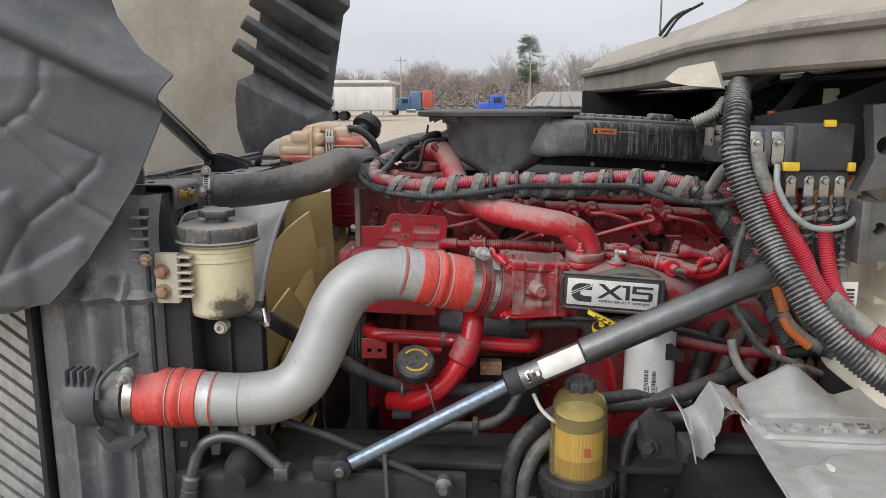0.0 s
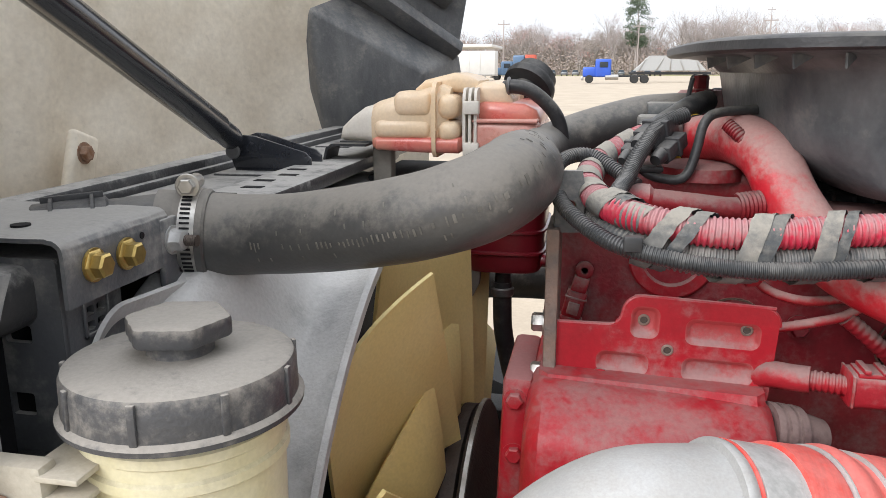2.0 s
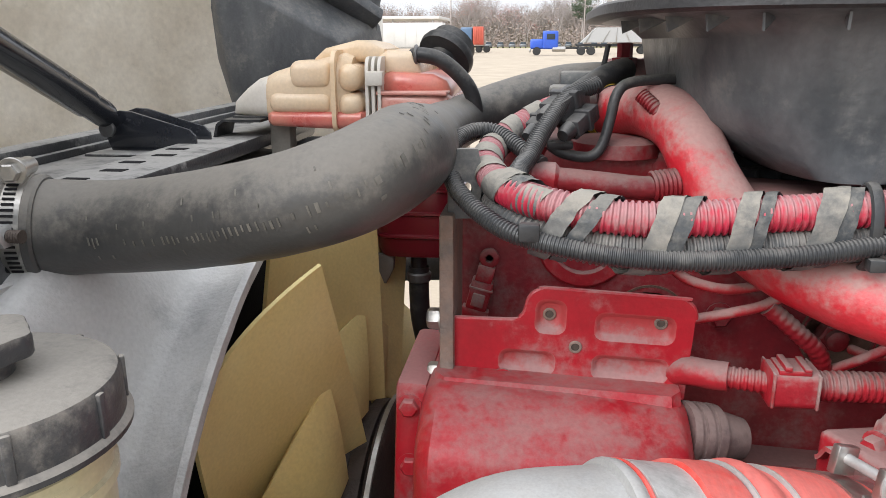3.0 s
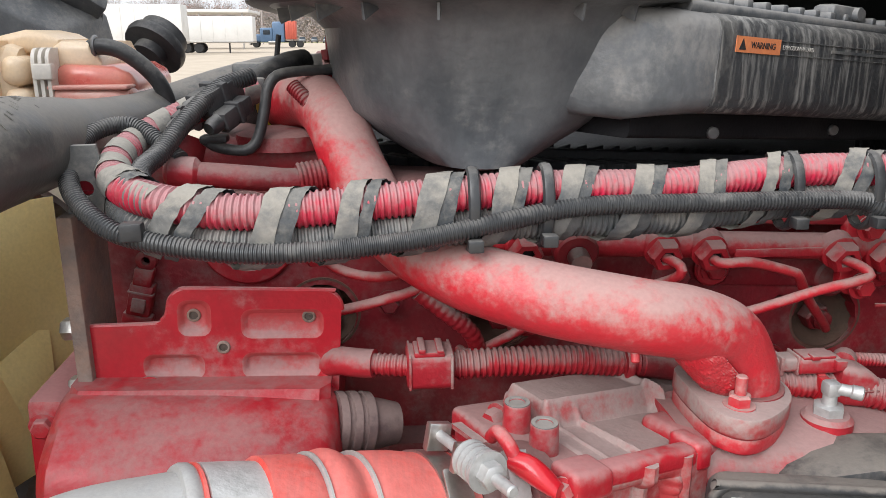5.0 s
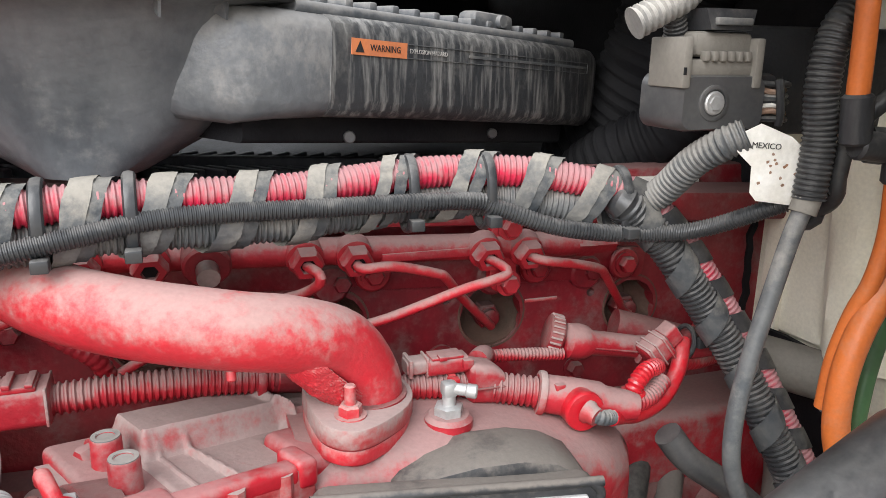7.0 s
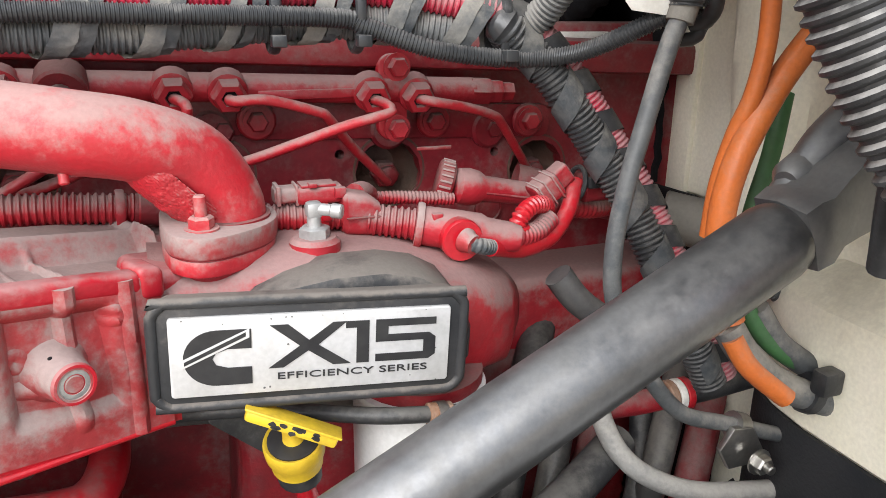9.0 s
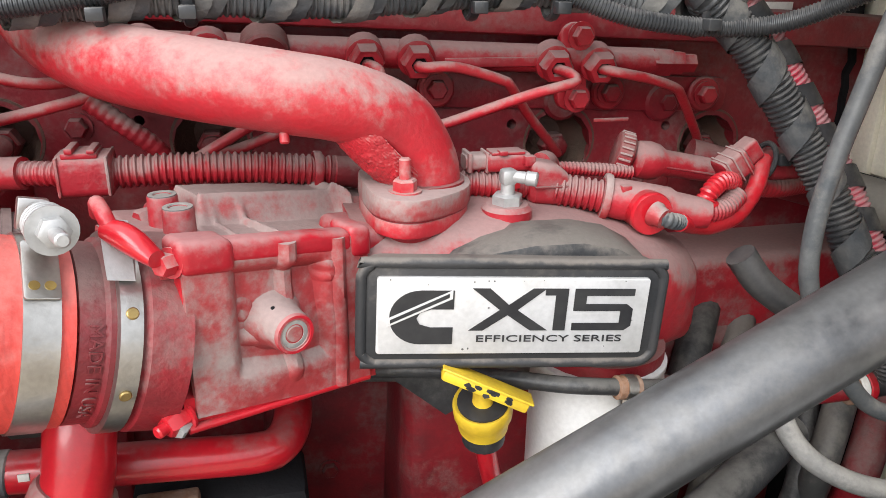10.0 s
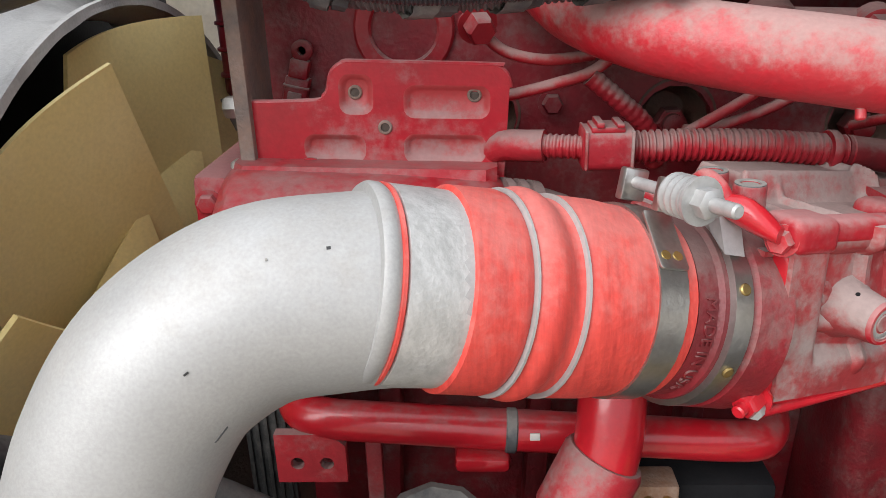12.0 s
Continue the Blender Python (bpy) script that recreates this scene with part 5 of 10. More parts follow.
    fm = lambda a, b: facing(po + ux * a + uz * b + n * 0.0006, ux, uz)
    flat = lambda pts: plate(pts, po + n * 0.0007, ux, uz, 0.0006)
    # round emblem: a thick hook crossed by a bar
    arc = [(0.026 - 0.0185 * math.cos(radians(a)), 0.0245 + 0.0175 * math.sin(radians(a))) for a in range(-90, 91, 10)]
    hook = [(0.0455, 0.007)] + arc + [(0.0455, 0.042), (0.0455, 0.0300), (0.032, 0.0300), (0.0255, 0.0275), (0.0235, 0.0240), (0.0255, 0.0200), (0.032, 0.0180), (0.0455, 0.0180)]
    part("emblem", flat(hook), "ink", t, smooth=False)
    part("emblem_bar", plate([(0.006, 0.0185), (0.0445, 0.0370), (0.0445, 0.0425), (0.006, 0.0240)], po + n * 0.0011, ux, uz, 0.0004), "plate", t, smooth=False)
    part("emblem_mark", plate([(0.008, 0.0210), (0.0425, 0.0378), (0.0425, 0.0404), (0.008, 0.0233)], po + n * 0.0014, ux, uz, 0.0003), "ink", t, smooth=False)
    # large printed figures
    part("figure", flat([(0.055, 0.016), (0.0635, 0.016), (0.078, 0.0262), (0.0925, 0.016), (0.103, 0.016), (0.0838, 0.0295), (0.1005, 0.0435), (0.0925, 0.0435), (0.0785, 0.0328), (0.0665, 0.0435), (0.056, 0.0435), (0.0732, 0.0295)]), "ink", t, smooth=False)
    part("figure", flat([(0.1065, 0.016), (0.1140, 0.016), (0.1140, 0.0435), (0.1000, 0.0435), (0.1000, 0.0392), (0.1065, 0.0392)]), "ink", t, smooth=False)
    part("figure", flat([(0.118, 0.016), (0.151, 0.016), (0.155, 0.019), (0.155, 0.0305), (0.151, 0.0335), (0.1255, 0.0335), (0.1255, 0.0390), (0.155, 0.0390), (0.155, 0.0435),
                         (0.118, 0.0435), (0.118, 0.0290), (0.1475, 0.0290), (0.1475, 0.0208), (0.118, 0.0208)]), "ink", t, smooth=False)
    lettering("small_print", "EFFICIENCY SERIES", 0.0062, fm(0.105, 0.0085) @ Matrix.Diagonal((1.78, 1, 1, 1)), "ink", t, 0.0003)
    rb = random.Random(15)
    for k in range(16):
        x, z, s = rb.uniform(0.001, 0.162), rb.choice((rb.uniform(0.0008, 0.005), rb.uniform(0.044, 0.049), rb.uniform(0.002, 0.048))), rb.uniform(0.0002, 0.0007)
        part("nick", flat([(x + s * math.cos(q) * rb.uniform(0.6, 1.4), z + s * math.sin(q)) for q in (0, 1.2, 2.4, 3.6, 4.8)]), "conduit", t, smooth=False)
    return t


build_badge()


def clamp(t, p, q, r, bolt_dir, width=0.016, spring=True, mat="steel", shift=0.0):
    """A spring T-bolt clamp round the axis p to q."""
    p, q = Vector(p), Vector(q)
    ax = (q - p).normalized()
    part("clamp_band", band(p, q, r, width), mat, t)
    d = Vector(bolt_dir)
    d = (d - ax * d.dot(ax)).normalized()
    side = ax.cross(d).normalized()
    c = p + ax * (width / 2) + d * (r + 0.013) + side * shift
    for k in (-0.012, 0.020):
        lug = box(-width * 0.45, width * 0.45, -0.003, 0.003, -0.010, 0.007, 0.0012)
        part("clamp_lug", turned(lug, Matrix.Translation(c + side * k) @ Matrix((ax, side, d)).transposed().to_4x4()), mat, t)
    part("clamp_bolt", join(rod(c - side * 0.016, c + side * 0.050, 0.0032, 10), lathe(c + side * 0.044, c + side * 0.06, [(0, 0.0075), (0.007, 0.0075), (0.008, 0.006)], 6),
                            rod(c + side * 0.042, c + side * 0.044, 0.0118 if spring else 0.011, 24), rod(c + side * 0.05, c + side * 0.068, 0.0036, 10, bevel=0.001)), "zinc", t)
    if spring:
        a, b = c + side * 0.023, c + side * 0.042
        part("clamp_spring", lathe(a, b, [(0.00475 * k * 0.25, 0.0108 if k % 4 in (1, 2) else 0.0085) for k in range(17)], 24), "zinc", t)


def build_charge_pipe():
    t = thing("charge_air_pipe", "silver cast S-bend charge air pipe with red silicone boots", "pipe", (-0.1, 1.5, 1.16))
    R = 0.0470
    path = [(-0.33, 1.458, 1.2165), (-0.281, 1.462, 1.2155), (-0.225, 1.468, 1.2145), (-0.175, 1.478, 1.222), (-0.140, 1.490, 1.245), (-0.116, 1.501, 1.286), (-0.099, 1.512, 1.326),
            (-0.083, 1.520, 1.366), (-0.060, 1.531, 1.401), (-0.022, 1.543, 1.424), (0.02, 1.552, 1.4275), (0.055, 1.561, 1.425), (0.085, 1.571, 1.4205)]
    part("pipe", tube(path, R, 40, 0.005), "alu", t)
    for k, (f, a, w) in enumerate(((0.36, 30, 2.0), (0.43, -28, 3.5), (0.45, -20, 2.0), (0.58, 42, 2.5), (0.60, 35, 1.6), (0.74, 10, 1.8), (0.82, -30, 2.2), (0.86, -34, 2.8), (0.90, 24, 1.5), (0.70, 55, 2.2), (0.25, 20, 2.4), (0.52, 5, 1.6))):
        part("nick", patch(path, R + 0.0002, f, f + 0.0018 + 0.0012 * (k % 3), (0, -1, 0.25), a, a + 0.6 * w, 0.0003, 3, 3), "ink" if k % 3 else "conduit", t, smooth=False)
    part("casting_seam", patch(path, R + 0.0003, 0.16, 0.163, (0, -1, 0.2), -75, 75, 0.0006, 2, 24), "conduit", t)
    A, B = Vector((0.048, 1.559, 1.4268)), Vector((0.232, 1.630, 1.3783))
    ax = (B - A).normalized()
    P = lambda s: A + ax * s
    part("bead", lathe(P(-0.0265), B, [(0, R), (0.002, R + 0.0012), (0.006, R + 0.0012), (0.008, R)], 48), "alu", t)
    part("bead_line", lathe(P(-0.0185), B, [(0, R), (0.0005, R + 0.0014), (0.0020, R + 0.0014), (0.003, R)], 48), "boot", t, "red sealant line")
    part("cuff", lathe(P(-0.0155), B, [(0, R + 0.0002), (0.0006, R + 0.0012), (0.030, R + 0.0012)], 48), "scuffed", t, "bare scuffed aluminium cuff")
    def boot_profile(lip):
        out = [(0, R + 0.0005), (0.0012, R + 0.0038), (0.024, R + 0.0044), (0.0275, R + 0.0036)]
        out += [(0.0285 + 0.0225 * k / 12, R + 0.0026 + 0.0046 * math.sin(math.pi * k / 12)) for k in range(13)]
        out += [(0.0540 + 0.010 * k / 6, R + 0.0026 + 0.0026 * math.sin(math.pi / 2 * k / 6)) for k in range(7)]
        return out + [(0.080, R + 0.0052), (lip - 0.026, R + 0.0040), (lip, R + 0.0034), (lip + 0.001, R)]
    part("boot", lathe(P(0.0135), B, boot_profile(0.1185), 64), "boot", t, "red ribbed silicone hose boot")
    for s in (0.0420, 0.0685):
        part("boot_ring", lathe(P(s), B, [(0, R + 0.002), (0.0006, R + 0.0056), (0.0019, R + 0.0056), (0.0025, R + 0.002)], 48), "shield", t, "thin steel hoop")
    clamp(t, P(0.1085), B, R + 0.0042, (0.19, 0.167, 0.966), 0.0165, shift=0.008)
    out = Vector((0.36, -0.933, 0.0)) * 0.62 + Vector((0.223, 0.086, 0.971)) * 0.78
    tab = facing(P(0.1168) + out * (R + 0.0062), ax, out.cross(ax))
    part("clamp_tab", turned(plate(rounded(0.0165, 0.034, 0.002), (-0.00825, -0.012, 0.0), (1, 0, 0), (0, 1, 0), 0.0016, (), 0.0004), tab), "steel", t)
    for k in (-0.0035, 0.0035):
        part("spot_weld", turned(rod((k, -0.0045, -0.0002), (k, -0.0045, 0.0005), 0.0026, 14), tab), "gold", t)
    part("flange_neck", lathe(P(0.1325), B, [(0, R - 0.001), (0.001, R + 0.0025), (0.013, R + 0.0025), (0.015, R + 0.005), (0.018, R + 0.005), (0.03, R + 0.004), (0.034, R + 0.009), (0.055, R + 0.010)], 48), "red_dirty", t, "grimy red cast neck with raised lettering")
    curved_lettering("cast_lettering", "MADE IN USA", 0.0092, P(0.1380), ax, R + 0.0024, (0.30, -0.93, -0.1), "red_dirty", t, 0.0012)
    part("vee_clamp", lathe(P(0.1500), B, [(0, R + 0.004), (0.001, R + 0.0085), (0.012, R + 0.0085), (0.013, R + 0.004)], 48), "steel", t)
    for k in (-0.25, 0.55):
        u = Vector((0.33, -0.94, 0.0)) * math.cos(k) + Vector((0, 0, 1)) * math.sin(k)
        u = (u - ax * u.dot(ax)).normalized()
        part("rivet", rod(P(0.1565) + u * (R + 0.0080), P(0.1565) + u * (R + 0.0098), 0.0032, 14, bevel=0.0008), "brass", t)
    part("vee_latch", loft([[(0.198, 1.604, 1.452), (0.212, 1.610, 1.448), (0.214, 1.596, 1.436), (0.200, 1.590, 1.440)], [(0.200, 1.590, 1.462), (0.213, 1.596, 1.458), (0.215, 1.582, 1.430), (0.203, 1.576, 1.434)]]), "shield", t)
    part("cap_strap", tube([(0.196, 1.612, 1.458), (0.198, 1.603, 1.466), (0.202, 1.593, 1.464), (0.205, 1.589, 1.458)], 0.0042, 12, 0.003), "red_tube", t)
    part("red_cap", loft([[(0.2035 + 0.024 * k / 6 + 0.0035 * math.cos(a), 1.590 - 0.0165 * k / 6 + (0.0035 + 0.0035 * math.sin(math.pi * (0.15 + 0.72 * k / 6))) * math.cos(a) * 0.9, 1.4555 - 0.0115 * k / 6 + 0.002 * math.sin(3.14 * k / 6) + (0.0025 + 0.0055 * math.sin(math.pi * (0.15 + 0.75 * k / 6))) * math.sin(a))
                           for a in np.linspace(0, 2 * math.pi, 17)[:-1]] for k in range(7)]), "red_clean", t, "bright red rubber cap")
    # lower boot at the cooler
    C, D = Vector((-0.475, 1.452, 1.225)), Vector((-0.30, 1.460, 1.2165))
    bx = (D - C).normalized()
    Q = lambda s: C + bx * s
    part("port", lathe(C - bx * 0.072, D, [(0, 0.038), (0.006, 0.052), (0.016, 0.0575), (0.062, 0.0585), (0.066, 0.0565), (0.067, 0.051)], 40), "liner", t, "grey moulded cooler port")
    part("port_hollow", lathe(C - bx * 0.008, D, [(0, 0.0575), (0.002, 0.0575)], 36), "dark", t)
    part("port_rim", tube([(-0.474, 1.400, 1.235), (-0.470, 1.402, 1.262), (-0.450, 1.408, 1.287), (-0.425, 1.424, 1.304), (-0.410, 1.446, 1.309)], 0.0045, 10), "liner", t)
    part("port_rim", loft([[(-0.480, 1.400, 1.178), (-0.480, 1.43, 1.178), (-0.486, 1.43, 1.165), (-0.486, 1.402, 1.165)], [(-0.462, 1.402, 1.152), (-0.462, 1.44, 1.152), (-0.468, 1.44, 1.136), (-0.468, 1.404, 1.136)],
                           [(-0.44, 1.410, 1.150), (-0.44, 1.44, 1.150), (-0.438, 1.44, 1.134), (-0.438, 1.412, 1.134)], [(-0.41, 1.424, 1.172), (-0.41, 1.44, 1.172), (-0.405, 1.44, 1.156), (-0.405, 1.426, 1.156)]]), "liner", t)
    for k in range(4):
        part("port_rib", box(-0.530 + 0.0125 * k, -0.5255 + 0.0125 * k, 1.396, 1.43, 1.258, 1.286, 0.0015), "liner", t)
    part("stub", lathe(C - bx * 0.03, D, [(0, 0.0465), (0.06, 0.0465)], 36), "conduit", t)
    part("boot", lathe(Q(0.042), D, [(0.121 - s, r) for s, r in reversed(boot_profile(0.120))], 56), "boot", t, "red ribbed silicone hose boot")
    for s in (0.110, 0.1365):
        part("boot_ring", lathe(Q(s), D, [(0, R + 0.002), (0.0006, R + 0.0056), (0.0019, R + 0.0056), (0.0025, R + 0.002)], 40), "shield", t)
    clamp(t, Q(0.038), D, R + 0.0045, (0.0, -0.25, 1.0), 0.016)
    part("cuff", lathe(Q(0.158), D, [(0, R + 0.001), (0.030, R + 0.001)], 40), "scuffed", t)
    part("bead", lathe(Q(0.188), D, [(0, R), (0.001, R + 0.002), (0.003, R + 0.002), (0.004, R)], 40), "boot", t)
    return t


build_charge_pipe()


def build_airbox():
    t = thing("air_filter_housing", "black moulded plastic air filter housing streaked with dried dirt", "air filter housing", (0.35, 2.0, 1.585))
    rim = lambda z, g: oval(0.212, 2.00, z, 0.176 + g, 0.288 + g, 3.6, 48)
    secs = [oval(0.215, 1.93, 1.5865, 0.026, 0.15, 2.6, 48), oval(0.216, 1.935, 1.589, 0.050, 0.165, 2.6, 48), oval(0.218, 1.95, 1.604, 0.080, 0.180, 2.8, 48), oval(0.224, 1.97, 1.628, 0.122, 0.205, 3.0, 48),
            oval(0.228, 1.985, 1.645, 0.128, 0.228, 3.2, 48), oval(0.228, 1.995, 1.690, 0.134, 0.255, 3.2, 48), oval(0.222, 2.0, 1.703, 0.142, 0.272, 3.2, 48), rim(1.709, 0.0)]
    part("bowl", loft(secs), "airbox", t)
    part("rim", loft([rim(1.707, 0.0), rim(1.709, 0.003), rim(1.716, 0.003), rim(1.718, 0.001), rim(1.720, -0.012)]), "black", t)
    for k in range(11):
        a = radians(187 + 15.5 * k)
        c, s = math.cos(a), math.sin(a)
        x = 0.215 + 0.150 * abs(c) ** (2 / 3.4) * math.copysign(1, c)
        y = 2.0 + 0.270 * abs(s) ** (2 / 3.4) * math.copysign(1, s)
        bm = plate([(-0.010, 0.003), (0.012, 0.003), (0.012, 0.001), (-0.008, -0.008)], (0.0009, 0, 0), (0, 1, 0), (0, 0, 1), 0.0018)
        part("gusset", turned(bm, Matrix.Translation((x, y, 1.702)) @ Matrix.Rotation(math.atan2(s / 0.27, c / 0.15) + math.pi / 2, 4, "Z")), "airbox", t)
    # long filter drawer, set askew to the bowl
    ux = Vector((0.85, 0.49, -0.055)).normalized()
    uy = Vector((-0.49, 0.85, 0)).normalized()
    uz = ux.cross(uy)
    o = Vector((0.335, 1.733, 1.632))
    W = lambda a, b, c: o + ux * a + uy * b + uz * c
    def sec(a, z0, z1, b0, b1, r=0.014):
        pts = rounded(b1 - b0, z1 - z0, r, 3)
        return [W(a, b0 + p, z0 + q) for p, q in pts]
    part("neck", loft([sec(-0.055, 0.006, 0.068, 0.085, 0.26, 0.022), sec(-0.032, -0.004, 0.0715, 0.038, 0.28, 0.021), sec(-0.012, -0.006, 0.072, 0.012, 0.307, 0.017), sec(0.014, -0.002, 0.0725, 0.0006, 0.3095), sec(0.062, -0.0005, 0.0726, 0.0008, 0.3095), sec(0.064, 0.0, 0.072, 0.004, 0.309)]), "airbox", t)
    part("drawer", loft([sec(0.050, 0.0, 0.072, 0.004, 0.309), sec(0.054, -0.0005, 0.073, 0.0, 0.31), sec(0.15, -0.002, 0.074, 0, 0.31), sec(0.30, -0.006, 0.074, 0.0, 0.31), sec(0.43, -0.010, 0.072, 0.0, 0.31),
                        sec(0.455, -0.008, 0.070, 0.012, 0.30), sec(0.472, 0.0, 0.062, 0.05, 0.27)]), "drawer", t)
    part("drawer_lid", loft([sec(0.03, 0.070, 0.080, 0.010, 0.30, 0.004), sec(0.40, 0.070, 0.080, 0.010, 0.30, 0.004)]), "airbox", t)
    for k in range(14):
        bm = box(-0.004, 0.004, 0.0, 0.24, 0, 0.007, 0.0015)
        part("lid_rib", turned(bm, Matrix.Translation(W(0.06 + 0.025 * k, 0.016, 0.079)) @ Matrix((ux, uy, uz)).transposed().to_4x4()), "airbox", t)
    part("latch", turned(join(box(-0.03, 0.03, -0.002, 0.02, 0, 0.016, 0.005), rod((0.006, -0.002, 0.009), (0.006, -0.007, 0.009), 0.006, 12)), Matrix.Translation(W(0.27, 0.02, 0.078)) @ Matrix((ux, uy, uz)).transposed().to_4x4()), "airbox", t)
    part("lower_rail", loft([sec(0.0, -0.020, 0.004, 0.03, 0.28, 0.004), sec(0.42, -0.030, -0.004, 0.03, 0.28, 0.004)]), "dark", t)
    for a in (0.10, 0.29):
        part("clip_bolt", turned(rod((0, 0, 0), (0, -0.006, 0), 0.005, 12, bevel=0.001), Matrix.Translation(W(a, 0.030, -0.017))), "strut", t)
    # sunken panel line and warning label
    lab = lambda a0, a1, c0, c1, d: plate([(a0, c0), (a1, c0), (a1, c1), (a0, c1)], o - uy * d, ux, uz, 0.0006)
    part("label_orange", lab(0.072, 0.131, 0.0455, 0.0572, 0.0012), "orange", t, "orange warning label", smooth=False)
    part("label_sign", plate([(0.0755, 0.0474), (0.0845, 0.0474), (0.080, 0.0556)], o - uy * 0.0016, ux, uz, 0.0003), "ink", t, smooth=False)
    lettering("label_word", "WARNING", 0.0068, facing(W(0.107, -0.0015, 0.0492), ux, uz), "ink", t, 0.0002)
    lettering("label_word", "EXPLOSION HAZARD", 0.0048, facing(W(0.134, -0.0013, 0.0500), ux, uz), "pale_conduit", t, 0.0002, "LEFT")
    part("label_bar", lab(0.21, 0.412, 0.0505, 0.0530, 0.001), "conduit", t, smooth=False)
    for c in (0.0458, 0.0563):
        part("label_line", lab(0.131, 0.415, c, c + 0.0007, 0.0008), "conduit", t, smooth=False)
    part("label_line", lab(0.4143, 0.415, 0.0458, 0.0570, 0.0008), "conduit", t, smooth=False)
    return t


build_airbox()


def build_radiator_hose():
    t = thing("radiator_hose", "thick dusty black rubber upper radiator hose", "hose", (-0.2, 1.9, 1.5))
    path = [(-0.395, 1.676, 1.5635), (-0.362, 1.688, 1.5615), (-0.325, 1.694, 1.5615), (-0.285, 1.689, 1.565), (-0.236, 1.677, 1.5735), (-0.176, 1.664, 1.587), (-0.134, 1.668, 1.600), (-0.113, 1.692, 1.609), (-0.106, 1.74, 1.612), (-0.110, 1.83, 1.606),
            (-0.117, 1.94, 1.598), (-0.116, 2.04, 1.595), (-0.106, 2.11, 1.597), (-0.078, 2.15, 1.606), (-0.035, 2.17, 1.620), (0.020, 2.18, 1.633), (0.08, 2.185, 1.637)]
    swell = lambda f: 0.905 + 0.095 * math.exp(-(f / 0.06) ** 2) + 0.045 * math.exp(-((f - 0.36) / 0.07) ** 2) - 0.30 * max(0, f - 0.48)
    part("hose", tube(path, 0.0362, 40, 0.005, wobble=0.015, swell=swell), "rubber", t)
    # worn printed marks along the hose
    rp = random.Random(4)
    for k in range(86):
        f = 0.10 + 0.0042 * k
        if rp.random() < 0.75:
            a = 12 + 5 * math.sin(k * 0.07)
            part("print_mark", patch(path, 0.0365 * swell(f), f, f + 0.0013, (0, -1, 0.2), a + rp.uniform(-2, 2), a + rp.uniform(6, 12), 0.0003, 1, 3), "hose_print", t, smooth=False)
        if rp.random() < 0.35:
            a = rp.choice((-14, -24, 34, -4))
            part("print_mark", patch(path, 0.0365 * swell(f), f, f + 0.0012, (0, -1, 0.2), a, a + rp.uniform(4, 9), 0.0003, 1, 3), "hose_print", t, smooth=False)
    a, b = Vector((-0.374, 1.684, 1.5622)), Vector((-0.352, 1.690, 1.5612))
    d = (b - a).normalized()
    part("cuff", lathe(a - d * 0.006, b, [(0, 0.034), (0, 0.0375), (0.024, 0.0378), (0.026, 0.036)], 36), "rubber", t)
    part("hose_clamp", band(a, b, 0.0372, 0.013, 0.001), "steel", t, "slotted worm-drive hose clamp")
    s = d.cross(Vector((0, 0, 1))).normalized()
    c = a + d * 0.0065 + Vector((0, 0, 0.0425)) + s * 0.010
    part("clamp_screw", join(rod(c - s * 0.024, c + s * 0.004, 0.0066, 14), rod(c - s * 0.008, c + s * 0.002, 0.0080, 18, bevel=0.001), rod(c + s * 0.004, c + s * 0.0065, 0.0098, 20, bevel=0.0006), lathe(c + s * 0.0065, c + s, [(0, 0.0066), (0.006, 0.0066), (0.007, 0.0055)], 6)), "steel", t)
    for k in range(22):
        ang = radians(-62 + 6.2 * k)
        u = (Vector((0, 0, 1)) * math.sin(ang) + s * math.cos(ang))
        p = a + d * 0.0065 + u * 0.0385
        bm = box(-0.0038, 0.0038, -0.0008, 0.0008, -0.0004, 0.0004, 0)
        part("clamp_slot", turned(bm, Matrix.Translation(p) @ Matrix((d, u.cross(d), u)).transposed().to_4x4()), "dark", t, smooth=False)
    return t


build_radiator_hose()


def build_coolant_tank():
    t = thing("coolant_tank", "translucent amber coolant surge tank half full of red coolant", "coolant tank", (-0.25, 2.3, 1.37))
    rd = lambda x, y0, y1, z0, z1, r: [(x, y0 + p, z0 + q) for p, q in rounded(y1 - y0, z1 - z0, min(r, (z1 - z0) * 0.45), 4)]
    part("white_end", loft([rd(-0.375, 2.085, 2.17, 1.6055, 1.609, 0.002), rd(-0.371, 2.078, 2.18, 1.605, 1.622, 0.008), rd(-0.355, 2.070, 2.20, 1.604, 1.636, 0.012), rd(-0.338, 2.062, 2.22, 1.603, 1.647, 0.014), rd(-0.325, 2.060, 2.23, 1.602, 1.651, 0.014)]), "tank_white", t, "cloudy white end of the tank")
    part("left_body", loft([rd(-0.330, 2.066, 2.23, 1.603, 1.645, 0.014), rd(-0.326, 2.060, 2.24, 1.598, 1.651, 0.016), rd(-0.318, 2.056, 2.25, 1.5955, 1.655, 0.018), rd(-0.295, 2.054, 2.26, 1.5945, 1.662, 0.020), rd(-0.262, 2.054, 2.27, 1.594, 1.670, 0.022), rd(-0.236, 2.054, 2.27, 1.593, 1.676, 0.024), rd(-0.226, 2.060, 2.26, 1.597, 1.672, 0.024)]), "tank", t)
    # moulded lobes beside the seam, above the coolant line
    for x0, x1, z0, z1, y in ((-0.296, -0.246, 1.636, 1.668, 2.050), (-0.240, -0.214, 1.634, 1.664, 2.049), (-0.322, -0.246, 1.6085, 1.634, 2.0505), (-0.240, -0.212, 1.606, 1.632, 2.048)):
        part("lobe", box(x0, x1, y, 2.11, z0, z1, 0.011, 4), "tank", t)
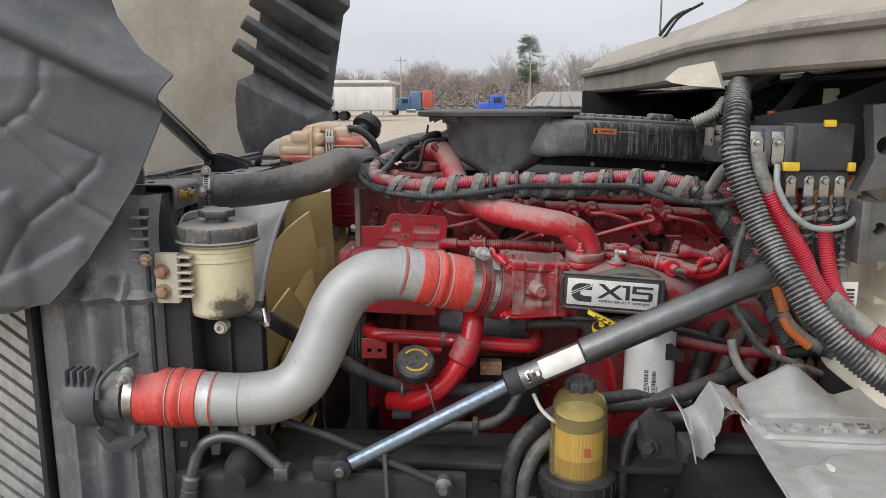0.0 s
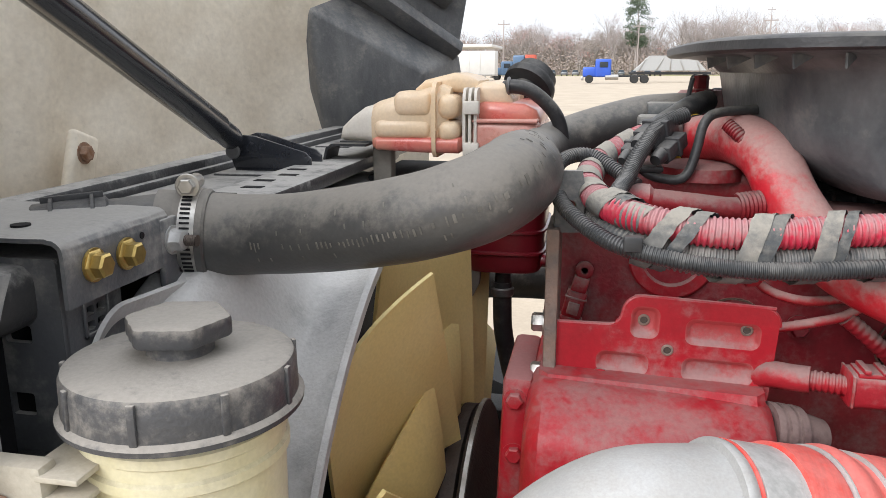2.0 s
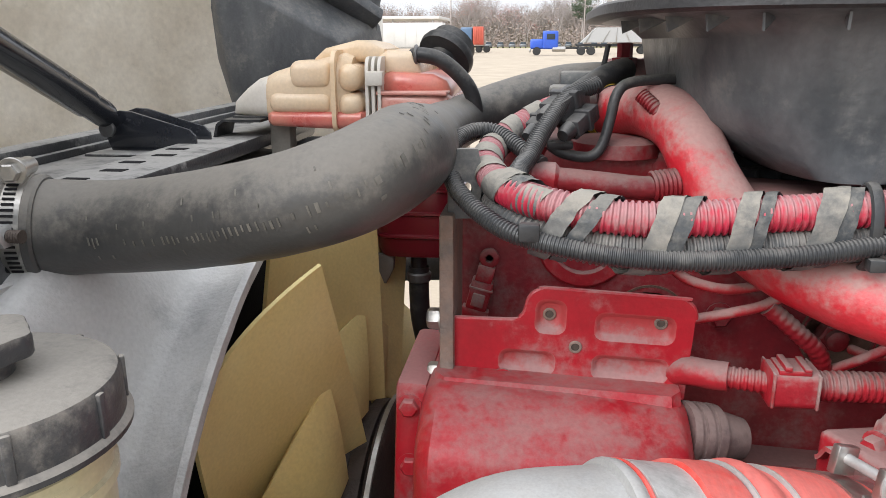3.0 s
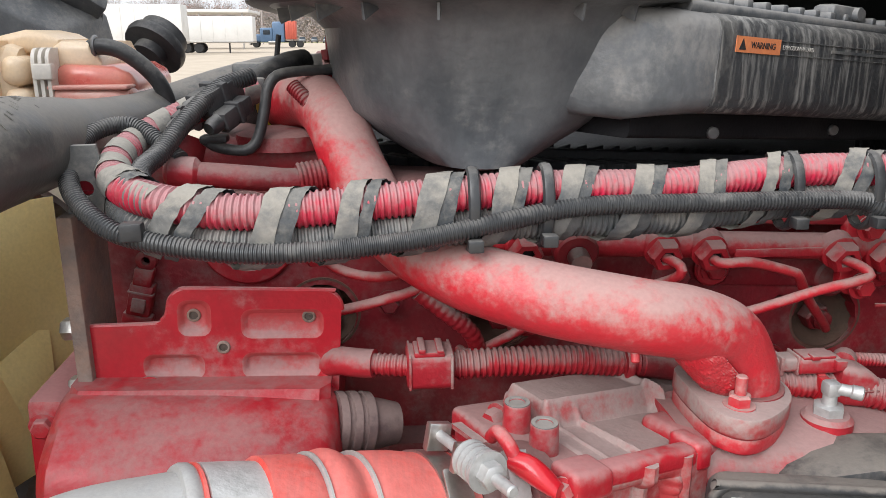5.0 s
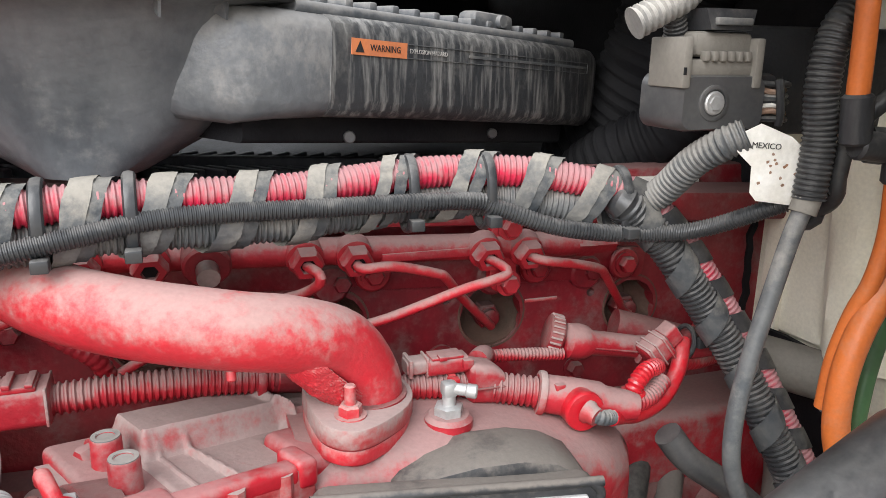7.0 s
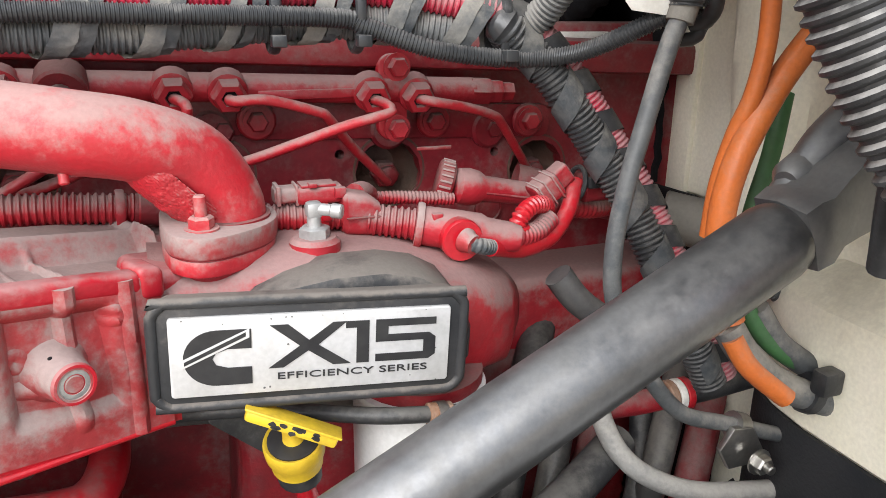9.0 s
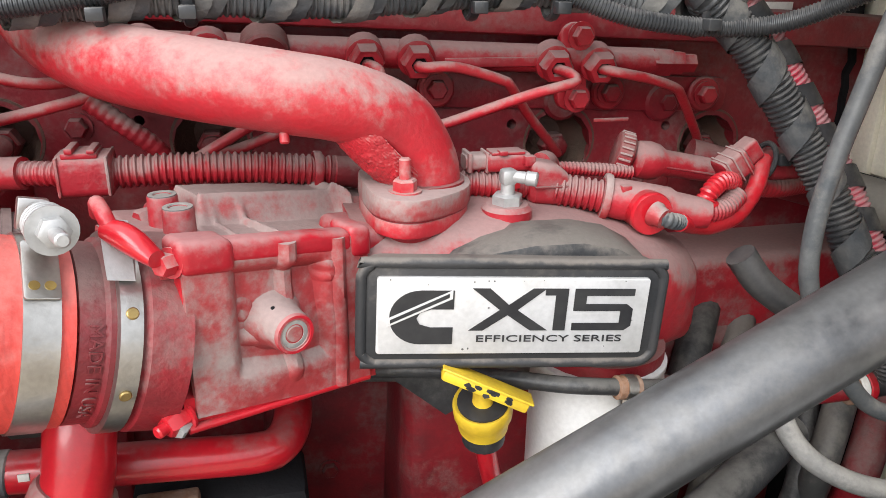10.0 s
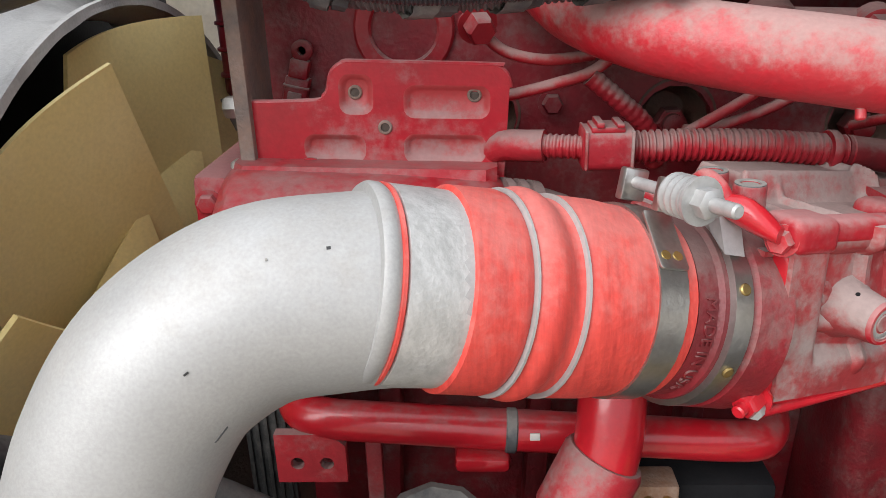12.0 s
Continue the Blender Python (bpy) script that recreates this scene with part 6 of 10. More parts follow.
    part("coolant_line", loft([rd(-0.3245, 2.058, 2.2, 1.597, 1.6095, 0.010), rd(-0.318, 2.0505, 2.2, 1.5945, 1.6115, 0.010), rd(-0.255, 2.0495, 2.2, 1.592, 1.612, 0.010), rd(-0.213, 2.047, 2.2, 1.592, 1.612, 0.010), rd(-0.207, 2.060, 2.2, 1.596, 1.610, 0.008)]), "tank_red", t, "red coolant showing through")
    part("crown", loft([rd(-0.275, 2.09, 2.2, 1.664, 1.670, 0.003), rd(-0.262, 2.085, 2.2, 1.664, 1.681, 0.007), rd(-0.225, 2.085, 2.2, 1.666, 1.690, 0.009), rd(-0.205, 2.087, 2.2, 1.664, 1.686, 0.008), rd(-0.195, 2.095, 2.2, 1.660, 1.680, 0.006)]), "tank", t)
    part("seam_flange", loft([rd(-0.2455, 2.0455, 2.28, 1.5865, 1.679, 0.016), rd(-0.2405, 2.0455, 2.28, 1.5865, 1.679, 0.016)]), "tank", t)
    for x in (-0.206, -0.199, -0.192):
        part("seam_rib", loft([rd(x - 0.0018, 2.052, 2.28, 1.592, 1.672, 0.014), rd(x + 0.0018, 2.052, 2.28, 1.592, 1.672, 0.014)]), "tank_white", t)
    for z in (1.6405, 1.590):
        part("weld_pad", box(-0.207, -0.187, 2.0475, 2.06, z, z + 0.016, 0.002), "tank_white", t)
    # taller half, red to above its ledge
    part("right_lower", loft([rd(-0.196, 2.058, 2.26, 1.592, 1.631, 0.012), rd(-0.188, 2.054, 2.26, 1.590, 1.634, 0.012), rd(-0.13, 2.054, 2.26, 1.591, 1.633, 0.012), rd(-0.117, 2.058, 2.25, 1.596, 1.630, 0.012), rd(-0.113, 2.070, 2.24, 1.602, 1.624, 0.008)]), "tank_rose", t, "rose tinted lower tank half")
    part("right_upper", loft([rd(-0.196, 2.075, 2.26, 1.626, 1.651, 0.012), rd(-0.185, 2.068, 2.26, 1.626, 1.655, 0.012), rd(-0.135, 2.070, 2.26, 1.626, 1.653, 0.014), rd(-0.120, 2.078, 2.25, 1.626, 1.645, 0.010), rd(-0.115, 2.088, 2.24, 1.626, 1.636, 0.004)]), "tank_red", t)
    part("right_top", loft([rd(-0.200, 2.085, 2.26, 1.648, 1.672, 0.010), rd(-0.188, 2.080, 2.26, 1.648, 1.679, 0.010), rd(-0.160, 2.082, 2.25, 1.648, 1.678, 0.010), rd(-0.150, 2.090, 2.24, 1.648, 1.660, 0.006)]), "tank", t)
    part("ledge", box(-0.196, -0.116, 2.052, 2.10, 1.630, 1.6345, 0.002), "tank_rose", t)
    # lower tank, dark with coolant
    part("lower_tank", loft([[(cx, cy, z) for cx, cy, _ in oval(-0.166, 2.215, 0, hx, hy, 5.0, 40)] for z, hx, hy in ((1.416, 0.042, 0.07), (1.420, 0.052, 0.082), (1.428, 0.056, 0.086), (1.585, 0.058, 0.088), (1.598, 0.054, 0.08))]), "tank_dark", t, "dark red lower tank")
    for z in (1.448, 1.478, 1.508, 1.538, 1.565):
        part("tank_groove", loft([[(cx, cy, z + dz) for cx, cy, _ in oval(-0.166, 2.215, 0, 0.0575 + g, 0.0875 + g, 5.0, 40)] for dz, g in ((-0.003, -0.001), (-0.0015, 0.0022), (0.0015, 0.0022), (0.003, -0.001))]), "tank_dark", t)
    part("drain_boss", rod((-0.112, 2.15, 1.437), (-0.098, 2.145, 1.437), 0.010, 14, r2=0.008, bevel=0.002), "tank_dark", t)
    part("tank_lug", plate([(0, 0), (0.03, 0.0), (0.028, -0.02), (0.018, -0.040), (0.010, -0.040), (0.004, -0.018)], (-0.226, 2.14, 1.420), (1, 0, 0), (0, 0, 1), 0.012, (), 0.002), "seal", t)
    part("filler_cap", lathe((-0.158, 2.30, 1.655), (-0.138, 2.335, 1.688), [(0, 0.022), (0.014, 0.022), (0.016, 0.040), (0.024, 0.0415), (0.030, 0.040), (0.032, 0.034), (0.048, 0.033), (0.052, 0.026)], 32), "cable", t, "black filler cap")
    part("overflow_hose", tube([(-0.160, 2.095, 1.672), (-0.148, 2.09, 1.673), (-0.128, 2.09, 1.668), (-0.106, 2.095, 1.650), (-0.092, 2.10, 1.628), (-0.085, 2.11, 1.59)], 0.0088, 16), "cable", t)
    part("hose_clip", tube([(-0.156, 2.094 + 0.0105 * math.cos(q), 1.6725 + 0.0105 * math.sin(q)) for q in np.linspace(0, 6.28, 13)], 0.0022, 8, 0.003), "strut", t)
    part("outlet_neck", rod((-0.167, 2.16, 1.418), (-0.167, 2.16, 1.385), 0.011, 16), "cable", t)
    part("outlet_hose", tube([(-0.167, 2.16, 1.400), (-0.167, 2.16, 1.36), (-0.164, 2.16, 1.32), (-0.150, 2.165, 1.25), (-0.128, 2.18, 1.16), (-0.11, 2.19, 1.06)], 0.0135, 18), "cable", t)
    part("hose_clamp", rod((-0.167, 2.16, 1.380), (-0.167, 2.16, 1.393), 0.0165, 22, bevel=0.002), "strut", t)
    part("tank_leg", box(-0.330, -0.305, 2.075, 2.10, 1.545, 1.604, 0.003), "seal", t)
    part("tank_bracket", box(-0.372, -0.30, 2.068, 2.25, 1.600, 1.6045, 0.001), "cable", t)
    part("tank_base", box(-0.345, -0.215, 2.10, 2.28, 1.548, 1.556, 0.003), "frame", t)
    return t


build_coolant_tank()


def build_reservoir():
    t = thing("fluid_reservoir", "yellowed plastic fluid reservoir with black screw lid, stained with oil", "reservoir", (-0.285, 1.5, 1.345))
    c = Vector((-0.285, 1.505, 1.365))
    up = c + Vector((0, 0, 1))
    part("bowl", lathe(c, up, [(0, 0.045), (0.006, 0.056), (0.014, 0.060), (0.085, 0.0610), (0.104, 0.0612), (0.106, 0.0640), (0.112, 0.0640), (0.114, 0.0618), (0.122, 0.0618), (0.124, 0.0645), (0.130, 0.0645), (0.132, 0.0625), (0.146, 0.0625)], 48), "resin_stained", t)
    part("lid_flange", lathe(c + Vector((0, 0, 0.136)), up, [(0, 0.0660), (0.001, 0.0742), (0.0045, 0.0748), (0.006, 0.0735), (0.008, 0.070)], 64), "lid", t, "dusty black lid flange")
    part("lid", lathe(c + Vector((0, 0, 0.140)), up, [(0, 0.0705), (0.003, 0.0712), (0.024, 0.0705), (0.0275, 0.0690), (0.029, 0.066), (0.0305, 0.045), (0.0315, 0.022), (0.032, 0.001)], 64), "lid", t, "dusty black ribbed lid")
    for k in range(9):
        a = radians(40 * k - 82)
        bm = box(-0.0024, 0.0024, -0.0016, 0.0014, 0, 0.0245, 0.0009)
        part("lid_rib", turned(bm, Matrix.Translation(c + Vector((0.0712 * math.cos(a), 0.0712 * math.sin(a), 0.1425))) @ Matrix.Rotation(a + math.pi / 2, 4, "Z")), "lid", t)
    k0 = c + Vector((0, 0, 0.170))
    wave = lambda j: 0.0305 * (1 + 0.055 * math.cos(6 * 2 * math.pi * j / 72) + 0.02 * math.cos(12 * 2 * math.pi * j / 72))
    part("knob", join(lathe(k0, k0 + Vector((0, 0, 1)), [(0, 0.0205), (0.013, 0.0200)], 28),
                      loft([[(k0.x + wave(j) * f * math.cos(2 * math.pi * j / 72 + 0.2), k0.y + wave(j) * f * math.sin(2 * math.pi * j / 72 + 0.2), k0.z + h) for j in range(72)]
                            for h, f in ((0.0115, 0.965), (0.013, 1.0), (0.0215, 1.0), (0.0235, 0.98), (0.0245, 0.93), (0.0248, 0.6), (0.0240, 0.02))])), "lid", t)
    part("bracket", box(-0.373, -0.331, 1.428, 1.444, 1.402, 1.492, 0.004), "cream", t, "cream cast mounting ear")
    for k in range(6):
        z = 1.413 + 0.014 * k
        part("bracket_rib", box(-0.345, -0.308, 1.428, 1.472, z, z + 0.004, 0.001), "cream", t)
    for z in (1.424, 1.460):
        part("bolt", hexbolt((-0.359, 1.427, z), (0, -1, 0), 0.0105, 0.008), "rust", t, "rusty bolt")
    part("drain_fitting", lathe((-0.277, 1.49, 1.347), (-0.277, 1.455, 1.347), [(0, 0.012), (0.02, 0.012), (0.021, 0.0095), (0.026, 0.009), (0.026, 0.005), (0.02, 0.005)], 18), "cream", t)
    part("outlet_neck", rod((-0.245, 1.51, 1.368), (-0.205, 1.505, 1.362), 0.012, 16), "cable", t)
    part("outlet_hose", tube([(-0.222, 1.505, 1.366), (-0.205, 1.52, 1.352), (-0.185, 1.56, 1.32), (-0.15, 1.60, 1.28), (-0.10, 1.63, 1.24), (-0.04, 1.64, 1.20), (0.04, 1.64, 1.175), (0.14, 1.64, 1.17), (0.22, 1.66, 1.17)], 0.0145, 16), "cable", t)
    part("hose_clamp", band((-0.214, 1.511, 1.359), (-0.196, 1.537, 1.337), 0.0155, 0.012, 0.001, 20), "steel", t)
    part("clamp_screw", join(rod((-0.205, 1.50, 1.375), (-0.197, 1.488, 1.352), 0.0045, 10), lathe((-0.197, 1.488, 1.352), (-0.194, 1.483, 1.343), [(0, 0.006), (0.008, 0.006)], 6)), "steel", t)
    t.location = t.location + Vector((-0.008, 0.020, -0.008))
    t.scale = (0.988, 0.988, 0.988)
    return t


build_reservoir()


def build_loom():
    t = thing("wiring_harness", "red corrugated wiring harness spirally wrapped in grey tape", "wiring harness", (0.3, 1.7, 1.55))
    main = [(0.03, 1.93, 1.637), (-0.005, 1.90, 1.628), (-0.042, 1.85, 1.610), (-0.052, 1.79, 1.597), (-0.035, 1.735, 1.588), (0.0, 1.705, 1.582), (0.058, 1.695, 1.577), (0.145, 1.70, 1.582), (0.234, 1.710, 1.586),
            (0.334, 1.722, 1.584), (0.40, 1.730, 1.588), (0.457, 1.735, 1.591), (0.52, 1.725, 1.590), (0.57, 1.712, 1.582), (0.609, 1.702, 1.571), (0.636, 1.700, 1.548), (0.658, 1.693, 1.520), (0.688, 1.685, 1.476), (0.710, 1.671, 1.437), (0.728, 1.654, 1.393), (0.749, 1.639, 1.345), (0.778, 1.63, 1.285)]
    part("red_conduit", tube(main, 0.0120, 18, rib=0.0015, pitch=0.0044), "red_loom", t)
    part("tape", wrap_pair(main[4:15], 0.0112, 0.0141, 0.0256, 0.052, 0.014, 0.0, 0.985), "tape", t, "wound grey cloth tape")
    part("dark_tape", wrap_pair(main[4:15], 0.0112, 0.0137, 0.0250, 0.052, 0.011, 0.018, 0.985, 0.0004), "dark_tape", t, "wound dark tape, ribs showing through")
    part("tape", wrap(main[:6], 0.0118, -0.034, 0.020, 0.02, 0.97, 2.0), "tape", t, "wound grey cloth tape")
    part("tape", wrap(main[13:], 0.0122, -0.036, 0.019, 0.02, 0.97, 2.0), "cable", t, "wound black tape")
    lower = [(p[0] + 0.002, p[1] + 0.004, p[2] - 0.0225) for p in main[3:14]]
    part("grey_conduit", tube(lower, 0.0130, 16, rib=0.0014, pitch=0.0042), "conduit", t)
    side = [(p[0] - 0.016, p[1] - 0.004, p[2] - 0.004) for p in main[14:]]
    part("grey_conduit", tube([(0.60, 1.705, 1.560)] + side, 0.0142, 16, rib=0.0016, pitch=0.0044), "grey_hose", t)
    part("tape", wrap([(0.60, 1.70, 1.560)] + side, 0.0144, 0.05, 0.020, 0.0, 0.95, 0.5), "dark_tape", t)
    thin = [(0.035, 1.88, 1.652), (0.011, 1.86, 1.643), (-0.008, 1.82, 1.622), (-0.020, 1.785, 1.603), (-0.027, 1.755, 1.594), (-0.016, 1.722, 1.585)]
    for p, q, w, n in (((-0.004, 1.844, 1.630), (0.026, 1.886, 1.648), 0.011, 0.044), ((0.012, 1.840, 1.618), (0.036, 1.879, 1.636), 0.009, 0.036), ((-0.018, 1.838, 1.618), (-0.002, 1.868, 1.634), 0.007, 0.026)):
        plug = part("plug", turned(join(box(-w, w, -w * 0.8, w * 0.8, 0, n, 0.002), box(-w * 1.2, w * 1.2, -w, w, n * 0.45, n * 0.6, 0.001), box(-w * 0.4, w * 0.4, -w * 1.25, -w * 0.7, n * 0.1, n * 0.8, 0.001)), frame_to(Vector(p), Vector(q))), "black", t, "black plug connector")
        part("plug_boot", lathe(Vector(p) - (Vector(q) - Vector(p)).normalized() * 0.012, p, [(0, w * 0.55), (0.004, w * 0.75), (0.013, w * 0.8)], 14), "grey_hose", plug)
    part("thin_conduit", tube(thin, 0.0075, 12, rib=0.0008, pitch=0.0026), "grey_hose", t)
    loop = [(-0.01, 1.80, 1.595), (-0.05, 1.83, 1.617), (-0.078, 1.81, 1.612), (-0.075, 1.755, 1.590), (-0.050, 1.715, 1.573), (-0.015, 1.692, 1.562), (0.06, 1.68, 1.554), (0.15, 1.685, 1.558), (0.215, 1.692, 1.568), (0.27, 1.700, 1.575),
            (0.36, 1.708, 1.574), (0.47, 1.716, 1.572), (0.494, 1.715, 1.566), (0.54, 1.702, 1.551), (0.592, 1.692, 1.545), (0.639, 1.672, 1.549), (0.675, 1.635, 1.572), (0.700, 1.612, 1.590)]
    part("thin_conduit", tube(loop, 0.0068, 14, rib=0.0008, pitch=0.0026), "grey_hose", t)
    part("branch_conduit", tube([(0.600, 1.705, 1.560), (0.618, 1.69, 1.575), (0.626, 1.665, 1.602), (0.634, 1.645, 1.617), (0.645, 1.635, 1.625)], 0.012, 16, rib=0.0013, pitch=0.0042), "conduit", t)
    for x, y, z in ((0.196, 1.706, 1.577), (0.246, 1.711, 1.578), (0.432, 1.733, 1.580), (0.490, 1.729, 1.580), (0.592, 1.706, 1.570)):
        ring = [(x, y + 0.0165 * math.cos(a), z - 0.004 + 0.027 * math.sin(a)) for a in np.linspace(0, 2 * math.pi, 13)]
        bm = tube(ring, 0.0026, 8, 0.004)
        part("cable_tie", turned(bm, Matrix.Translation((x, y, z)) @ Matrix.Diagonal((1.6, 1, 1, 1)) @ Matrix.Translation((-x, -y, -z))), "grey_hose", t)
        part("tie_head", box(x - 0.005, x + 0.005, y - 0.026, y - 0.016, z - 0.027, z - 0.019, 0.001), "grey_hose", t)
    part("tie_head", box(-0.024, -0.010, 1.683, 1.693, 1.562, 1.574, 0.002), "cable", t)
    return t


build_loom()


# ---- fuel rail, lines, small engine gear ----
def build_fuel_rail():
    t = thing("fuel_rail", "red painted common fuel rail with injector lines and union nuts", "fuel rail", (0.43, 1.8, 1.5))
    z = lambda x: 1.5165 - 0.042 * (x - 0.43)
    part("rail", join(rod((0.16, 1.802, z(0.16)), (0.615, 1.802, z(0.615)), 0.0115, 20), lathe((0.612, 1.802, z(0.612)), (0.66, 1.802, z(0.66)), [(0, 0.0125), (0.018, 0.0125), (0.019, 0.0105), (0.030, 0.0105), (0.031, 0.0085), (0.042, 0.0085)], 6)), "red", t)
    part("rail_flat", box(0.428, 0.506, 1.7895, 1.795, 1.508, 1.5155, 0.001), "red", t)
    for x in (0.205, 0.251, 0.365, 0.405, 0.519, 0.558):
        c = Vector((x, 1.800, z(x) + 0.001))
        d = Vector((0.02, -1, -0.30)).normalized()
        part("rail_boss", lathe(c, c + d, [(0, 0.016), (0.012, 0.015), (0.013, 0.013)], 20), "red", t)
        n = c + d * 0.012
        part("union_nut", lathe(n, n + d, [(0, 0.0135), (0.010, 0.0135), (0.0125, 0.0115), (0.0125, 0.0068), (0.008, 0.0062), (0.008, 0.001)], 6), "red", t)
        part("nut_collar", lathe(n, n + d, [(0.006, 0.0066), (0.0085, 0.0064), (0.0085, 0.0045)], 14), "dark", t)
    part("pressure_plug", lathe((0.291, 1.80, z(0.29) + 0.004), (0.291, 1.765, z(0.29) - 0.008), [(0, 0.0185), (0.022, 0.018), (0.024, 0.016)], 22), "red_dirty", t)
    part("plug_tip", rod((0.291, 1.776, z(0.29) - 0.004), (0.291, 1.764, z(0.29) - 0.008), 0.0085, 14), "steel", t)
    part("rail_bracket", join(plate(rounded(0.026, 0.072, 0.012), (0.527, 1.796, 1.470), (1, 0, 0.0), (0, 0, 1), 0.010, (), 0.002)), "red", t)
    for zz in (1.532, 1.482):
        part("bolt", hexbolt((0.540, 1.786, zz), (0, -1, 0), 0.0085, 0.008), "red", t)
    R = 0.0042
    part("fuel_line", tube([(0.405, 1.782, 1.511), (0.407, 1.768, 1.511), (0.432, 1.768, 1.511), (0.470, 1.775, 1.500), (0.480, 1.780, 1.494), (0.503, 1.80, 1.468), (0.535, 1.822, 1.436), (0.546, 1.832, 1.425)], R, 12, 0.004), "red_tube", t)
    part("fuel_line", tube([(0.519, 1.782, 1.507), (0.524, 1.764, 1.505), (0.526, 1.757, 1.500), (0.510, 1.755, 1.496), (0.484, 1.758, 1.489), (0.42, 1.765, 1.468), (0.39, 1.79, 1.455), (0.38, 1.83, 1.44)], R, 12, 0.004), "red_tube", t)
    part("fuel_line", tube([(0.558, 1.782, 1.506), (0.566, 1.768, 1.505), (0.60, 1.772, 1.498), (0.628, 1.782, 1.489), (0.640, 1.79, 1.480), (0.665, 1.81, 1.454), (0.694, 1.835, 1.425), (0.704, 1.84, 1.418)], R, 12, 0.004), "red_tube", t)
    part("fuel_line", tube([(0.365, 1.782, 1.513), (0.372, 1.768, 1.510), (0.372, 1.768, 1.502), (0.362, 1.785, 1.490), (0.335, 1.80, 1.478), (0.30, 1.80, 1.46), (0.26, 1.805, 1.445), (0.25, 1.83, 1.44)], R, 12, 0.004), "red_tube", t)
    part("fuel_line", tube([(0.205, 1.80, 1.52), (0.17, 1.785, 1.495), (0.14, 1.78, 1.486), (0.102, 1.782, 1.477), (0.06, 1.80, 1.465)], R, 12, 0.004), "red_tube", t)
    part("fuel_line", tube([(0.09, 1.79, 1.52), (0.106, 1.79, 1.508), (0.134, 1.788, 1.502), (0.17, 1.80, 1.503)], R, 12, 0.004), "red_tube", t)
    part("fuel_line", tube([(0.30, 1.80, 1.478), (0.262, 1.79, 1.459), (0.225, 1.795, 1.437), (0.21, 1.81, 1.425), (0.205, 1.83, 1.42)], R, 12, 0.004), "red_tube", t)
    part("line_union", hexbolt((0.085, 1.79, 1.528), (0.3, -1, -0.4), 0.011, 0.014), "red", t)
    part("sleeved_line", tube([(0.166, 1.785, 1.49), (0.19, 1.785, 1.47), (0.21, 1.79, 1.45), (0.22, 1.80, 1.42)], 0.0075, 12, rib=0.0006, pitch=0.006), "red", t)
    return t


build_fuel_rail()


def build_engine_loom():
    t = thing("engine_wiring_conduit", "overpainted red corrugated sensor wiring conduit with connectors", "wiring conduit", (0.38, 1.72, 1.41))
    part("left_lead", tube([(0.085, 1.78, 1.43), (0.100, 1.755, 1.447), (0.118, 1.743, 1.450), (0.130, 1.738, 1.451)], 0.011, 14), "red", t)
    part("small_conduit", tube([(0.124, 1.74, 1.451), (0.140, 1.735, 1.451), (0.158, 1.731, 1.451)], 0.0085, 14, rib=0.001, pitch=0.0044), "red", t)
    clip = part("joint_clip", turned(oblong(0.034, 0.015, 0.014, 0.006), Matrix.Translation((0.170, 1.730, 1.4515))), "red", t)
    part("clip_latch", join(box(0.158, 0.180, 1.716, 1.740, 1.4635, 1.4675, 0.001), box(0.161, 0.166, 1.714, 1.738, 1.467, 1.471, 0.001), box(0.174, 0.179, 1.714, 1.738, 1.467, 1.470, 0.001)), "red", clip)
    for x in (0.154, 0.184):
        part("clip_rib", box(x, x + 0.002, 1.7135, 1.747, 1.439, 1.465, 0.0008), "red_dusty", clip)
    part("conduit", tube([(0.186, 1.731, 1.4505), (0.225, 1.732, 1.451), (0.27, 1.735, 1.449), (0.305, 1.736, 1.446), (0.334, 1.737, 1.443)], 0.0112, 16, rib=0.0017, pitch=0.0046), "red", t)
    part("conduit_tie", lathe((0.318, 1.736, 1.4445), (0.326, 1.7365, 1.444), [(0, 0.0132), (0.001, 0.0138), (0.005, 0.0138), (0.006, 0.0132)], 20), "red", t)
    part("plain_hose", tube([(0.330, 1.737, 1.4435), (0.36, 1.737, 1.439), (0.39, 1.722, 1.437), (0.415, 1.706, 1.437)], 0.0112, 16), "red_dirty", t)
    part("conduit", tube([(0.408, 1.708, 1.438), (0.43, 1.703, 1.437), (0.472, 1.700, 1.435)], 0.0098, 18, rib=0.0016, pitch=0.0044), "red", t)
    plug = part("paired_plug", join(turned(oblong(0.032, 0.009, 0.0065, 0.004), Matrix.Translation((0.4525, 1.703, 1.453))), box(0.439, 0.464, 1.695, 1.711, 1.4585, 1.461, 0.001)), "red", t)
    part("plug_end", join(turned(oblong(0.016, 0.008, 0.0055, 0.003), Matrix.Translation((0.429, 1.705, 1.4535))), box(0.422, 0.425, 1.695, 1.714, 1.447, 1.461, 0.0008), box(0.4355, 0.4375, 1.696, 1.713, 1.446, 1.461, 0.0008)), "red_dusty", plug)
    part("plug_latch", join(box(0.462, 0.470, 1.690, 1.696, 1.451, 1.4585, 0.0008), box(0.444, 0.450, 1.692, 1.700, 1.459, 1.4625, 0.0008)), "red", plug)
    part("strap_buckle", join(box(0.4505, 0.4585, 1.687, 1.695, 1.436, 1.446, 0.001), lathe((0.452, 1.7015, 1.436), (0.458, 1.701, 1.4357), [(0, 0.0122), (0.0055, 0.0122)], 20)), "red_clean", t)
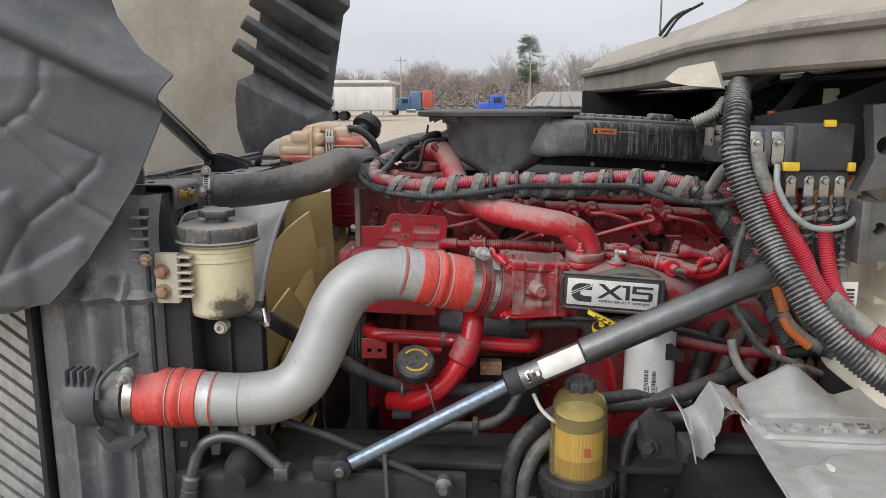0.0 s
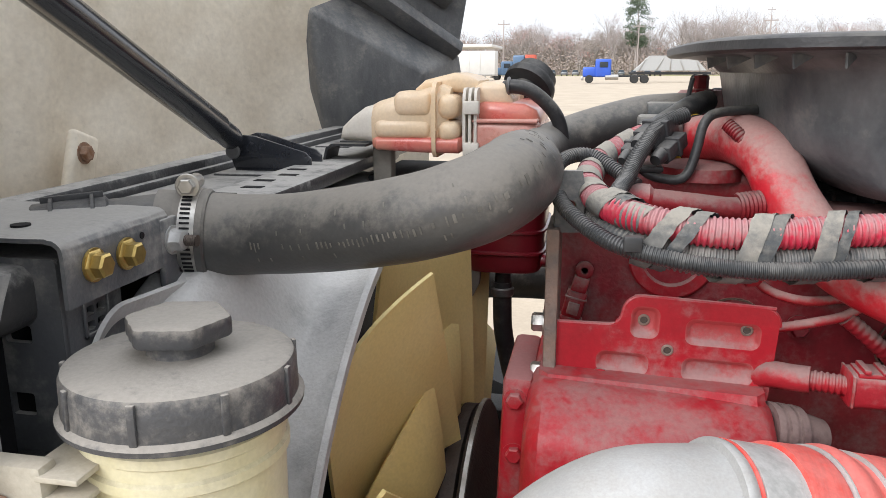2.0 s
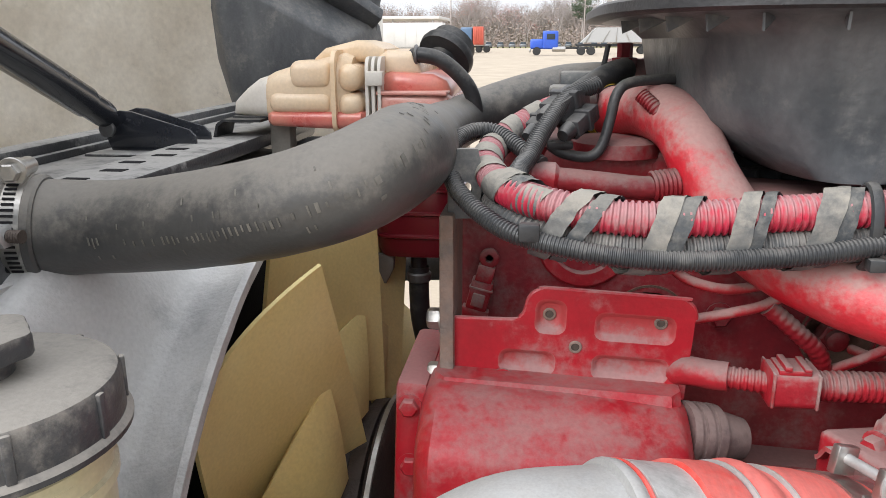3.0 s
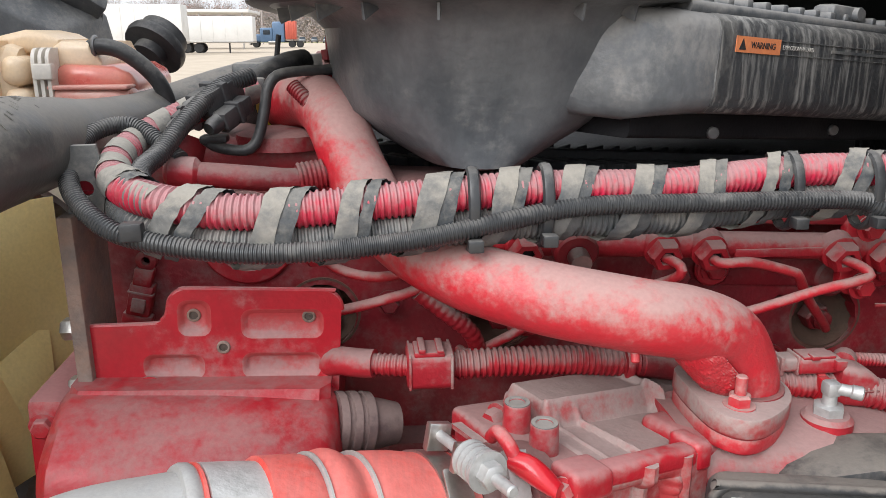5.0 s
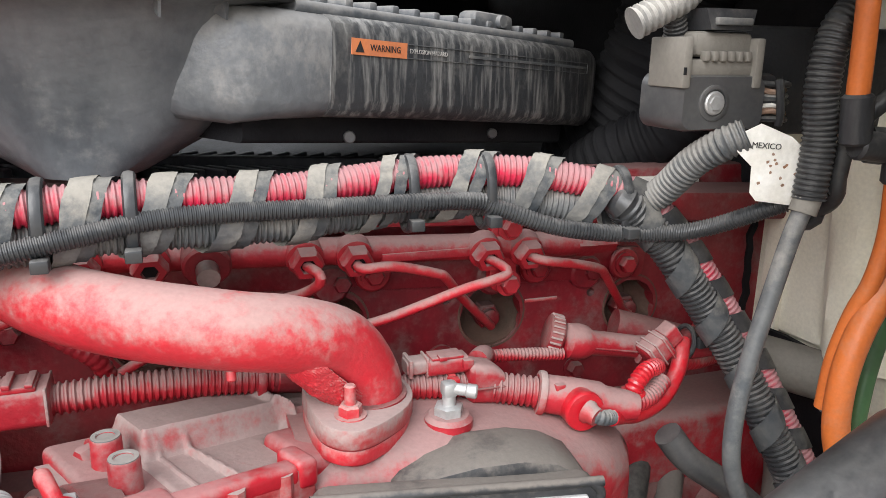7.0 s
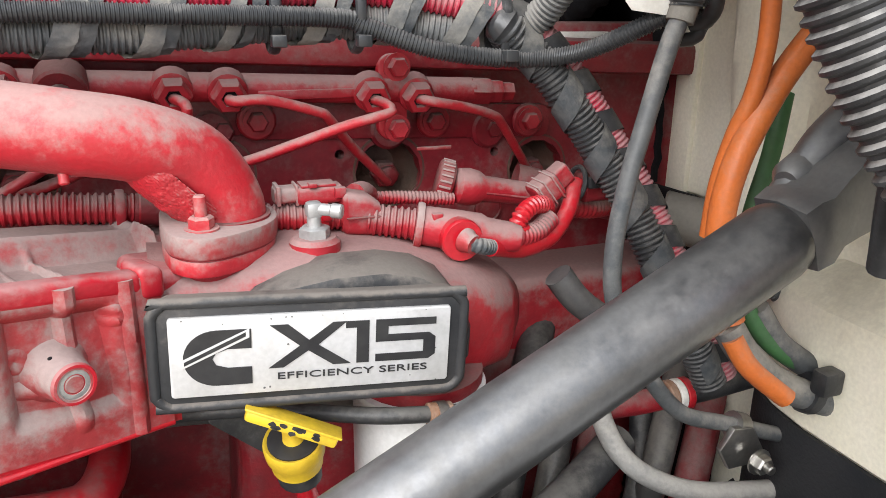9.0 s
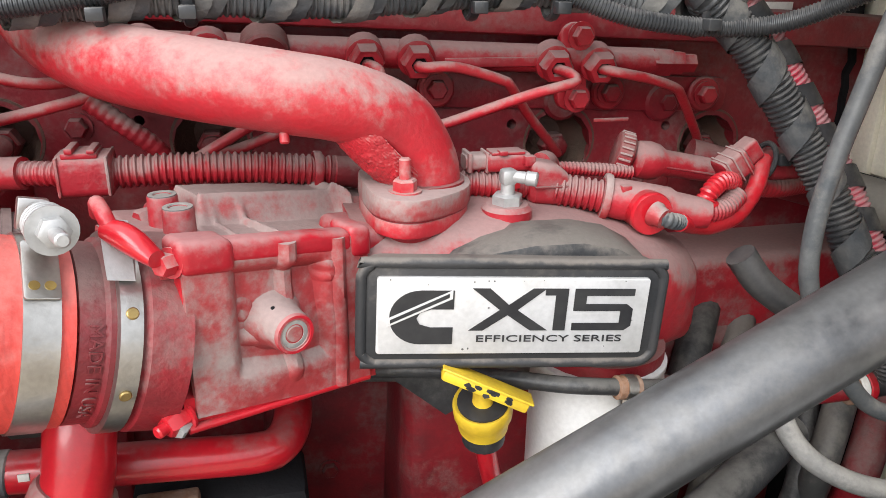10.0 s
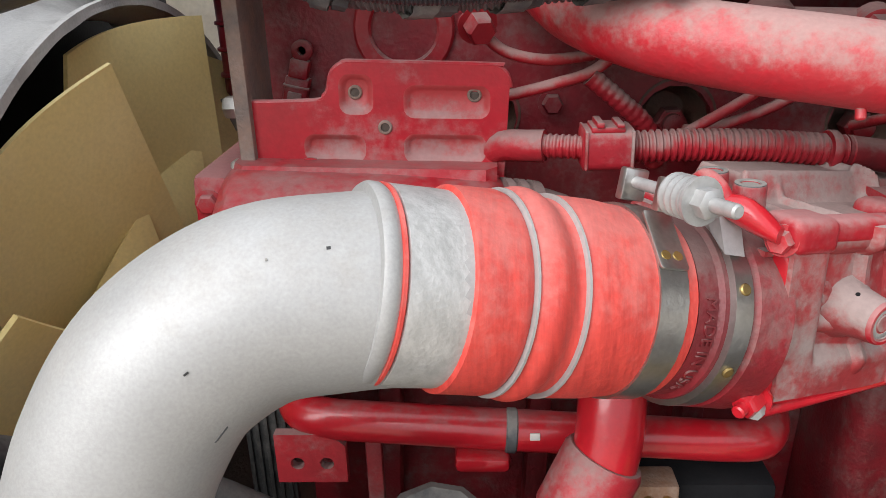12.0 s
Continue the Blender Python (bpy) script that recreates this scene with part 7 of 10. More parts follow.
    cover = part("branch_cover", loft([[(0.467, 1.690 + p * 1.0, 1.425 + q) for p, q in rounded(0.022, 0.030, 0.006)], [(0.470, 1.686 + p, 1.423 + q) for p, q in rounded(0.026, 0.032, 0.007)], [(0.486, 1.684 + p, 1.422 + q) for p, q in rounded(0.026, 0.030, 0.007)], [(0.494, 1.686 + p, 1.421 + q) for p, q in rounded(0.022, 0.025, 0.006)]]), "red", t)
    part("cover_seam", box(0.468, 0.493, 1.6825, 1.685, 1.4365, 1.4378, 0.0004), "red_dirty", cover)
    part("cover_spout", tube([(0.482, 1.712, 1.447), (0.490, 1.722, 1.446), (0.498, 1.735, 1.440)], 0.0085, 14), "red", cover)
    part("conduit", tube([(0.486, 1.694, 1.433), (0.50, 1.690, 1.431), (0.526, 1.681, 1.4275)], 0.0120, 18, rib=0.0018, pitch=0.0047), "red", t)
    a, b = Vector((0.519, 1.6835, 1.4285)), Vector((0.556, 1.670, 1.423))
    hub = part("junction", join(lathe(a, b, [(0, 0.0135), (0.008, 0.0145), (0.030, 0.0150), (0.047, 0.0148), (0.052, 0.0125), (0.070, 0.0115), (0.078, 0.0095)], 28)), "red", t)
    part("collar_ring", lathe(a, b, [(0, 0.0125), (0.0005, 0.0165), (0.003, 0.0172), (0.0055, 0.0165), (0.006, 0.0145)], 30), "red_dusty", hub)
    part("collar_latch", turned(box(-0.004, 0.004, -0.004, 0.004, -0.003, 0.003, 0.001), Matrix.Translation(a + Vector((0.012, -0.012, 0.008)))), "red", hub)
    part("disc_cap", lathe((0.545, 1.684, 1.4225), (0.545, 1.652, 1.4215), [(0, 0.0150), (0.024, 0.0150), (0.0255, 0.0156), (0.0285, 0.0156), (0.030, 0.0148), (0.030, 0.005)], 32), "red_clean", hub, "bright red disc cap")
    part("lead_nose", lathe((0.546, 1.655, 1.4225), (0.550, 1.646, 1.4205), [(0, 0.0092), (0.003, 0.0090), (0.005, 0.0075), (0.010, 0.0070)], 18), "red_dusty", hub)
    part("grey_lead", tube([(0.548, 1.650, 1.4215), (0.556, 1.648, 1.4185), (0.570, 1.655, 1.414)], 0.0060, 14, rib=0.0007, pitch=0.0030), "conduit", t)
    part("looped_lead", tube([(0.566, 1.653, 1.415), (0.582, 1.662, 1.4095), (0.602, 1.668, 1.4055), (0.631, 1.680, 1.408), (0.651, 1.690, 1.4235), (0.660, 1.698, 1.437), (0.667, 1.706, 1.443)], 0.0068, 16), "red_clean", t)
    part("tail_conduit", tube([(0.586, 1.664, 1.418), (0.60, 1.668, 1.4155), (0.618, 1.676, 1.4165), (0.632, 1.684, 1.422)], 0.0082, 16, rib=0.0012, pitch=0.0042), "red", t)
    part("short_conduit", tube([(0.596, 1.672, 1.421), (0.600, 1.672, 1.430), (0.612, 1.678, 1.4355), (0.626, 1.686, 1.4335), (0.634, 1.694, 1.429)], 0.0072, 14, rib=0.0013, pitch=0.004), "red_clean", t)
    part("elbow_ring", lathe((0.597, 1.672, 1.419), (0.597, 1.671, 1.427), [(0, 0.0098), (0.004, 0.0098), (0.005, 0.0085)], 18), "red_clean", t)
    head = part("connector", join(turned(oblong(0.022, 0.010, 0.011, 0.004), Matrix.Translation((0.637, 1.702, 1.441)) @ Matrix.Rotation(radians(-38), 4, "Y")), turned(oblong(0.014, 0.008, 0.009, 0.003), Matrix.Translation((0.652, 1.706, 1.451)) @ Matrix.Rotation(radians(-38), 4, "Y"))), "red", t)
    for x in (-0.008, -0.002, 0.006):
        part("connector_rib", turned(box(x, x + 0.0016, -0.0108, 0.010, -0.0118, 0.0118, 0.0006), Matrix.Translation((0.637, 1.702, 1.441)) @ Matrix.Rotation(radians(-38), 4, "Y")), "red_dusty", head)
    part("thin_conduit", tube([(0.480, 1.728, 1.438), (0.492, 1.742, 1.432), (0.508, 1.745, 1.434), (0.54, 1.745, 1.432), (0.574, 1.745, 1.428)], 0.0056, 14, rib=0.0007, pitch=0.0032), "red", t)
    a, b = Vector((0.578, 1.750, 1.438)), Vector((0.652, 1.743, 1.4255))
    body = part("sensor_body", join(lathe(a, b, [(0, 0.010), (0.003, 0.0150), (0.012, 0.0160), (0.020, 0.0145), (0.026, 0.0110), (0.070, 0.0100), (0.074, 0.0108), (0.078, 0.0108), (0.080, 0.008)], 28)), "red", t)
    part("body_seam", tube([a + (b - a) * f + Vector((0.001, -0.0104 - 0.0045 * max(0, 0.35 - f), -0.002)) for f in (0.2, 0.34, 0.5, 0.7, 0.95)], 0.0011, 8), "red_dirty", body)
    d = (b - a).normalized()
    knob = part("sensor_nut", lathe(a - d * 0.010 + Vector((-0.002, 0.010, 0.003)), a + d * 0.004 + Vector((0, 0.006, 0.001)), [(0, 0.0145), (0.001, 0.0165), (0.012, 0.0165), (0.014, 0.0145)], 28), "red_dirty", t)
    F = frame_to(a - d * 0.009 + Vector((-0.002, 0.010, 0.003)), a + d * 0.004 + Vector((0, 0.006, 0.001)))
    for k in range(22):
        part("nut_tooth", turned(box(-0.0009, 0.0009, 0.0158, 0.0182, 0.001, 0.011, 0.0004, 1), F @ Matrix.Rotation(2 * math.pi * k / 22, 4, "Z")), "red_dusty", knob)
    part("sensor_flag", turned(box(-0.016, 0.016, -0.001, 0.001, -0.0015, 0.0015, 0.0005), Matrix.Translation((0.575, 1.79, 1.4625))), "red_dusty", t)
    part("rear_boot", join(turned(oblong(0.026, 0.011, 0.012, 0.005), Matrix.Translation((0.688, 1.712, 1.438))), tube([(0.70, 1.715, 1.44), (0.715, 1.73, 1.447), (0.725, 1.76, 1.452)], 0.0085, 14)), "red_dirty", t)
    part("rear_hose", tube([(0.645, 1.735, 1.424), (0.668, 1.728, 1.418), (0.70, 1.73, 1.413), (0.74, 1.745, 1.410)], 0.0095, 16, rib=0.0008, pitch=0.0045), "red", t)
    part("tie", tube([(0.668 + 0.003 * math.sin(a), 1.706 + 0.0125 * math.cos(a), 1.4425 + 0.0135 * math.sin(a)) for a in np.linspace(0, 6.28, 14)], 0.0022, 8, 0.003), "cable", t)
    part("tie_head", box(0.671, 0.682, 1.690, 1.698, 1.441, 1.450, 0.0015), "cable", t)
    part("rear_fitting", hexbolt((0.76, 1.78, 1.437), (-0.3, -1, 0), 0.013, 0.014), "red_dirty", t)
    return t


build_engine_loom()


def build_front_details():
    t = thing("front_engine_hardware", "dusty red sensors, hoses and bracketry at the engine front", "engine hardware", (0, 1.86, 1.45))
    hang = Matrix.Translation((-0.0585, 1.836, 1.482)) @ Matrix.Rotation(radians(14), 4, "Y")
    clip = part("clip_connector", turned(join(box(-0.0095, 0.0095, -0.006, 0.008, -0.022, 0.006, 0.002), box(-0.0075, 0.0075, -0.0075, 0.004, 0.005, 0.020, 0.0015), box(-0.012, 0.012, -0.0045, 0.006, -0.030, -0.021, 0.0015)), hang), "red", t, "overpainted hanging plug")
    part("clip_latch", turned(join(box(-0.0055, 0.0055, -0.0085, -0.005, -0.018, -0.006, 0.001), box(-0.0105, 0.0105, -0.0068, 0.0, -0.003, -0.0008, 0.0006)), hang), "red_dusty", clip)
    part("clip_ring", turned(lathe((0, 0.0, 0.027), (0, -1, 0.027), [(0, 0.0085), (0.005, 0.0085), (0.006, 0.007), (0.006, 0.0035), (0, 0.003)], 18), hang), "red_dirty", clip)
    part("riser_hose", tube([(-0.055, 1.875, 1.40), (-0.052, 1.878, 1.46), (-0.048, 1.882, 1.52), (-0.043, 1.888, 1.56), (-0.030, 1.90, 1.60)], 0.0265, 24, r_end=0.029), "red_dirty", t)
    part("riser_band", rod((-0.0475, 1.883, 1.5255), (-0.0465, 1.884, 1.5335), 0.0285, 28), "cable", t)
    part("riser_bracket", box(-0.030, -0.018, 1.850, 1.860, 1.40, 1.565, 0.002), "plate_edge", t)
    part("thermostat_body", join(box(-0.02, 0.12, 1.88, 2.08, 1.56, 1.60, 0.016, 3), lathe((0.055, 1.90, 1.59), (0.055, 1.90, 1.7), [(0, 0.04), (0.012, 0.039), (0.016, 0.03)], 24)), "red_dirty", t)
    part("cross_hose", tube([(-0.010, 1.80, 1.584), (0.01, 1.80, 1.583), (0.04, 1.802, 1.580), (0.072, 1.805, 1.577), (0.10, 1.812, 1.580)], 0.0095, 18), "red_dirty", t)
    part("hose_cuff", rod((-0.022, 1.80, 1.586), (0.004, 1.80, 1.584), 0.0125, 22, bevel=0.004), "red", t)
    part("knurled_union", lathe((0.075, 1.806, 1.578), (0.11, 1.815, 1.582), [(0.003 * k * 0.6, 0.0125 if k % 2 else 0.0112) for k in range(12)], 24), "red_dirty", t)
    part("thin_conduit", tube([(0.115, 1.92, 1.585), (0.098, 1.87, 1.61), (0.085, 1.85, 1.63), (0.07, 1.86, 1.645)], 0.0065, 12, rib=0.0009, pitch=0.003), "red_dirty", t)
    part("hanger_arm", tube([(-0.004, 1.858, 1.603), (0.008, 1.856, 1.596), (0.030, 1.856, 1.5935), (0.040, 1.858, 1.603), (0.046, 1.861, 1.625), (0.051, 1.864, 1.646), (0.066, 1.872, 1.655), (0.12, 1.90, 1.657)], 0.0046, 10, 0.005), "cable", t, "black bent steel arm")
    part("arm_foot", box(-0.006, 0.016, 1.850, 1.866, 1.600, 1.606, 0.002), "cable", t)
    part("coolant_neck", lathe((0.10, 2.27, 1.62), (0.10, 2.27, 1.7), [(0, 0.06), (0.02, 0.06), (0.03, 0.045), (0.045, 0.03)], 28), "red", t)
    part("neck_plug", lathe((0.092, 2.23, 1.655), (0.092, 2.23, 1.75), [(0, 0.016), (0.012, 0.016), (0.013, 0.010), (0.03, 0.010), (0.031, 0.008)], 6), "red_dirty", t)
    part("connector_block", join(box(-0.005, 0.04, 1.93, 1.96, 1.628, 1.648, 0.004), box(0.005, 0.055, 1.965, 1.985, 1.640, 1.66, 0.004)), "conduit", t)
    part("connector_lead", tube([(-0.02, 1.90, 1.615), (0.01, 1.93, 1.632), (0.05, 1.97, 1.655), (0.07, 2.0, 1.66)], 0.012, 14), "cable", t)
    part("tie_tail", tube([(0.045, 1.975, 1.655), (0.048, 1.972, 1.672), (0.05, 1.97, 1.685)], 0.0025, 8, 0.004), "cable", t)
    return t


build_front_details()


def build_oil_filler():
    t = thing("oil_filler", "red oil filler tube with black screw cap", "oil filler", (0.08, 1.62, 1.12))
    part("filler_tube", tube([(0.166, 1.645, 1.335), (0.164, 1.632, 1.315), (0.160, 1.622, 1.285), (0.148, 1.615, 1.252), (0.122, 1.612, 1.212), (0.085, 1.615, 1.175), (0.04, 1.63, 1.15), (0.0, 1.66, 1.14)], 0.021, 22), "red_clean", t)
    part("tube_foot", lathe((0.160, 1.622, 1.283), (0.135, 1.613, 1.232), [(0, 0.024), (0.004, 0.026), (0.045, 0.026), (0.05, 0.022)], 24), "red", t)
    c, d = Vector((0.052, 1.605, 1.215)), Vector((0.10, -0.62, 0.78)).normalized()
    part("neck", lathe(c, c + d, [(0, 0.030), (0.02, 0.030), (0.022, 0.033), (0.03, 0.033)], 26), "red_dirty", t)
    e = c + d * 0.03
    part("cap", lathe(e, e + d, [(0, 0.038), (0.003, 0.039), (0.020, 0.038), (0.024, 0.034), (0.025, 0.001)], 12), "cable", t, "black octagonal oil cap")
    for k in range(2):
        ring = []
        part("cap_mark", turned(sheet(lambda u, v: ((0.021 + 0.004 * v) * math.cos(radians(200 * k + 20 + 120 * u)), (0.021 + 0.004 * v) * math.sin(radians(200 * k + 20 + 120 * u)), 0.0), 14, 1, 0.0003), frame_to(e + d * 0.0253, e + d)), "yellow", t)
    part("cap_tether", tube([(0.075, 1.59, 1.205), (0.085, 1.585, 1.18), (0.092, 1.59, 1.15), (0.10, 1.60, 1.13)], 0.0022, 8), "conduit", t)
    return t


build_oil_filler()


def build_coolant_rail():
    t = thing("coolant_rail", "glossy red coolant tube with bracket", "pipe", (0.12, 1.68, 1.25))
    part("tube", tube([(-0.055, 1.74, 1.272), (-0.05, 1.70, 1.272), (-0.03, 1.683, 1.271), (0.03, 1.676, 1.270), (0.121, 1.672, 1.266), (0.2, 1.672, 1.261), (0.265, 1.674, 1.256), (0.283, 1.684, 1.256), (0.292, 1.71, 1.258), (0.294, 1.75, 1.26)], 0.0145, 20), "red_clean", t)
    part("tube_bracket", box(0.065, 0.103, 1.655, 1.69, 1.243, 1.254, 0.004), "red_clean", t)
    part("end_bracket", plate([(0, 0), (0.05, 0), (0.05, 0.03), (0.04, 0.04), (0, 0.04)], (-0.062, 1.67, 1.225), (1, 0, 0), (0, 0, 1), 0.008, [(0.015, 0.016, 0.005), (0.036, 0.016, 0.005)]), "red", t)
    part("leg", box(0.0, 0.012, 1.68, 1.69, 1.13, 1.262, 0.002), "red_dirty", t)
    part("paint_chip", box(0.116, 0.123, 1.6575, 1.659, 1.268, 1.2735, 0.0005), "label", t)
    part("plug_mesh", rod((0.10, 1.672, 1.267), (0.108, 1.672, 1.2665), 0.0155, 20, bevel=0.001), "conduit", t)
    t2 = thing("starter_solenoid", "dusty grey metal cylinder housing below the intake", "engine part", (0.18, 1.75, 1.26))
    part("housing", lathe((0.09, 1.745, 1.282), (0.27, 1.745, 1.275), [(0, 0.026), (0.004, 0.030), (0.15, 0.030), (0.155, 0.026), (0.18, 0.02)], 28), "conduit", t2)
    part("lead", tube([(0.27, 1.745, 1.276), (0.33, 1.72, 1.29), (0.40, 1.69, 1.298), (0.5, 1.67, 1.287), (0.58, 1.665, 1.273)], 0.0105, 14), "rubber", t2)
    t3 = thing("terminal_block", "small rusty terminal strip with brass screws", "terminal block", (0.2, 1.68, 1.2))
    part("strip", box(0.178, 0.222, 1.665, 1.69, 1.195, 1.224, 0.003), "rust", t3)
    for k in range(3):
        part("screw", rod((0.187 + 0.013 * k, 1.666, 1.213), (0.187 + 0.013 * k, 1.662, 1.213), 0.0035, 10), "brass", t3)
    part("carrier", box(0.17, 0.30, 1.685, 1.75, 1.10, 1.21, 0.008), "dark", t3)


build_coolant_rail()


def build_dipstick():
    t = thing("oil_dipstick", "yellow plastic dipstick handle in red guide tube", "dipstick", (0.42, 1.63, 1.15))
    m = Matrix.Translation((0.406, 1.59, 1.339)) @ Matrix.Rotation(radians(24), 4, "Y") @ Matrix.Rotation(radians(-14), 4, "Z")
    part("handle", turned(box(-0.029, 0.029, -0.007, 0.007, -0.0045, 0.0045, 0.0025), m), "yellow", t)
    part("handle_lip", turned(box(-0.0305, 0.0305, -0.0085, 0.0085, 0.0028, 0.0046, 0.0008), m), "yellow", t)
    rg = random.Random(3)
    for k in range(11):
        x0, z0 = rg.uniform(-0.022, 0.020), rg.uniform(-0.0025, 0.0015)
        bm = plate([(0.0016 * (1 + rg.random()) * math.cos(a), 0.0011 * (1 + rg.random()) * math.sin(a)) for a in np.linspace(0, 5.4, 7)], (x0, -0.0073, z0), (1, 0, 0), (0, 0, 1), 0.0003)
        part("grime_mark", turned(bm, m), "ink", t, smooth=False)
    part("handle_stem", lathe((0.406, 1.596, 1.335), (0.413, 1.612, 1.285), [(0, 0.006), (0.012, 0.0065), (0.015, 0.009), (0.016, 0.0145), (0.013, 0.017), (0.0125, 0.0185), (0.015, 0.0195), (0.024, 0.0190), (0.030, 0.0165), (0.036, 0.0165), (0.040, 0.012), (0.05, 0.012)], 28), "yellow", t)
    part("oily_cup", lathe((0.4078, 1.600, 1.3235), (0.413, 1.612, 1.285), [(0, 0.007), (0.0005, 0.0165), (0.003, 0.0168)], 24), "ink", t, "black oily grime in the cup")
    part("seal", lathe((0.412, 1.61, 1.298), (0.416, 1.62, 1.26), [(0, 0.013), (0.003, 0.0145), (0.012, 0.0145), (0.016, 0.009)], 18), "cable", t)
    part("guide_tube", tube([(0.413, 1.614, 1.29), (0.420, 1.622, 1.26), (0.432, 1.64, 1.22), (0.444, 1.66, 1.17), (0.45, 1.70, 1.10)], 0.0072, 14), "red_clean", t)
    part("bracket", plate([(0, 0.05), (0.018, 0.055), (0.05, 0.03), (0.06, -0.005), (0.046, -0.012), (0.01, 0.02)], (0.352, 1.655, 1.292), (1, 0, 0), (0, 0, 1), 0.004), "cable", t)
    return t


build_dipstick()


def build_oil_filter():
    t = thing("oil_filter", "white spin-on oil filter with barcode label", "oil filter", (0.508, 1.64, 1.16))
    c = Vector((0.508, 1.645, 1.150))
    part("can", lathe(c, c + Vector((0, 0, 1)), [(0, 0.036), (0.003, 0.042), (0.010, 0.0465), (0.018, 0.048), (0.160, 0.048), (0.168, 0.0470), (0.170, 0.0485), (0.174, 0.0485), (0.176, 0.044)], 44), "white", t)
    part("can_top", lathe((0.508, 1.645, 1.323), (0.508, 1.645, 1.4), [(0, 0.044), (0.004, 0.046), (0.012, 0.046), (0.016, 0.03)], 30), "red_dirty", t)

    def on_can(a0, a1, z0, z1):
        f = lambda u, v: (c.x + 0.0483 * math.cos(radians(a0 + (a1 - a0) * u)), c.y + 0.0483 * math.sin(radians(a0 + (a1 - a0) * u)), z0 + (z1 - z0) * v)
        return sheet(f, 3, 1, 0.0002)
    rb = random.Random(8)
    for a in (-112, -95):
        z = 1.176
        while z < 1.236:
            h = rb.uniform(0.0008, 0.0024)
            part("bar", on_can(a, a + 9, z, z + h), "ink", t, smooth=False)
            z += h + rb.uniform(0.0008, 0.0018)
        part("print_line", on_can(a + 10.5, a + 12, 1.176, 1.205), "ink", t, smooth=False)
    part("strap", plate([(0, 0), (0.034, -0.006), (0.036, 0.01), (0.012, 0.03), (0, 0.03)], (0.528, 1.600, 1.258), (1, 0.15, 0), (0, 0, 1), 0.006), "frame", t)
    return t


build_oil_filter()


def build_fuel_bowl():
    t = thing("fuel_filter", "clear amber fuel filter bowl with black cap on dark base", "fuel filter", (0.362, 1.52, 0.98))
    c = Vector((0.362, 1.525, 1.05))
    up = c + Vector((0, 0, 1))
    prof = [(0, 0.052), (0.01, 0.054), (0.12, 0.052), (0.15, 0.049), (0.166, 0.040), (0.175, 0.026), (0.18, 0.015)]
    inner = [(0.178, 0.012), (0.172, 0.023), (0.163, 0.037), (0.148, 0.046), (0.12, 0.049), (0.01, 0.051), (0.002, 0.05)]
    part("bowl", lathe(c, up, prof + inner, 40), "amber", t)
    def pleats(z0, z1, r):
        ring = lambda z, f: [(c.x + (r + 0.0022 * (k % 2)) * f * math.cos(2 * math.pi * k / 84), c.y + (r + 0.0022 * (k % 2)) * f * math.sin(2 * math.pi * k / 84), c.z + z) for k in range(84)]
        return loft([ring(z0, 1.0), ring((z0 + z1) / 2, 0.995), ring(z1, 1.0)])
    part("element", pleats(0.052, 0.106, 0.0415), "pleat", t, "pleated yellow filter element")
    part("soaked_element", pleats(0.001, 0.052, 0.0410), "pleat_wet", t, "fuel-soaked amber lower half")
    part("element_top", lathe(c, up, [(0.106, 0.0445), (0.108, 0.0462), (0.119, 0.0462), (0.121, 0.044), (0.124, 0.02)], 36), "resin_dirty", t, "dark end ring")
    part("float_ring", lathe(c, up, [(0.128, 0.038), (0.131, 0.0425), (0.135, 0.0425), (0.137, 0.038)], 30), "resin", t)
    part("element_tag", box(0.366, 0.378, 1.4768, 1.4785, 1.115, 1.131, 0), "red_clean", t)
    k0 = c + Vector((0, 0, 0.176))
    part("cap", loft([[(k0.x + (0.026 + 0.0025 * math.cos(8 * 2 * math.pi * j / 48)) * f * math.cos(2 * math.pi * j / 48), k0.y + (0.026 + 0.0025 * math.cos(8 * 2 * math.pi * j / 48)) * f * math.sin(2 * math.pi * j / 48), k0.z + h) for j in range(48)]
                      for h, f in ((0, 1.0), (0.012, 1.0), (0.015, 0.93), (0.017, 0.7), (0.022, 0.6), (0.024, 0.5))]), "black", t)
    part("collar", lathe(c - Vector((0, 0, 0.07)), up, [(0, 0.05), (0.005, 0.062), (0.055, 0.064), (0.06, 0.070), (0.082, 0.070), (0.086, 0.066), (0.088, 0.056)], 40), "frame", t)
    for k in range(20):
        a = radians(18 * k)
        bm = box(-0.003, 0.003, -0.002, 0.002, -0.014, 0.010, 0.001)
        part("collar_rib", turned(bm, Matrix.Translation((c.x + 0.070 * math.cos(a), c.y + 0.070 * math.sin(a), c.z)) @ Matrix.Rotation(a + math.pi / 2, 4, "Z")), "frame", t)
    part("base", box(0.30, 0.42, 1.47, 1.60, 0.88, 0.99, 0.015, 3), "frame", t)
    for x, d in ((0.29, -1), (0.435, 1)):
        part("union", join(rod((x, 1.49, 1.015), (x + d * 0.035, 1.48, 1.018), 0.010, 14), lathe((x + d * 0.006, 1.488, 1.0155), (x + d * 0.02, 1.484, 1.0165), [(0, 0.014), (0.014, 0.014)], 6)), "frame", t)
    part("supply_hose", tube([(0.235, 1.55, 0.98), (0.238, 1.55, 1.05), (0.255, 1.555, 1.10), (0.29, 1.57, 1.135), (0.34, 1.60, 1.15), (0.42, 1.61, 1.16), (0.50, 1.605, 1.172), (0.56, 1.60, 1.19), (0.62, 1.62, 1.205), (0.70, 1.66, 1.22)], 0.0165, 16), "cable", t)
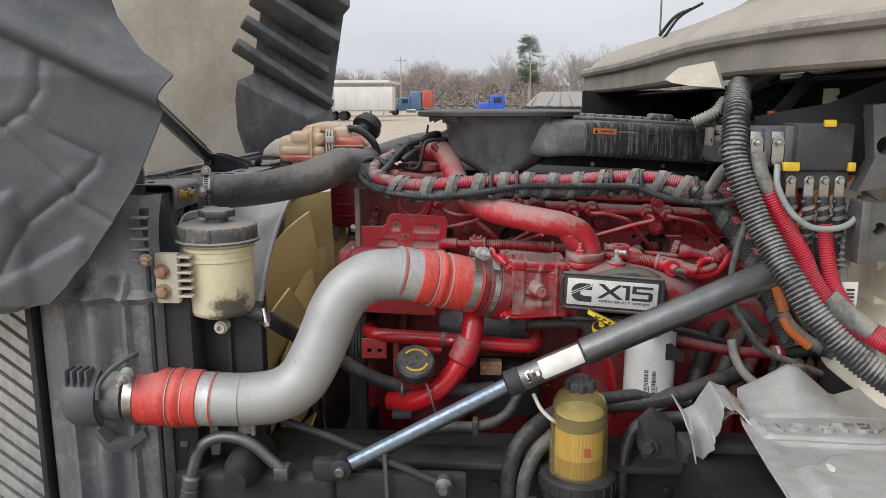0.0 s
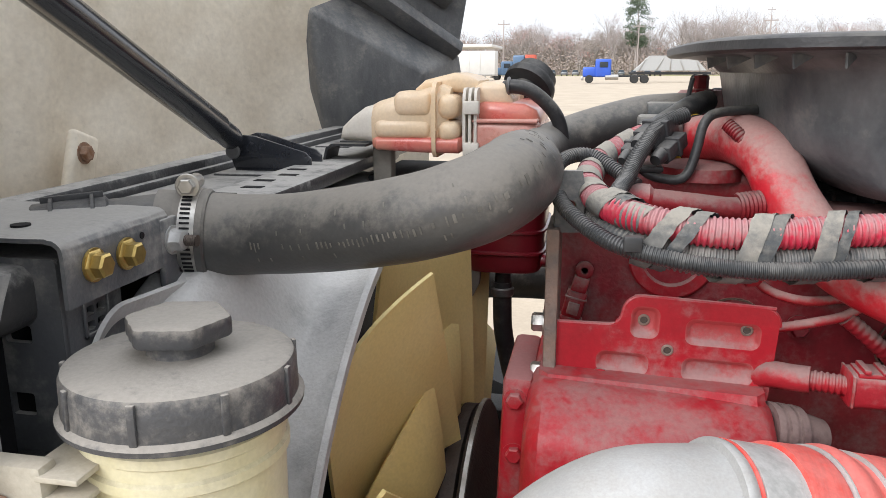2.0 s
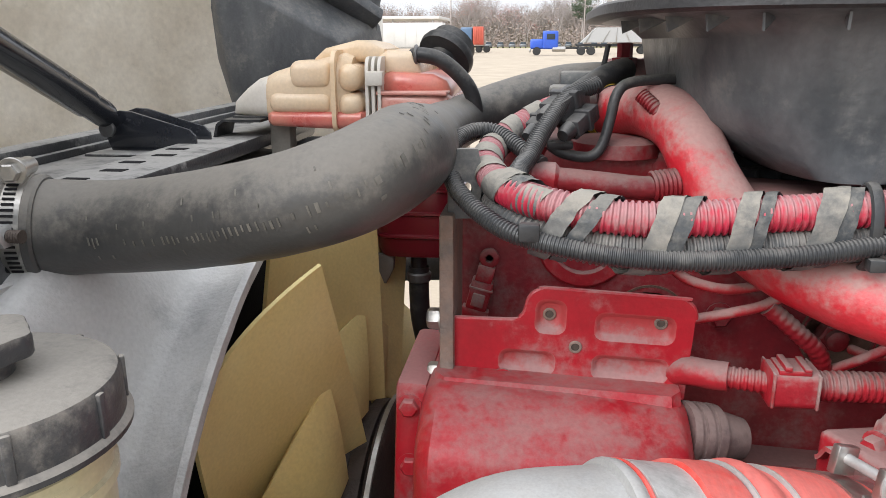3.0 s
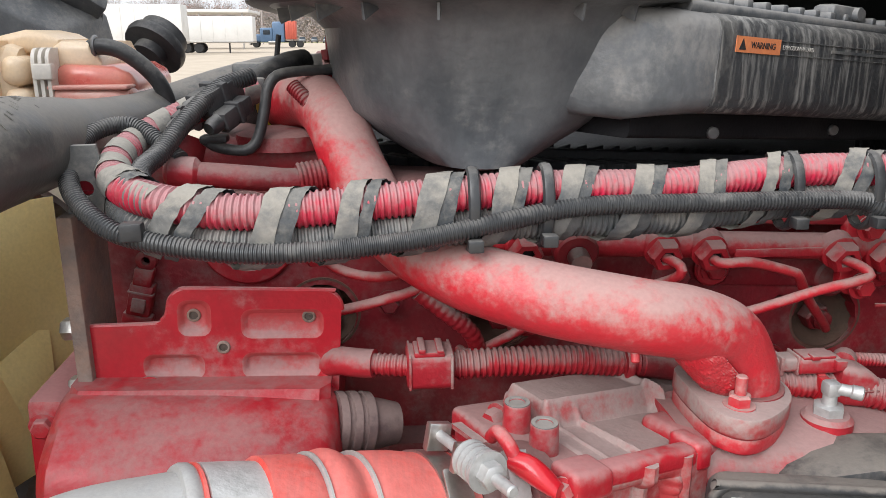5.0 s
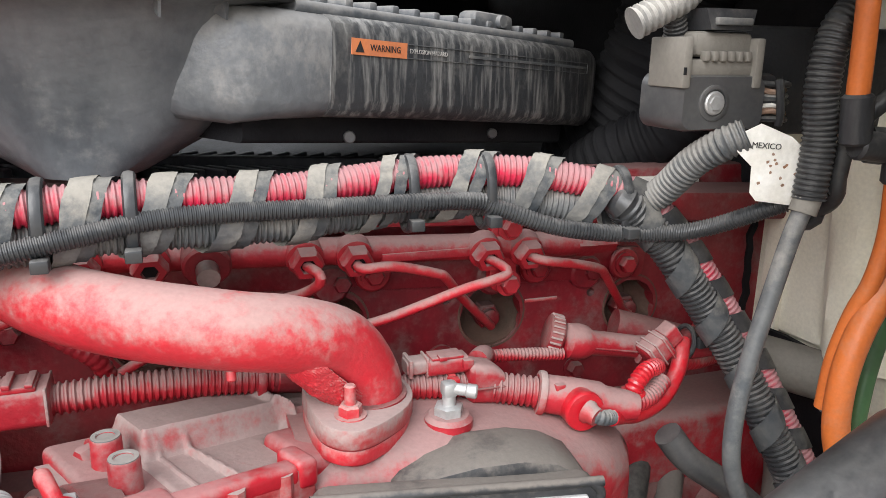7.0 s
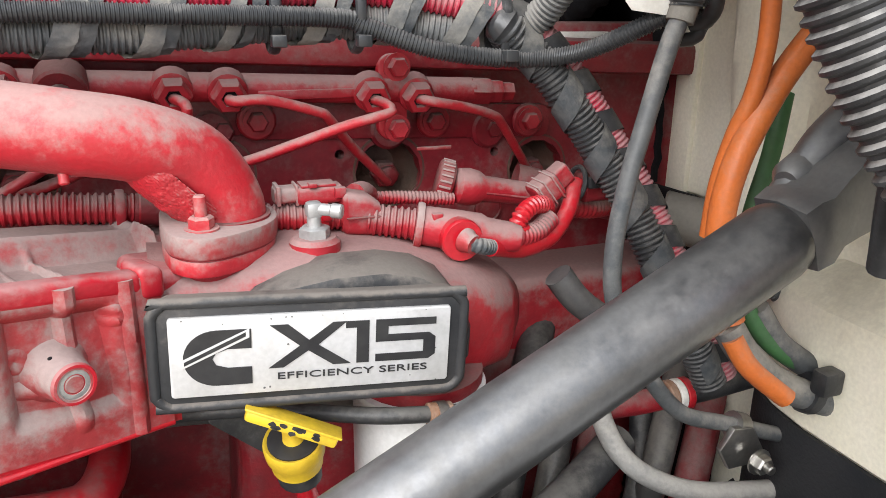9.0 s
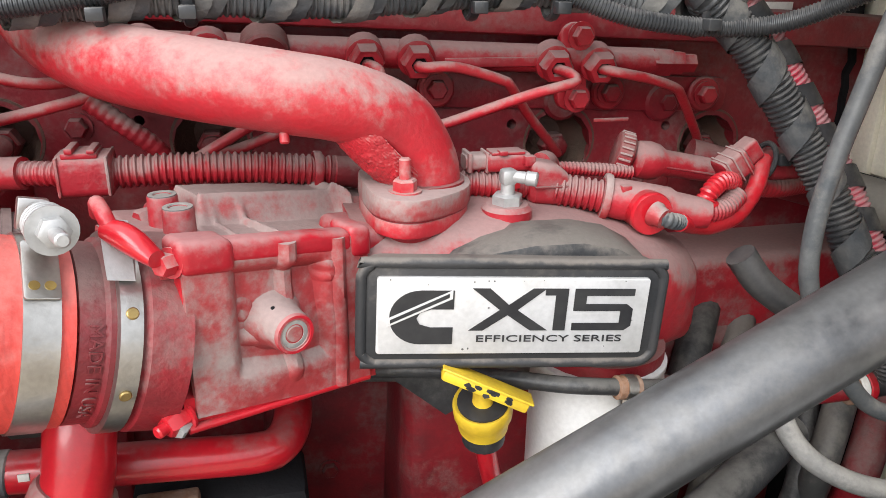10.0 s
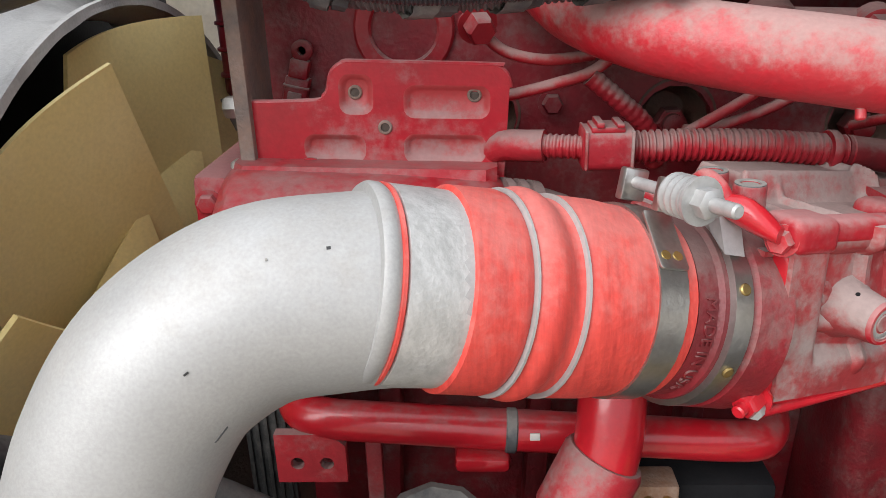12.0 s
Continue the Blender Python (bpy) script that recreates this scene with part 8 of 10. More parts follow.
    part("return_hose", tube([(0.45, 1.55, 0.98), (0.450, 1.56, 1.04), (0.462, 1.58, 1.10), (0.49, 1.59, 1.135), (0.56, 1.59, 1.148), (0.64, 1.58, 1.15)], 0.012, 16), "cable", t)
    part("second_hose", tube([(0.262, 1.535, 0.98), (0.266, 1.535, 1.04), (0.285, 1.54, 1.09), (0.32, 1.56, 1.12)], 0.014, 16), "rubber", t)
    part("cross_hose", tube([(0.40, 1.60, 1.175), (0.47, 1.605, 1.183), (0.53, 1.605, 1.182), (0.58, 1.60, 1.176)], 0.012, 14), "cable", t)
    part("white_tube", tube([(0.276, 1.51, 1.22), (0.29, 1.50, 1.195), (0.31, 1.50, 1.175), (0.325, 1.52, 1.16)], 0.0035, 10), "label", t)
    return t


build_fuel_bowl()


# ---- frame, braces ----
def build_strut():
    t = thing("hood_brace_strut", "grey steel telescopic brace with blue-grey rod and torn label", "brace", (0.3, 1.49, 1.05))
    A, B = Vector((-0.055, 1.468, 1.094)), Vector((0.228, 1.479, 1.2475))
    C, D = Vector((0.232, 1.479, 1.2495)), Vector((0.692, 1.506, 1.457))
    ax = (D - C).normalized()
    part("rod", join(rod(A, B, 0.0125, 20)), "sleeve", t, "scratched blue-grey sliding rod")
    part("rod_guide", rod(A + Vector((0.01, 0.012, -0.014)), B + Vector((0, 0.012, -0.016)), 0.006, 10), "frame", t)
    part("gland", lathe(C - ax * 0.006, D, [(0, 0.018), (0.004, 0.0235), (0.026, 0.0235), (0.03, 0.021)], 24), "frame", t)
    part("tube", lathe(C + ax * 0.02, D, [(0, 0.0215), (0.118, 0.0215), (0.121, 0.0245), (0.47, 0.0245), (0.478, 0.023), (0.485, 0.019)], 32), "brace", t)
    seat = [C + ax * 0.02, C + ax * 0.06, C + ax * 0.10, C + ax * 0.14]
    part("label", patch(seat, 0.0219, 0.34, 0.97, (0, -1, 0.35), -52, 48, 0.0004), "label", t, "torn white label")
    rl = random.Random(12)
    for k in range(9):
        f, a0 = 0.10 + 0.23 * rl.random(), rl.uniform(-45, 20)
        part("label_scrap", patch(seat, 0.0220 + 0.00003 * k, f, f + rl.uniform(0.02, 0.07), (0, -1, 0.35), a0, a0 + rl.uniform(10, 30), 0.0004, 2, 3), "label" if k % 3 else "ink", t, smooth=False)
    part("fork", loft([[tuple(D + ax * f + Vector((-0.42 * q, 0, 0.9 * q)) * w + Vector((0, p * d, 0))) for p, q in ((-1, -1), (0, -1.15), (1, -1), (1.1, 0), (1, 1), (0, 1.15), (-1, 1), (-1.1, 0))]
                       for f, w, d in ((-0.004, 0.020, 0.020), (0.008, 0.021, 0.021), (0.02, 0.017, 0.019), (0.035, 0.020, 0.017), (0.055, 0.024, 0.016), (0.075, 0.026, 0.015))]), "strut", t, "forged strut fork")
    part("swing_arm", tube([(0.705, 1.528, 1.466), (0.722, 1.53, 1.484), (0.738, 1.53, 1.502), (0.756, 1.53, 1.516), (0.78, 1.532, 1.526), (0.83, 1.54, 1.53)], 0.0125, 14, 0.004, r_end=0.020, wobble=0.05), "strut", t, "dusty forged swing arm")
    part("swivel", lathe((0.705, 1.527, 1.480), (0.80, 1.553, 1.508), [(0, 0.008), (0.006, 0.013), (0.05, 0.016), (0.08, 0.017), (0.10, 0.010)], 20), "strut", t)
    part("lower_joint", join(lathe(A + Vector((-0.012, -0.022, -0.004)), A + Vector((-0.012, 0.03, -0.004)), [(0, 0.016), (0.003, 0.020), (0.045, 0.020), (0.05, 0.016)], 22), box(A.x - 0.065, A.x + 0.005, 1.455, 1.485, A.z - 0.03, A.z + 0.012, 0.008)), "frame", t)
    part("joint_pin", rod(A + Vector((-0.012, -0.030, -0.004)), A + Vector((-0.012, -0.02, -0.004)), 0.009, 14, bevel=0.002), "strut", t)
    return t


build_strut()


def build_chassis():
    t = thing("chassis_rail", "black painted steel frame rail", "chassis", (0.3, 1.65, 0.0))
    part("rail", box(-0.95, 2.6, 1.62, 1.70, 0.78, 1.06, 0.008), "frame", t)
    part("rail_flange", box(-0.95, 2.6, 1.55, 1.63, 1.048, 1.062, 0.004), "frame", t)
    part("far_rail", box(-0.95, 2.6, 2.46, 2.54, 0.78, 1.06, 0.008), "frame", t)
    for x in (-0.6, 0.9, 2.2):
        part("crossmember", box(x, x + 0.12, 1.69, 2.47, 0.80, 0.98, 0.01), "frame", t)
    for k in range(9):
        part("bolt", hexbolt((-0.3 + 0.17 * k, 1.62, 0.98), (0, -1, 0), 0.011), "frame", t)
    part("bracket", box(-0.42, -0.08, 1.46, 1.56, 0.96, 1.075, 0.02, 3), "frame", t)
    part("bracket_hub", lathe((-0.245, 1.53, 1.085), (-0.245, 1.40, 1.085), [(0, 0.04), (0.08, 0.034), (0.10, 0.026), (0.125, 0.02)], 24), "frame", t)
    part("axle", rod((-0.45, 1.0, 0.50), (-0.45, 3.1, 0.50), 0.06, 20), "frame", t)
    for y in (1.06, 2.80):
        part("front_wheel", lathe((-0.45, y, 0.50), (-0.45, y + 0.3, 0.50), [(0, 0.30), (0.0, 0.46), (0.03, 0.50), (0.25, 0.50), (0.28, 0.46), (0.28, 0.3)], 40), "tyre", t)
    for y in (0.95, 2.75):
        part("rear_wheel", lathe((3.3, y, 0.50), (3.3, y + 0.3, 0.50), [(0, 0.30), (0.0, 0.46), (0.03, 0.50), (0.25, 0.50), (0.28, 0.46), (0.28, 0.3)], 40), "tyre", t)
    part("mount", box(-0.58, -0.42, 1.50, 2.50, 0.70, 0.80, 0.01), "frame", t)
    part("engine_mount", box(0.05, 0.35, 1.70, 1.95, 0.78, 0.92, 0.02), "frame", t)
    t = thing("steering_link", "thin dark steel link rod with ball end", "rod", (0, 1.48, 1.06))
    part("rod", tube([(-0.21, 1.505, 1.168), (-0.10, 1.49, 1.138), (0.0, 1.472, 1.107), (0.115, 1.452, 1.068)], 0.0075, 12), "frame", t)
    part("ball_end", lathe((0.118, 1.475, 1.066), (0.118, 1.43, 1.066), [(0, 0.012), (0.012, 0.016), (0.028, 0.016), (0.034, 0.010), (0.045, 0.008)], 18), "strut", t)
    part("guard", box(-0.135, 0.16, 1.475, 1.50, 0.97, 1.075, 0.01), "frame", t)
    part("hanging_rod", rod((0.012, 1.462, 1.118), (0.017, 1.462, 0.98), 0.005, 10), "strut", t)
    t = thing("refrigerant_pipe", "bent dull aluminium refrigerant pipe with crimped hose end", "pipe", (-0.3, 1.44, 1.0))
    part("pipe", tube([(-0.345, 1.445, 1.04), (-0.335, 1.447, 1.085), (-0.318, 1.45, 1.128), (-0.285, 1.45, 1.148), (-0.25, 1.45, 1.147), (-0.22, 1.45, 1.133), (-0.19, 1.45, 1.105), (-0.168, 1.45, 1.085)], 0.0105, 16), "strut", t)
    part("crimp", lathe((-0.337, 1.446, 1.075), (-0.347, 1.445, 1.02), [(0, 0.012), (0.004, 0.0165), (0.02, 0.0165), (0.021, 0.0145), (0.026, 0.0145), (0.027, 0.0165), (0.05, 0.0165)], 20), "strut", t)
    part("hose", tube([(-0.347, 1.445, 1.03), (-0.36, 1.44, 0.98), (-0.37, 1.44, 0.90)], 0.015, 16), "rubber", t)
    part("block_end", box(-0.185, -0.158, 1.435, 1.465, 1.072, 1.098, 0.004), "strut", t)
    part("valve", hexbolt((-0.335, 1.436, 1.138), (-1, -0.2, 0.2), 0.009, 0.012), "frame", t)
    t = thing("pipe_clamp", "steel P-clamp on coolant hose", "clamp", (0.03, 1.62, 1.1))
    part("loop", tube([(0.026 + 0.0, 1.64 + 0.021 * math.sin(a), 1.174 + 0.021 * math.cos(a)) for a in np.linspace(-2.4, 2.4, 14)], 0.004, 8, 0.004), "strut", t)
    part("foot", box(0.006, 0.046, 1.60, 1.64, 1.125, 1.137, 0.003), "frame", t)
    t = thing("lower_hose", "thin black hose with cable tie under the intake", "hose", (0.25, 1.6, 1.1))
    part("hose", tube([(0.05, 1.59, 1.105), (0.12, 1.585, 1.118), (0.18, 1.585, 1.122), (0.225, 1.59, 1.14), (0.25, 1.60, 1.175), (0.255, 1.63, 1.21)], 0.0105, 14), "cable", t)
    part("tie", box(0.165, 0.177, 1.570, 1.60, 1.105, 1.136, 0.003), "cable", t)
    t = thing("crank_pulley_belt", "black serpentine belt at engine front", "belt", (-0.09, 1.8, 0.9))
    part("belt_run", box(-0.098, -0.062, 1.715, 1.723, 0.92, 1.30, 0.002), "cable", t)
    for k in range(5):
        part("belt_rib", box(-0.096 + 0.007 * k, -0.093 + 0.007 * k, 1.712, 1.716, 0.92, 1.30, 0.0005), "cable", t)
    part("pulley", lathe((-0.10, 1.80, 1.28), (-0.06, 1.80, 1.28), [(0, 0.085), (0.002, 0.085), (0.004, 0.08), (0.036, 0.08), (0.038, 0.085), (0.04, 0.085)], 36), "frame", t)
    part("lower_pulley", lathe((-0.10, 1.82, 0.95), (-0.06, 1.82, 0.95), [(0, 0.105), (0.004, 0.10), (0.036, 0.10), (0.04, 0.105)], 36), "frame", t)
    t = thing("lower_coolant_pipe", "dark lower radiator pipe crossing behind the engine", "pipe", (-0.1, 2.45, 1.3))
    part("pipe", tube([(-0.4, 2.5, 1.30), (-0.2, 2.48, 1.325), (0.0, 2.46, 1.33), (0.2, 2.46, 1.33)], 0.045, 20), "rubber", t)


build_chassis()


def build_shield():
    t = thing("heat_shield", "crumpled dull aluminium heat shield stamped no step", "heat shield", (0.8, 1.3, 1.0))

    def step(a, b, w=0.003):
        return max(0.0, min(1.0, (a - b) / w + 0.5))

    def fn(u, v):
        y = 1.445 - 0.445 * v
        left = float(np.interp(y, (1.0, 1.104, 1.30, 1.40, 1.445), (0.57, 0.573, 0.583, 0.600, 0.612)))
        x = left + (1.30 - left) * u ** 1.5
        ridge = float(np.interp(x, (0.60, 0.69, 0.705, 0.765, 0.80, 1.3), (1.258, 1.306, 1.304, 1.254, 1.266, 1.285)))
        f = max(0.0, min(1.0, (y - 1.352) / 0.085))
        z = 1.252 + (ridge - 1.252) * f - 0.10 * max(0, 1.12 - y)
        # pressed bands and pads
        z -= 0.007 * step(y, 1.343) * step(1.356, y) * step(x, 0.625, 0.01)
        z += 0.006 * step(y, 1.272) * step(1.338, y) * step(x, 0.597 + 0.1 * (1.33 - y), 0.006)
        z -= 0.006 * step(y, 1.222) * step(1.262, y) * step(x, 0.612, 0.02)
        z += 0.010 * step(1.214 - 0.035 * math.exp(-((x - 0.625) / 0.03) ** 2), y, 0.006) * step(x, 0.612, 0.012)
        z += 0.004 * noise.noise(Vector((x * 9, y * 9, 0))) + 0.0012 * noise.noise(Vector((x * 50, y * 50, 0)))
        return (x, y, z)
    part("panel", sheet(fn, 64, 150, 0.0018), "shield", t)

    def curl(u, v):
        k = (0, 0.2, 0.42, 0.62, 0.78, 1.0)
        x = float(np.interp(u, k, (0.604, 0.580, 0.556, 0.533, 0.516, 0.497)))
        z = float(np.interp(u, k, (1.254, 1.280, 1.287, 1.246, 1.238, 1.262)))
        rag = 1 + 0.35 * noise.noise(Vector((u * 7, 3, 0))) + 0.12 * noise.noise(Vector((u * 40, 1, 0)))
        y = 1.412 - 0.085 * v * rag
        hang = max(0, min(1, (u - 0.46) * 5))
        z -= 0.052 * v * v * hang * (0.8 + 0.4 * math.sin(u * 17)) + 0.010 * v
        x += 0.012 * v * hang
        return (x, y, z + 0.004 * noise.noise(Vector((x * 60, y * 40, 2))))
    part("curled_edge", sheet(curl, 44, 16, 0.0016), "shield", t, "torn and curled shield edge")
    part("torn_lining", sheet(lambda u, v: (0.600 - 0.052 * u, 1.338 + 0.05 * v + 0.004 * noise.noise(Vector((u * 20, v * 20, 0))), 1.228 + 0.048 * math.sin(math.pi * (0.25 + 0.6 * u)) - 0.012 * (1 - v) + 0.003 * noise.noise(Vector((u * 30, v * 30, 5)))), 24, 12, 0.002), "torn", t, "torn brown fibre lining")
    part("turned_edge", tube([(0.601, 1.40, 1.256), (0.586, 1.33, 1.252), (0.582, 1.28, 1.250), (0.576, 1.19, 1.249), (0.573, 1.104, 1.246), (0.570, 1.02, 1.238)], 0.0022, 8, wobble=0.2), "scuffed", t, "bright turned edge")
    lettering("stamping", "NO STEP", 0.034, facing((0.600, 1.286, 1.2575), (1, 0, 0.02), (0, 1, 0.02)) @ Matrix.Diagonal((1.35, 1.15, 1, 1)), "shield", t, 0.0028, "LEFT")
    part("chip", plate([(0, 0), (0.006, -0.002), (0.011, 0.006), (0.009, 0.016), (0.004, 0.020), (0.001, 0.011)], (0.640, 1.155, 1.2635), (1, 0, 0), (0, 1, 0), 0.0012), "label", t, "chip of white paint")
    t2 = thing("battery_box", "black steel box under the heat shield", "box", (0.8, 1.3, 0.6))
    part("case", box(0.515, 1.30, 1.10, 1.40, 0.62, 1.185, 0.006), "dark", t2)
    part("lid_lip", box(0.505, 1.31, 1.36, 1.41, 1.165, 1.20, 0.004), "frame", t2)
    part("hanger", box(0.50, 1.30, 1.39, 1.63, 0.80, 0.90, 0.006), "frame", t2)
    part("bracket", plate([(0, 0), (0.055, 0.0), (0.05, 0.055), (0.02, 0.07), (0, 0.05)], (0.452, 1.40, 1.155), (1, 0, 0), (0, 0, 1), 0.05), "frame", t2)
    part("bracket_bolt", hexbolt((0.462, 1.40, 1.175), (-0.5, -1, 0), 0.012, 0.012), "frame", t2)


build_shield()


# ---- cab side ----
def build_cab():
    t = thing("truck_cab", "cream painted cab firewall with dusty cowl and black seal", "truck cab", (1.4, 2.0, 0.0))
    part("firewall", box(0.87, 0.90, 1.55, 2.75, 1.02, 1.80, 0.01), "cab", t)
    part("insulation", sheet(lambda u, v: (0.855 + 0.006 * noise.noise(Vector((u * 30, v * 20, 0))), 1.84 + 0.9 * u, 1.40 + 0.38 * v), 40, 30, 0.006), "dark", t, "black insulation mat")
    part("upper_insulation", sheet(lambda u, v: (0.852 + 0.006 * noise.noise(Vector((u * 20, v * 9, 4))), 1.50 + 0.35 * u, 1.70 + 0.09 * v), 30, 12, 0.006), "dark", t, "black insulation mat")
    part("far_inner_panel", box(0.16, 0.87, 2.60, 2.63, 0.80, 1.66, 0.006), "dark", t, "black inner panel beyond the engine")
    # added sheet: blocks light from beyond and gives the gap its dark shade
    part("far_inner_riser", box(0.47, 0.87, 2.57, 2.60, 1.60, 1.772, 0.004), "dark", t, "added dark sheet for the shaded gap below the cowl")
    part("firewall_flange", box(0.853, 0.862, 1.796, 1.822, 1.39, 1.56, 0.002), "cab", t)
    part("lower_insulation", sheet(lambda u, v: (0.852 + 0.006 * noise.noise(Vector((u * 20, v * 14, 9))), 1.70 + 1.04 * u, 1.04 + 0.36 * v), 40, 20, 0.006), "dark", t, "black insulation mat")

    def panel(u, v):
        y, z = 1.80 - 0.42 * u, 1.40 + 0.36 * v
        x = 0.862 + 0.02 * u
        d = math.hypot((u - 0.72) * 0.9, (v - 0.28))
        x += 0.035 * max(0, min(1, (0.20 - d) * 14))
        x -= 0.03 * max(0, min(1, 1.4 - abs(u - 0.16 - 0.08 * (1 - v)) * 14))
        return (x, y, z)
    part("pressed_panel", sheet(panel, 50, 50, 0.003), "cab", t)
    part("lower_tank", loft([oval(0.98, 1.50, 1.255, 0.165, 0.185, 3.5), oval(0.98, 1.50, 1.26, 0.17, 0.19, 3.5), oval(0.98, 1.50, 1.33, 0.17, 0.19, 3.5), oval(0.98, 1.50, 1.36, 0.165, 0.185, 3.5), oval(0.98, 1.5, 1.385, 0.13, 0.15, 3.0)]), "cab", t)
    part("step_bracket", loft([oval(0.98, 1.50, 1.03, 0.15, 0.17, 3.5), oval(0.98, 1.50, 1.05, 0.168, 0.188, 3.5), oval(0.98, 1.50, 1.254, 0.168, 0.188, 3.5)]), "frame", t, "dark steel support below the panel")
    part("lower_panel", box(0.86, 0.9, 1.30, 2.75, 0.75, 1.05, 0.01), "dark", t)
    part("pipe_stub", rod((0.80, 1.76, 1.39), (0.87, 1.70, 1.375), 0.024, 20, bevel=0.002), "seal", t)
    part("pipe", rod((0.66, 1.80, 1.425), (0.81, 1.752, 1.387), 0.016, 18), "red_dirty", t)
    pts = [Vector(p) for p in ((0.485, 2.70, 1.766), (0.515, 2.45, 1.768), (0.54, 2.2, 1.770), (0.556, 1.9, 1.774), (0.575, 1.68, 1.778), (0.625, 1.5, 1.782), (0.70, 1.34, 1.785), (0.80, 1.18, 1.788), (0.95, 1.0, 1.79))]
    line, _ = spline(pts, 0.02)

    def profile(rows):
        def fn(u, v):
            k = u * (len(line) - 1)
            j = min(int(k), len(line) - 2)
            c = line[j].lerp(line[j + 1], k - j)
            tn = (line[j + 1] - line[j]).normalized()
            out = Vector((tn.y, -tn.x, 0))
            if out.x > 0:
                out = -out
            q = v * (len(rows) - 1)
            i = min(int(q), len(rows) - 2)
            a, b = rows[i], rows[i + 1]
            f = q - i
            return c - out * (a[0] + (b[0] - a[0]) * f) + Vector((0, 0, a[1] + (b[1] - a[1]) * f))
        return fn
    part("cowl_lip", sheet(profile([(0.10, 0.002), (0.03, -0.002), (0.006, -0.001), (0.0, 0.005), (0.002, 0.025), (0.003, 0.046), (0.012, 0.058), (0.03, 0.062)]), 90, 28, 0.004), "seal", t, "dusty grey rubber-edged cowl lip")
    part("cowl_bead", sheet(profile([(0.016, 0.047), (0.002, 0.0465), (-0.009, 0.050), (-0.013, 0.058), (-0.010, 0.068), (0.0, 0.075), (0.014, 0.077), (0.03, 0.074)]), 90, 28, 0.004), "bead", t, "dusty rolled rubber bead")
    part("cowl_top", sheet(profile([(0.012, 0.070), (0.03, 0.088), (0.07, 0.118), (0.13, 0.145), (0.25, 0.18), (0.45, 0.25), (0.6, 0.33)]), 90, 14, 0.005), "cowl", t, "dusty cream cowl panel")
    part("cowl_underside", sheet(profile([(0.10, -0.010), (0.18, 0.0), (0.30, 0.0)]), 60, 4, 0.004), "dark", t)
    part("cab_wall", box(1.30, 1.34, 1.0, 3.0, 1.0, 2.9, 0.02), "cab", t)
    part("cab_roof", box(1.0, 3.0, 1.0, 3.0, 2.9, 3.0, 0.05, 3), "cab", t)
    part("cab_side", box(1.34, 3.0, 1.0, 1.05, 0.9, 2.9, 0.02), "cab", t)
    part("cab_back", box(2.95, 3.0, 1.0, 3.0, 0.9, 2.9, 0.02), "cab", t)
    part("cab_floor", box(0.9, 3.0, 1.0, 3.0, 0.98, 1.03, 0.01), "frame", t)
    part("windshield", turned(box(-0.015, 0.015, -0.95, 0.95, 0, 0.9, 0.004), Matrix.Translation((0.98, 2.0, 2.08)) @ Matrix.Rotation(radians(20), 4, "Y")), "glass", t)
    part("lip_clip", loft([[(0.478, 1.50, 1.772), (0.485, 1.485, 1.766), (0.492, 1.50, 1.765), (0.486, 1.52, 1.773)], [(0.50, 1.50, 1.790), (0.51, 1.462, 1.760), (0.53, 1.48, 1.757), (0.53, 1.53, 1.79)],
                           [(0.555, 1.50, 1.800), (0.560, 1.462, 1.757), (0.57, 1.48, 1.755), (0.57, 1.53, 1.80)]]), "cream", t, "cream plastic cowl clip")
    t2 = thing("wiper", "black windshield wiper arm", "wiper", (0.65, 2.2, 1.85))
    part("arm", tube([(0.60, 2.25, 1.85), (0.63, 2.22, 1.90), (0.66, 2.20, 1.945), (0.70, 2.15, 1.97)], 0.0035, 10), "cable", t2)
    part("blade", tube([(0.612, 2.20, 1.90), (0.64, 2.17, 1.94), (0.67, 2.14, 1.955)], 0.0045, 8), "cable", t2)
    t3 = thing("antenna", "thin whip antenna on the far side of the cab", "antenna", (0.70, 2.62, 1.9))
    part("whip", rod((0.70, 2.62, 1.87), (0.70, 2.62, 3.2), 0.003, 8, r2=0.0015), "strut", t3)


build_cab()


def build_fuse_block():
    t = thing("power_distribution_block", "black fuse block with yellow clips and cable lugs", "fuse block", (0.66, 1.43, 1.58))
    part("bracket", plate([(-0.028, 0.0), (0.40, 0.0), (0.40, 0.21), (0.24, 0.18), (0.09, 0.115), (-0.025, 0.094)], (0.64, 1.463, 1.62), (1, 0, 0), (0, 0, 1), 0.006), "frame", t, "dark steel mounting bracket")
    part("bracket_bolt", hexbolt((0.79, 1.468, 1.715), (0, -1, 0), 0.014, 0.010), "frame", t)
    part("stud_block", box(0.588, 0.662, 1.425, 1.461, 1.636, 1.700, 0.005), "liner", t)
    for x0, x1, y0, z1 in ((0.612, 0.622, 1.405, 1.696), (0.644, 0.662, 1.41, 1.70)):
        part("block_wall", box(x0, x1, y0, 1.428, 1.64, z1, 0.003), "liner", t)
    part("relay_cover", box(0.656, 0.742, 1.395, 1.47, 1.632, 1.704, 0.006), "black", t)
    part("terminal_strip", box(0.645, 0.742, 1.405, 1.46, 1.604, 1.634, 0.004), "black", t)
    for x0, x1, z0, z1 in ((0.694, 0.711, 1.699, 1.710), (0.637, 0.662, 1.632, 1.646), (0.734, 0.745, 1.632, 1.646)):
        part("yellow_clip", box(x0, x1, 1.390, 1.40, z0, z1, 0.002), "yellow", t)
    for x in (0.602, 0.634):
        part("stud_plate", box(x - 0.010, x + 0.010, 1.414, 1.424, 1.655, 1.692, 0.002), "steel", t)
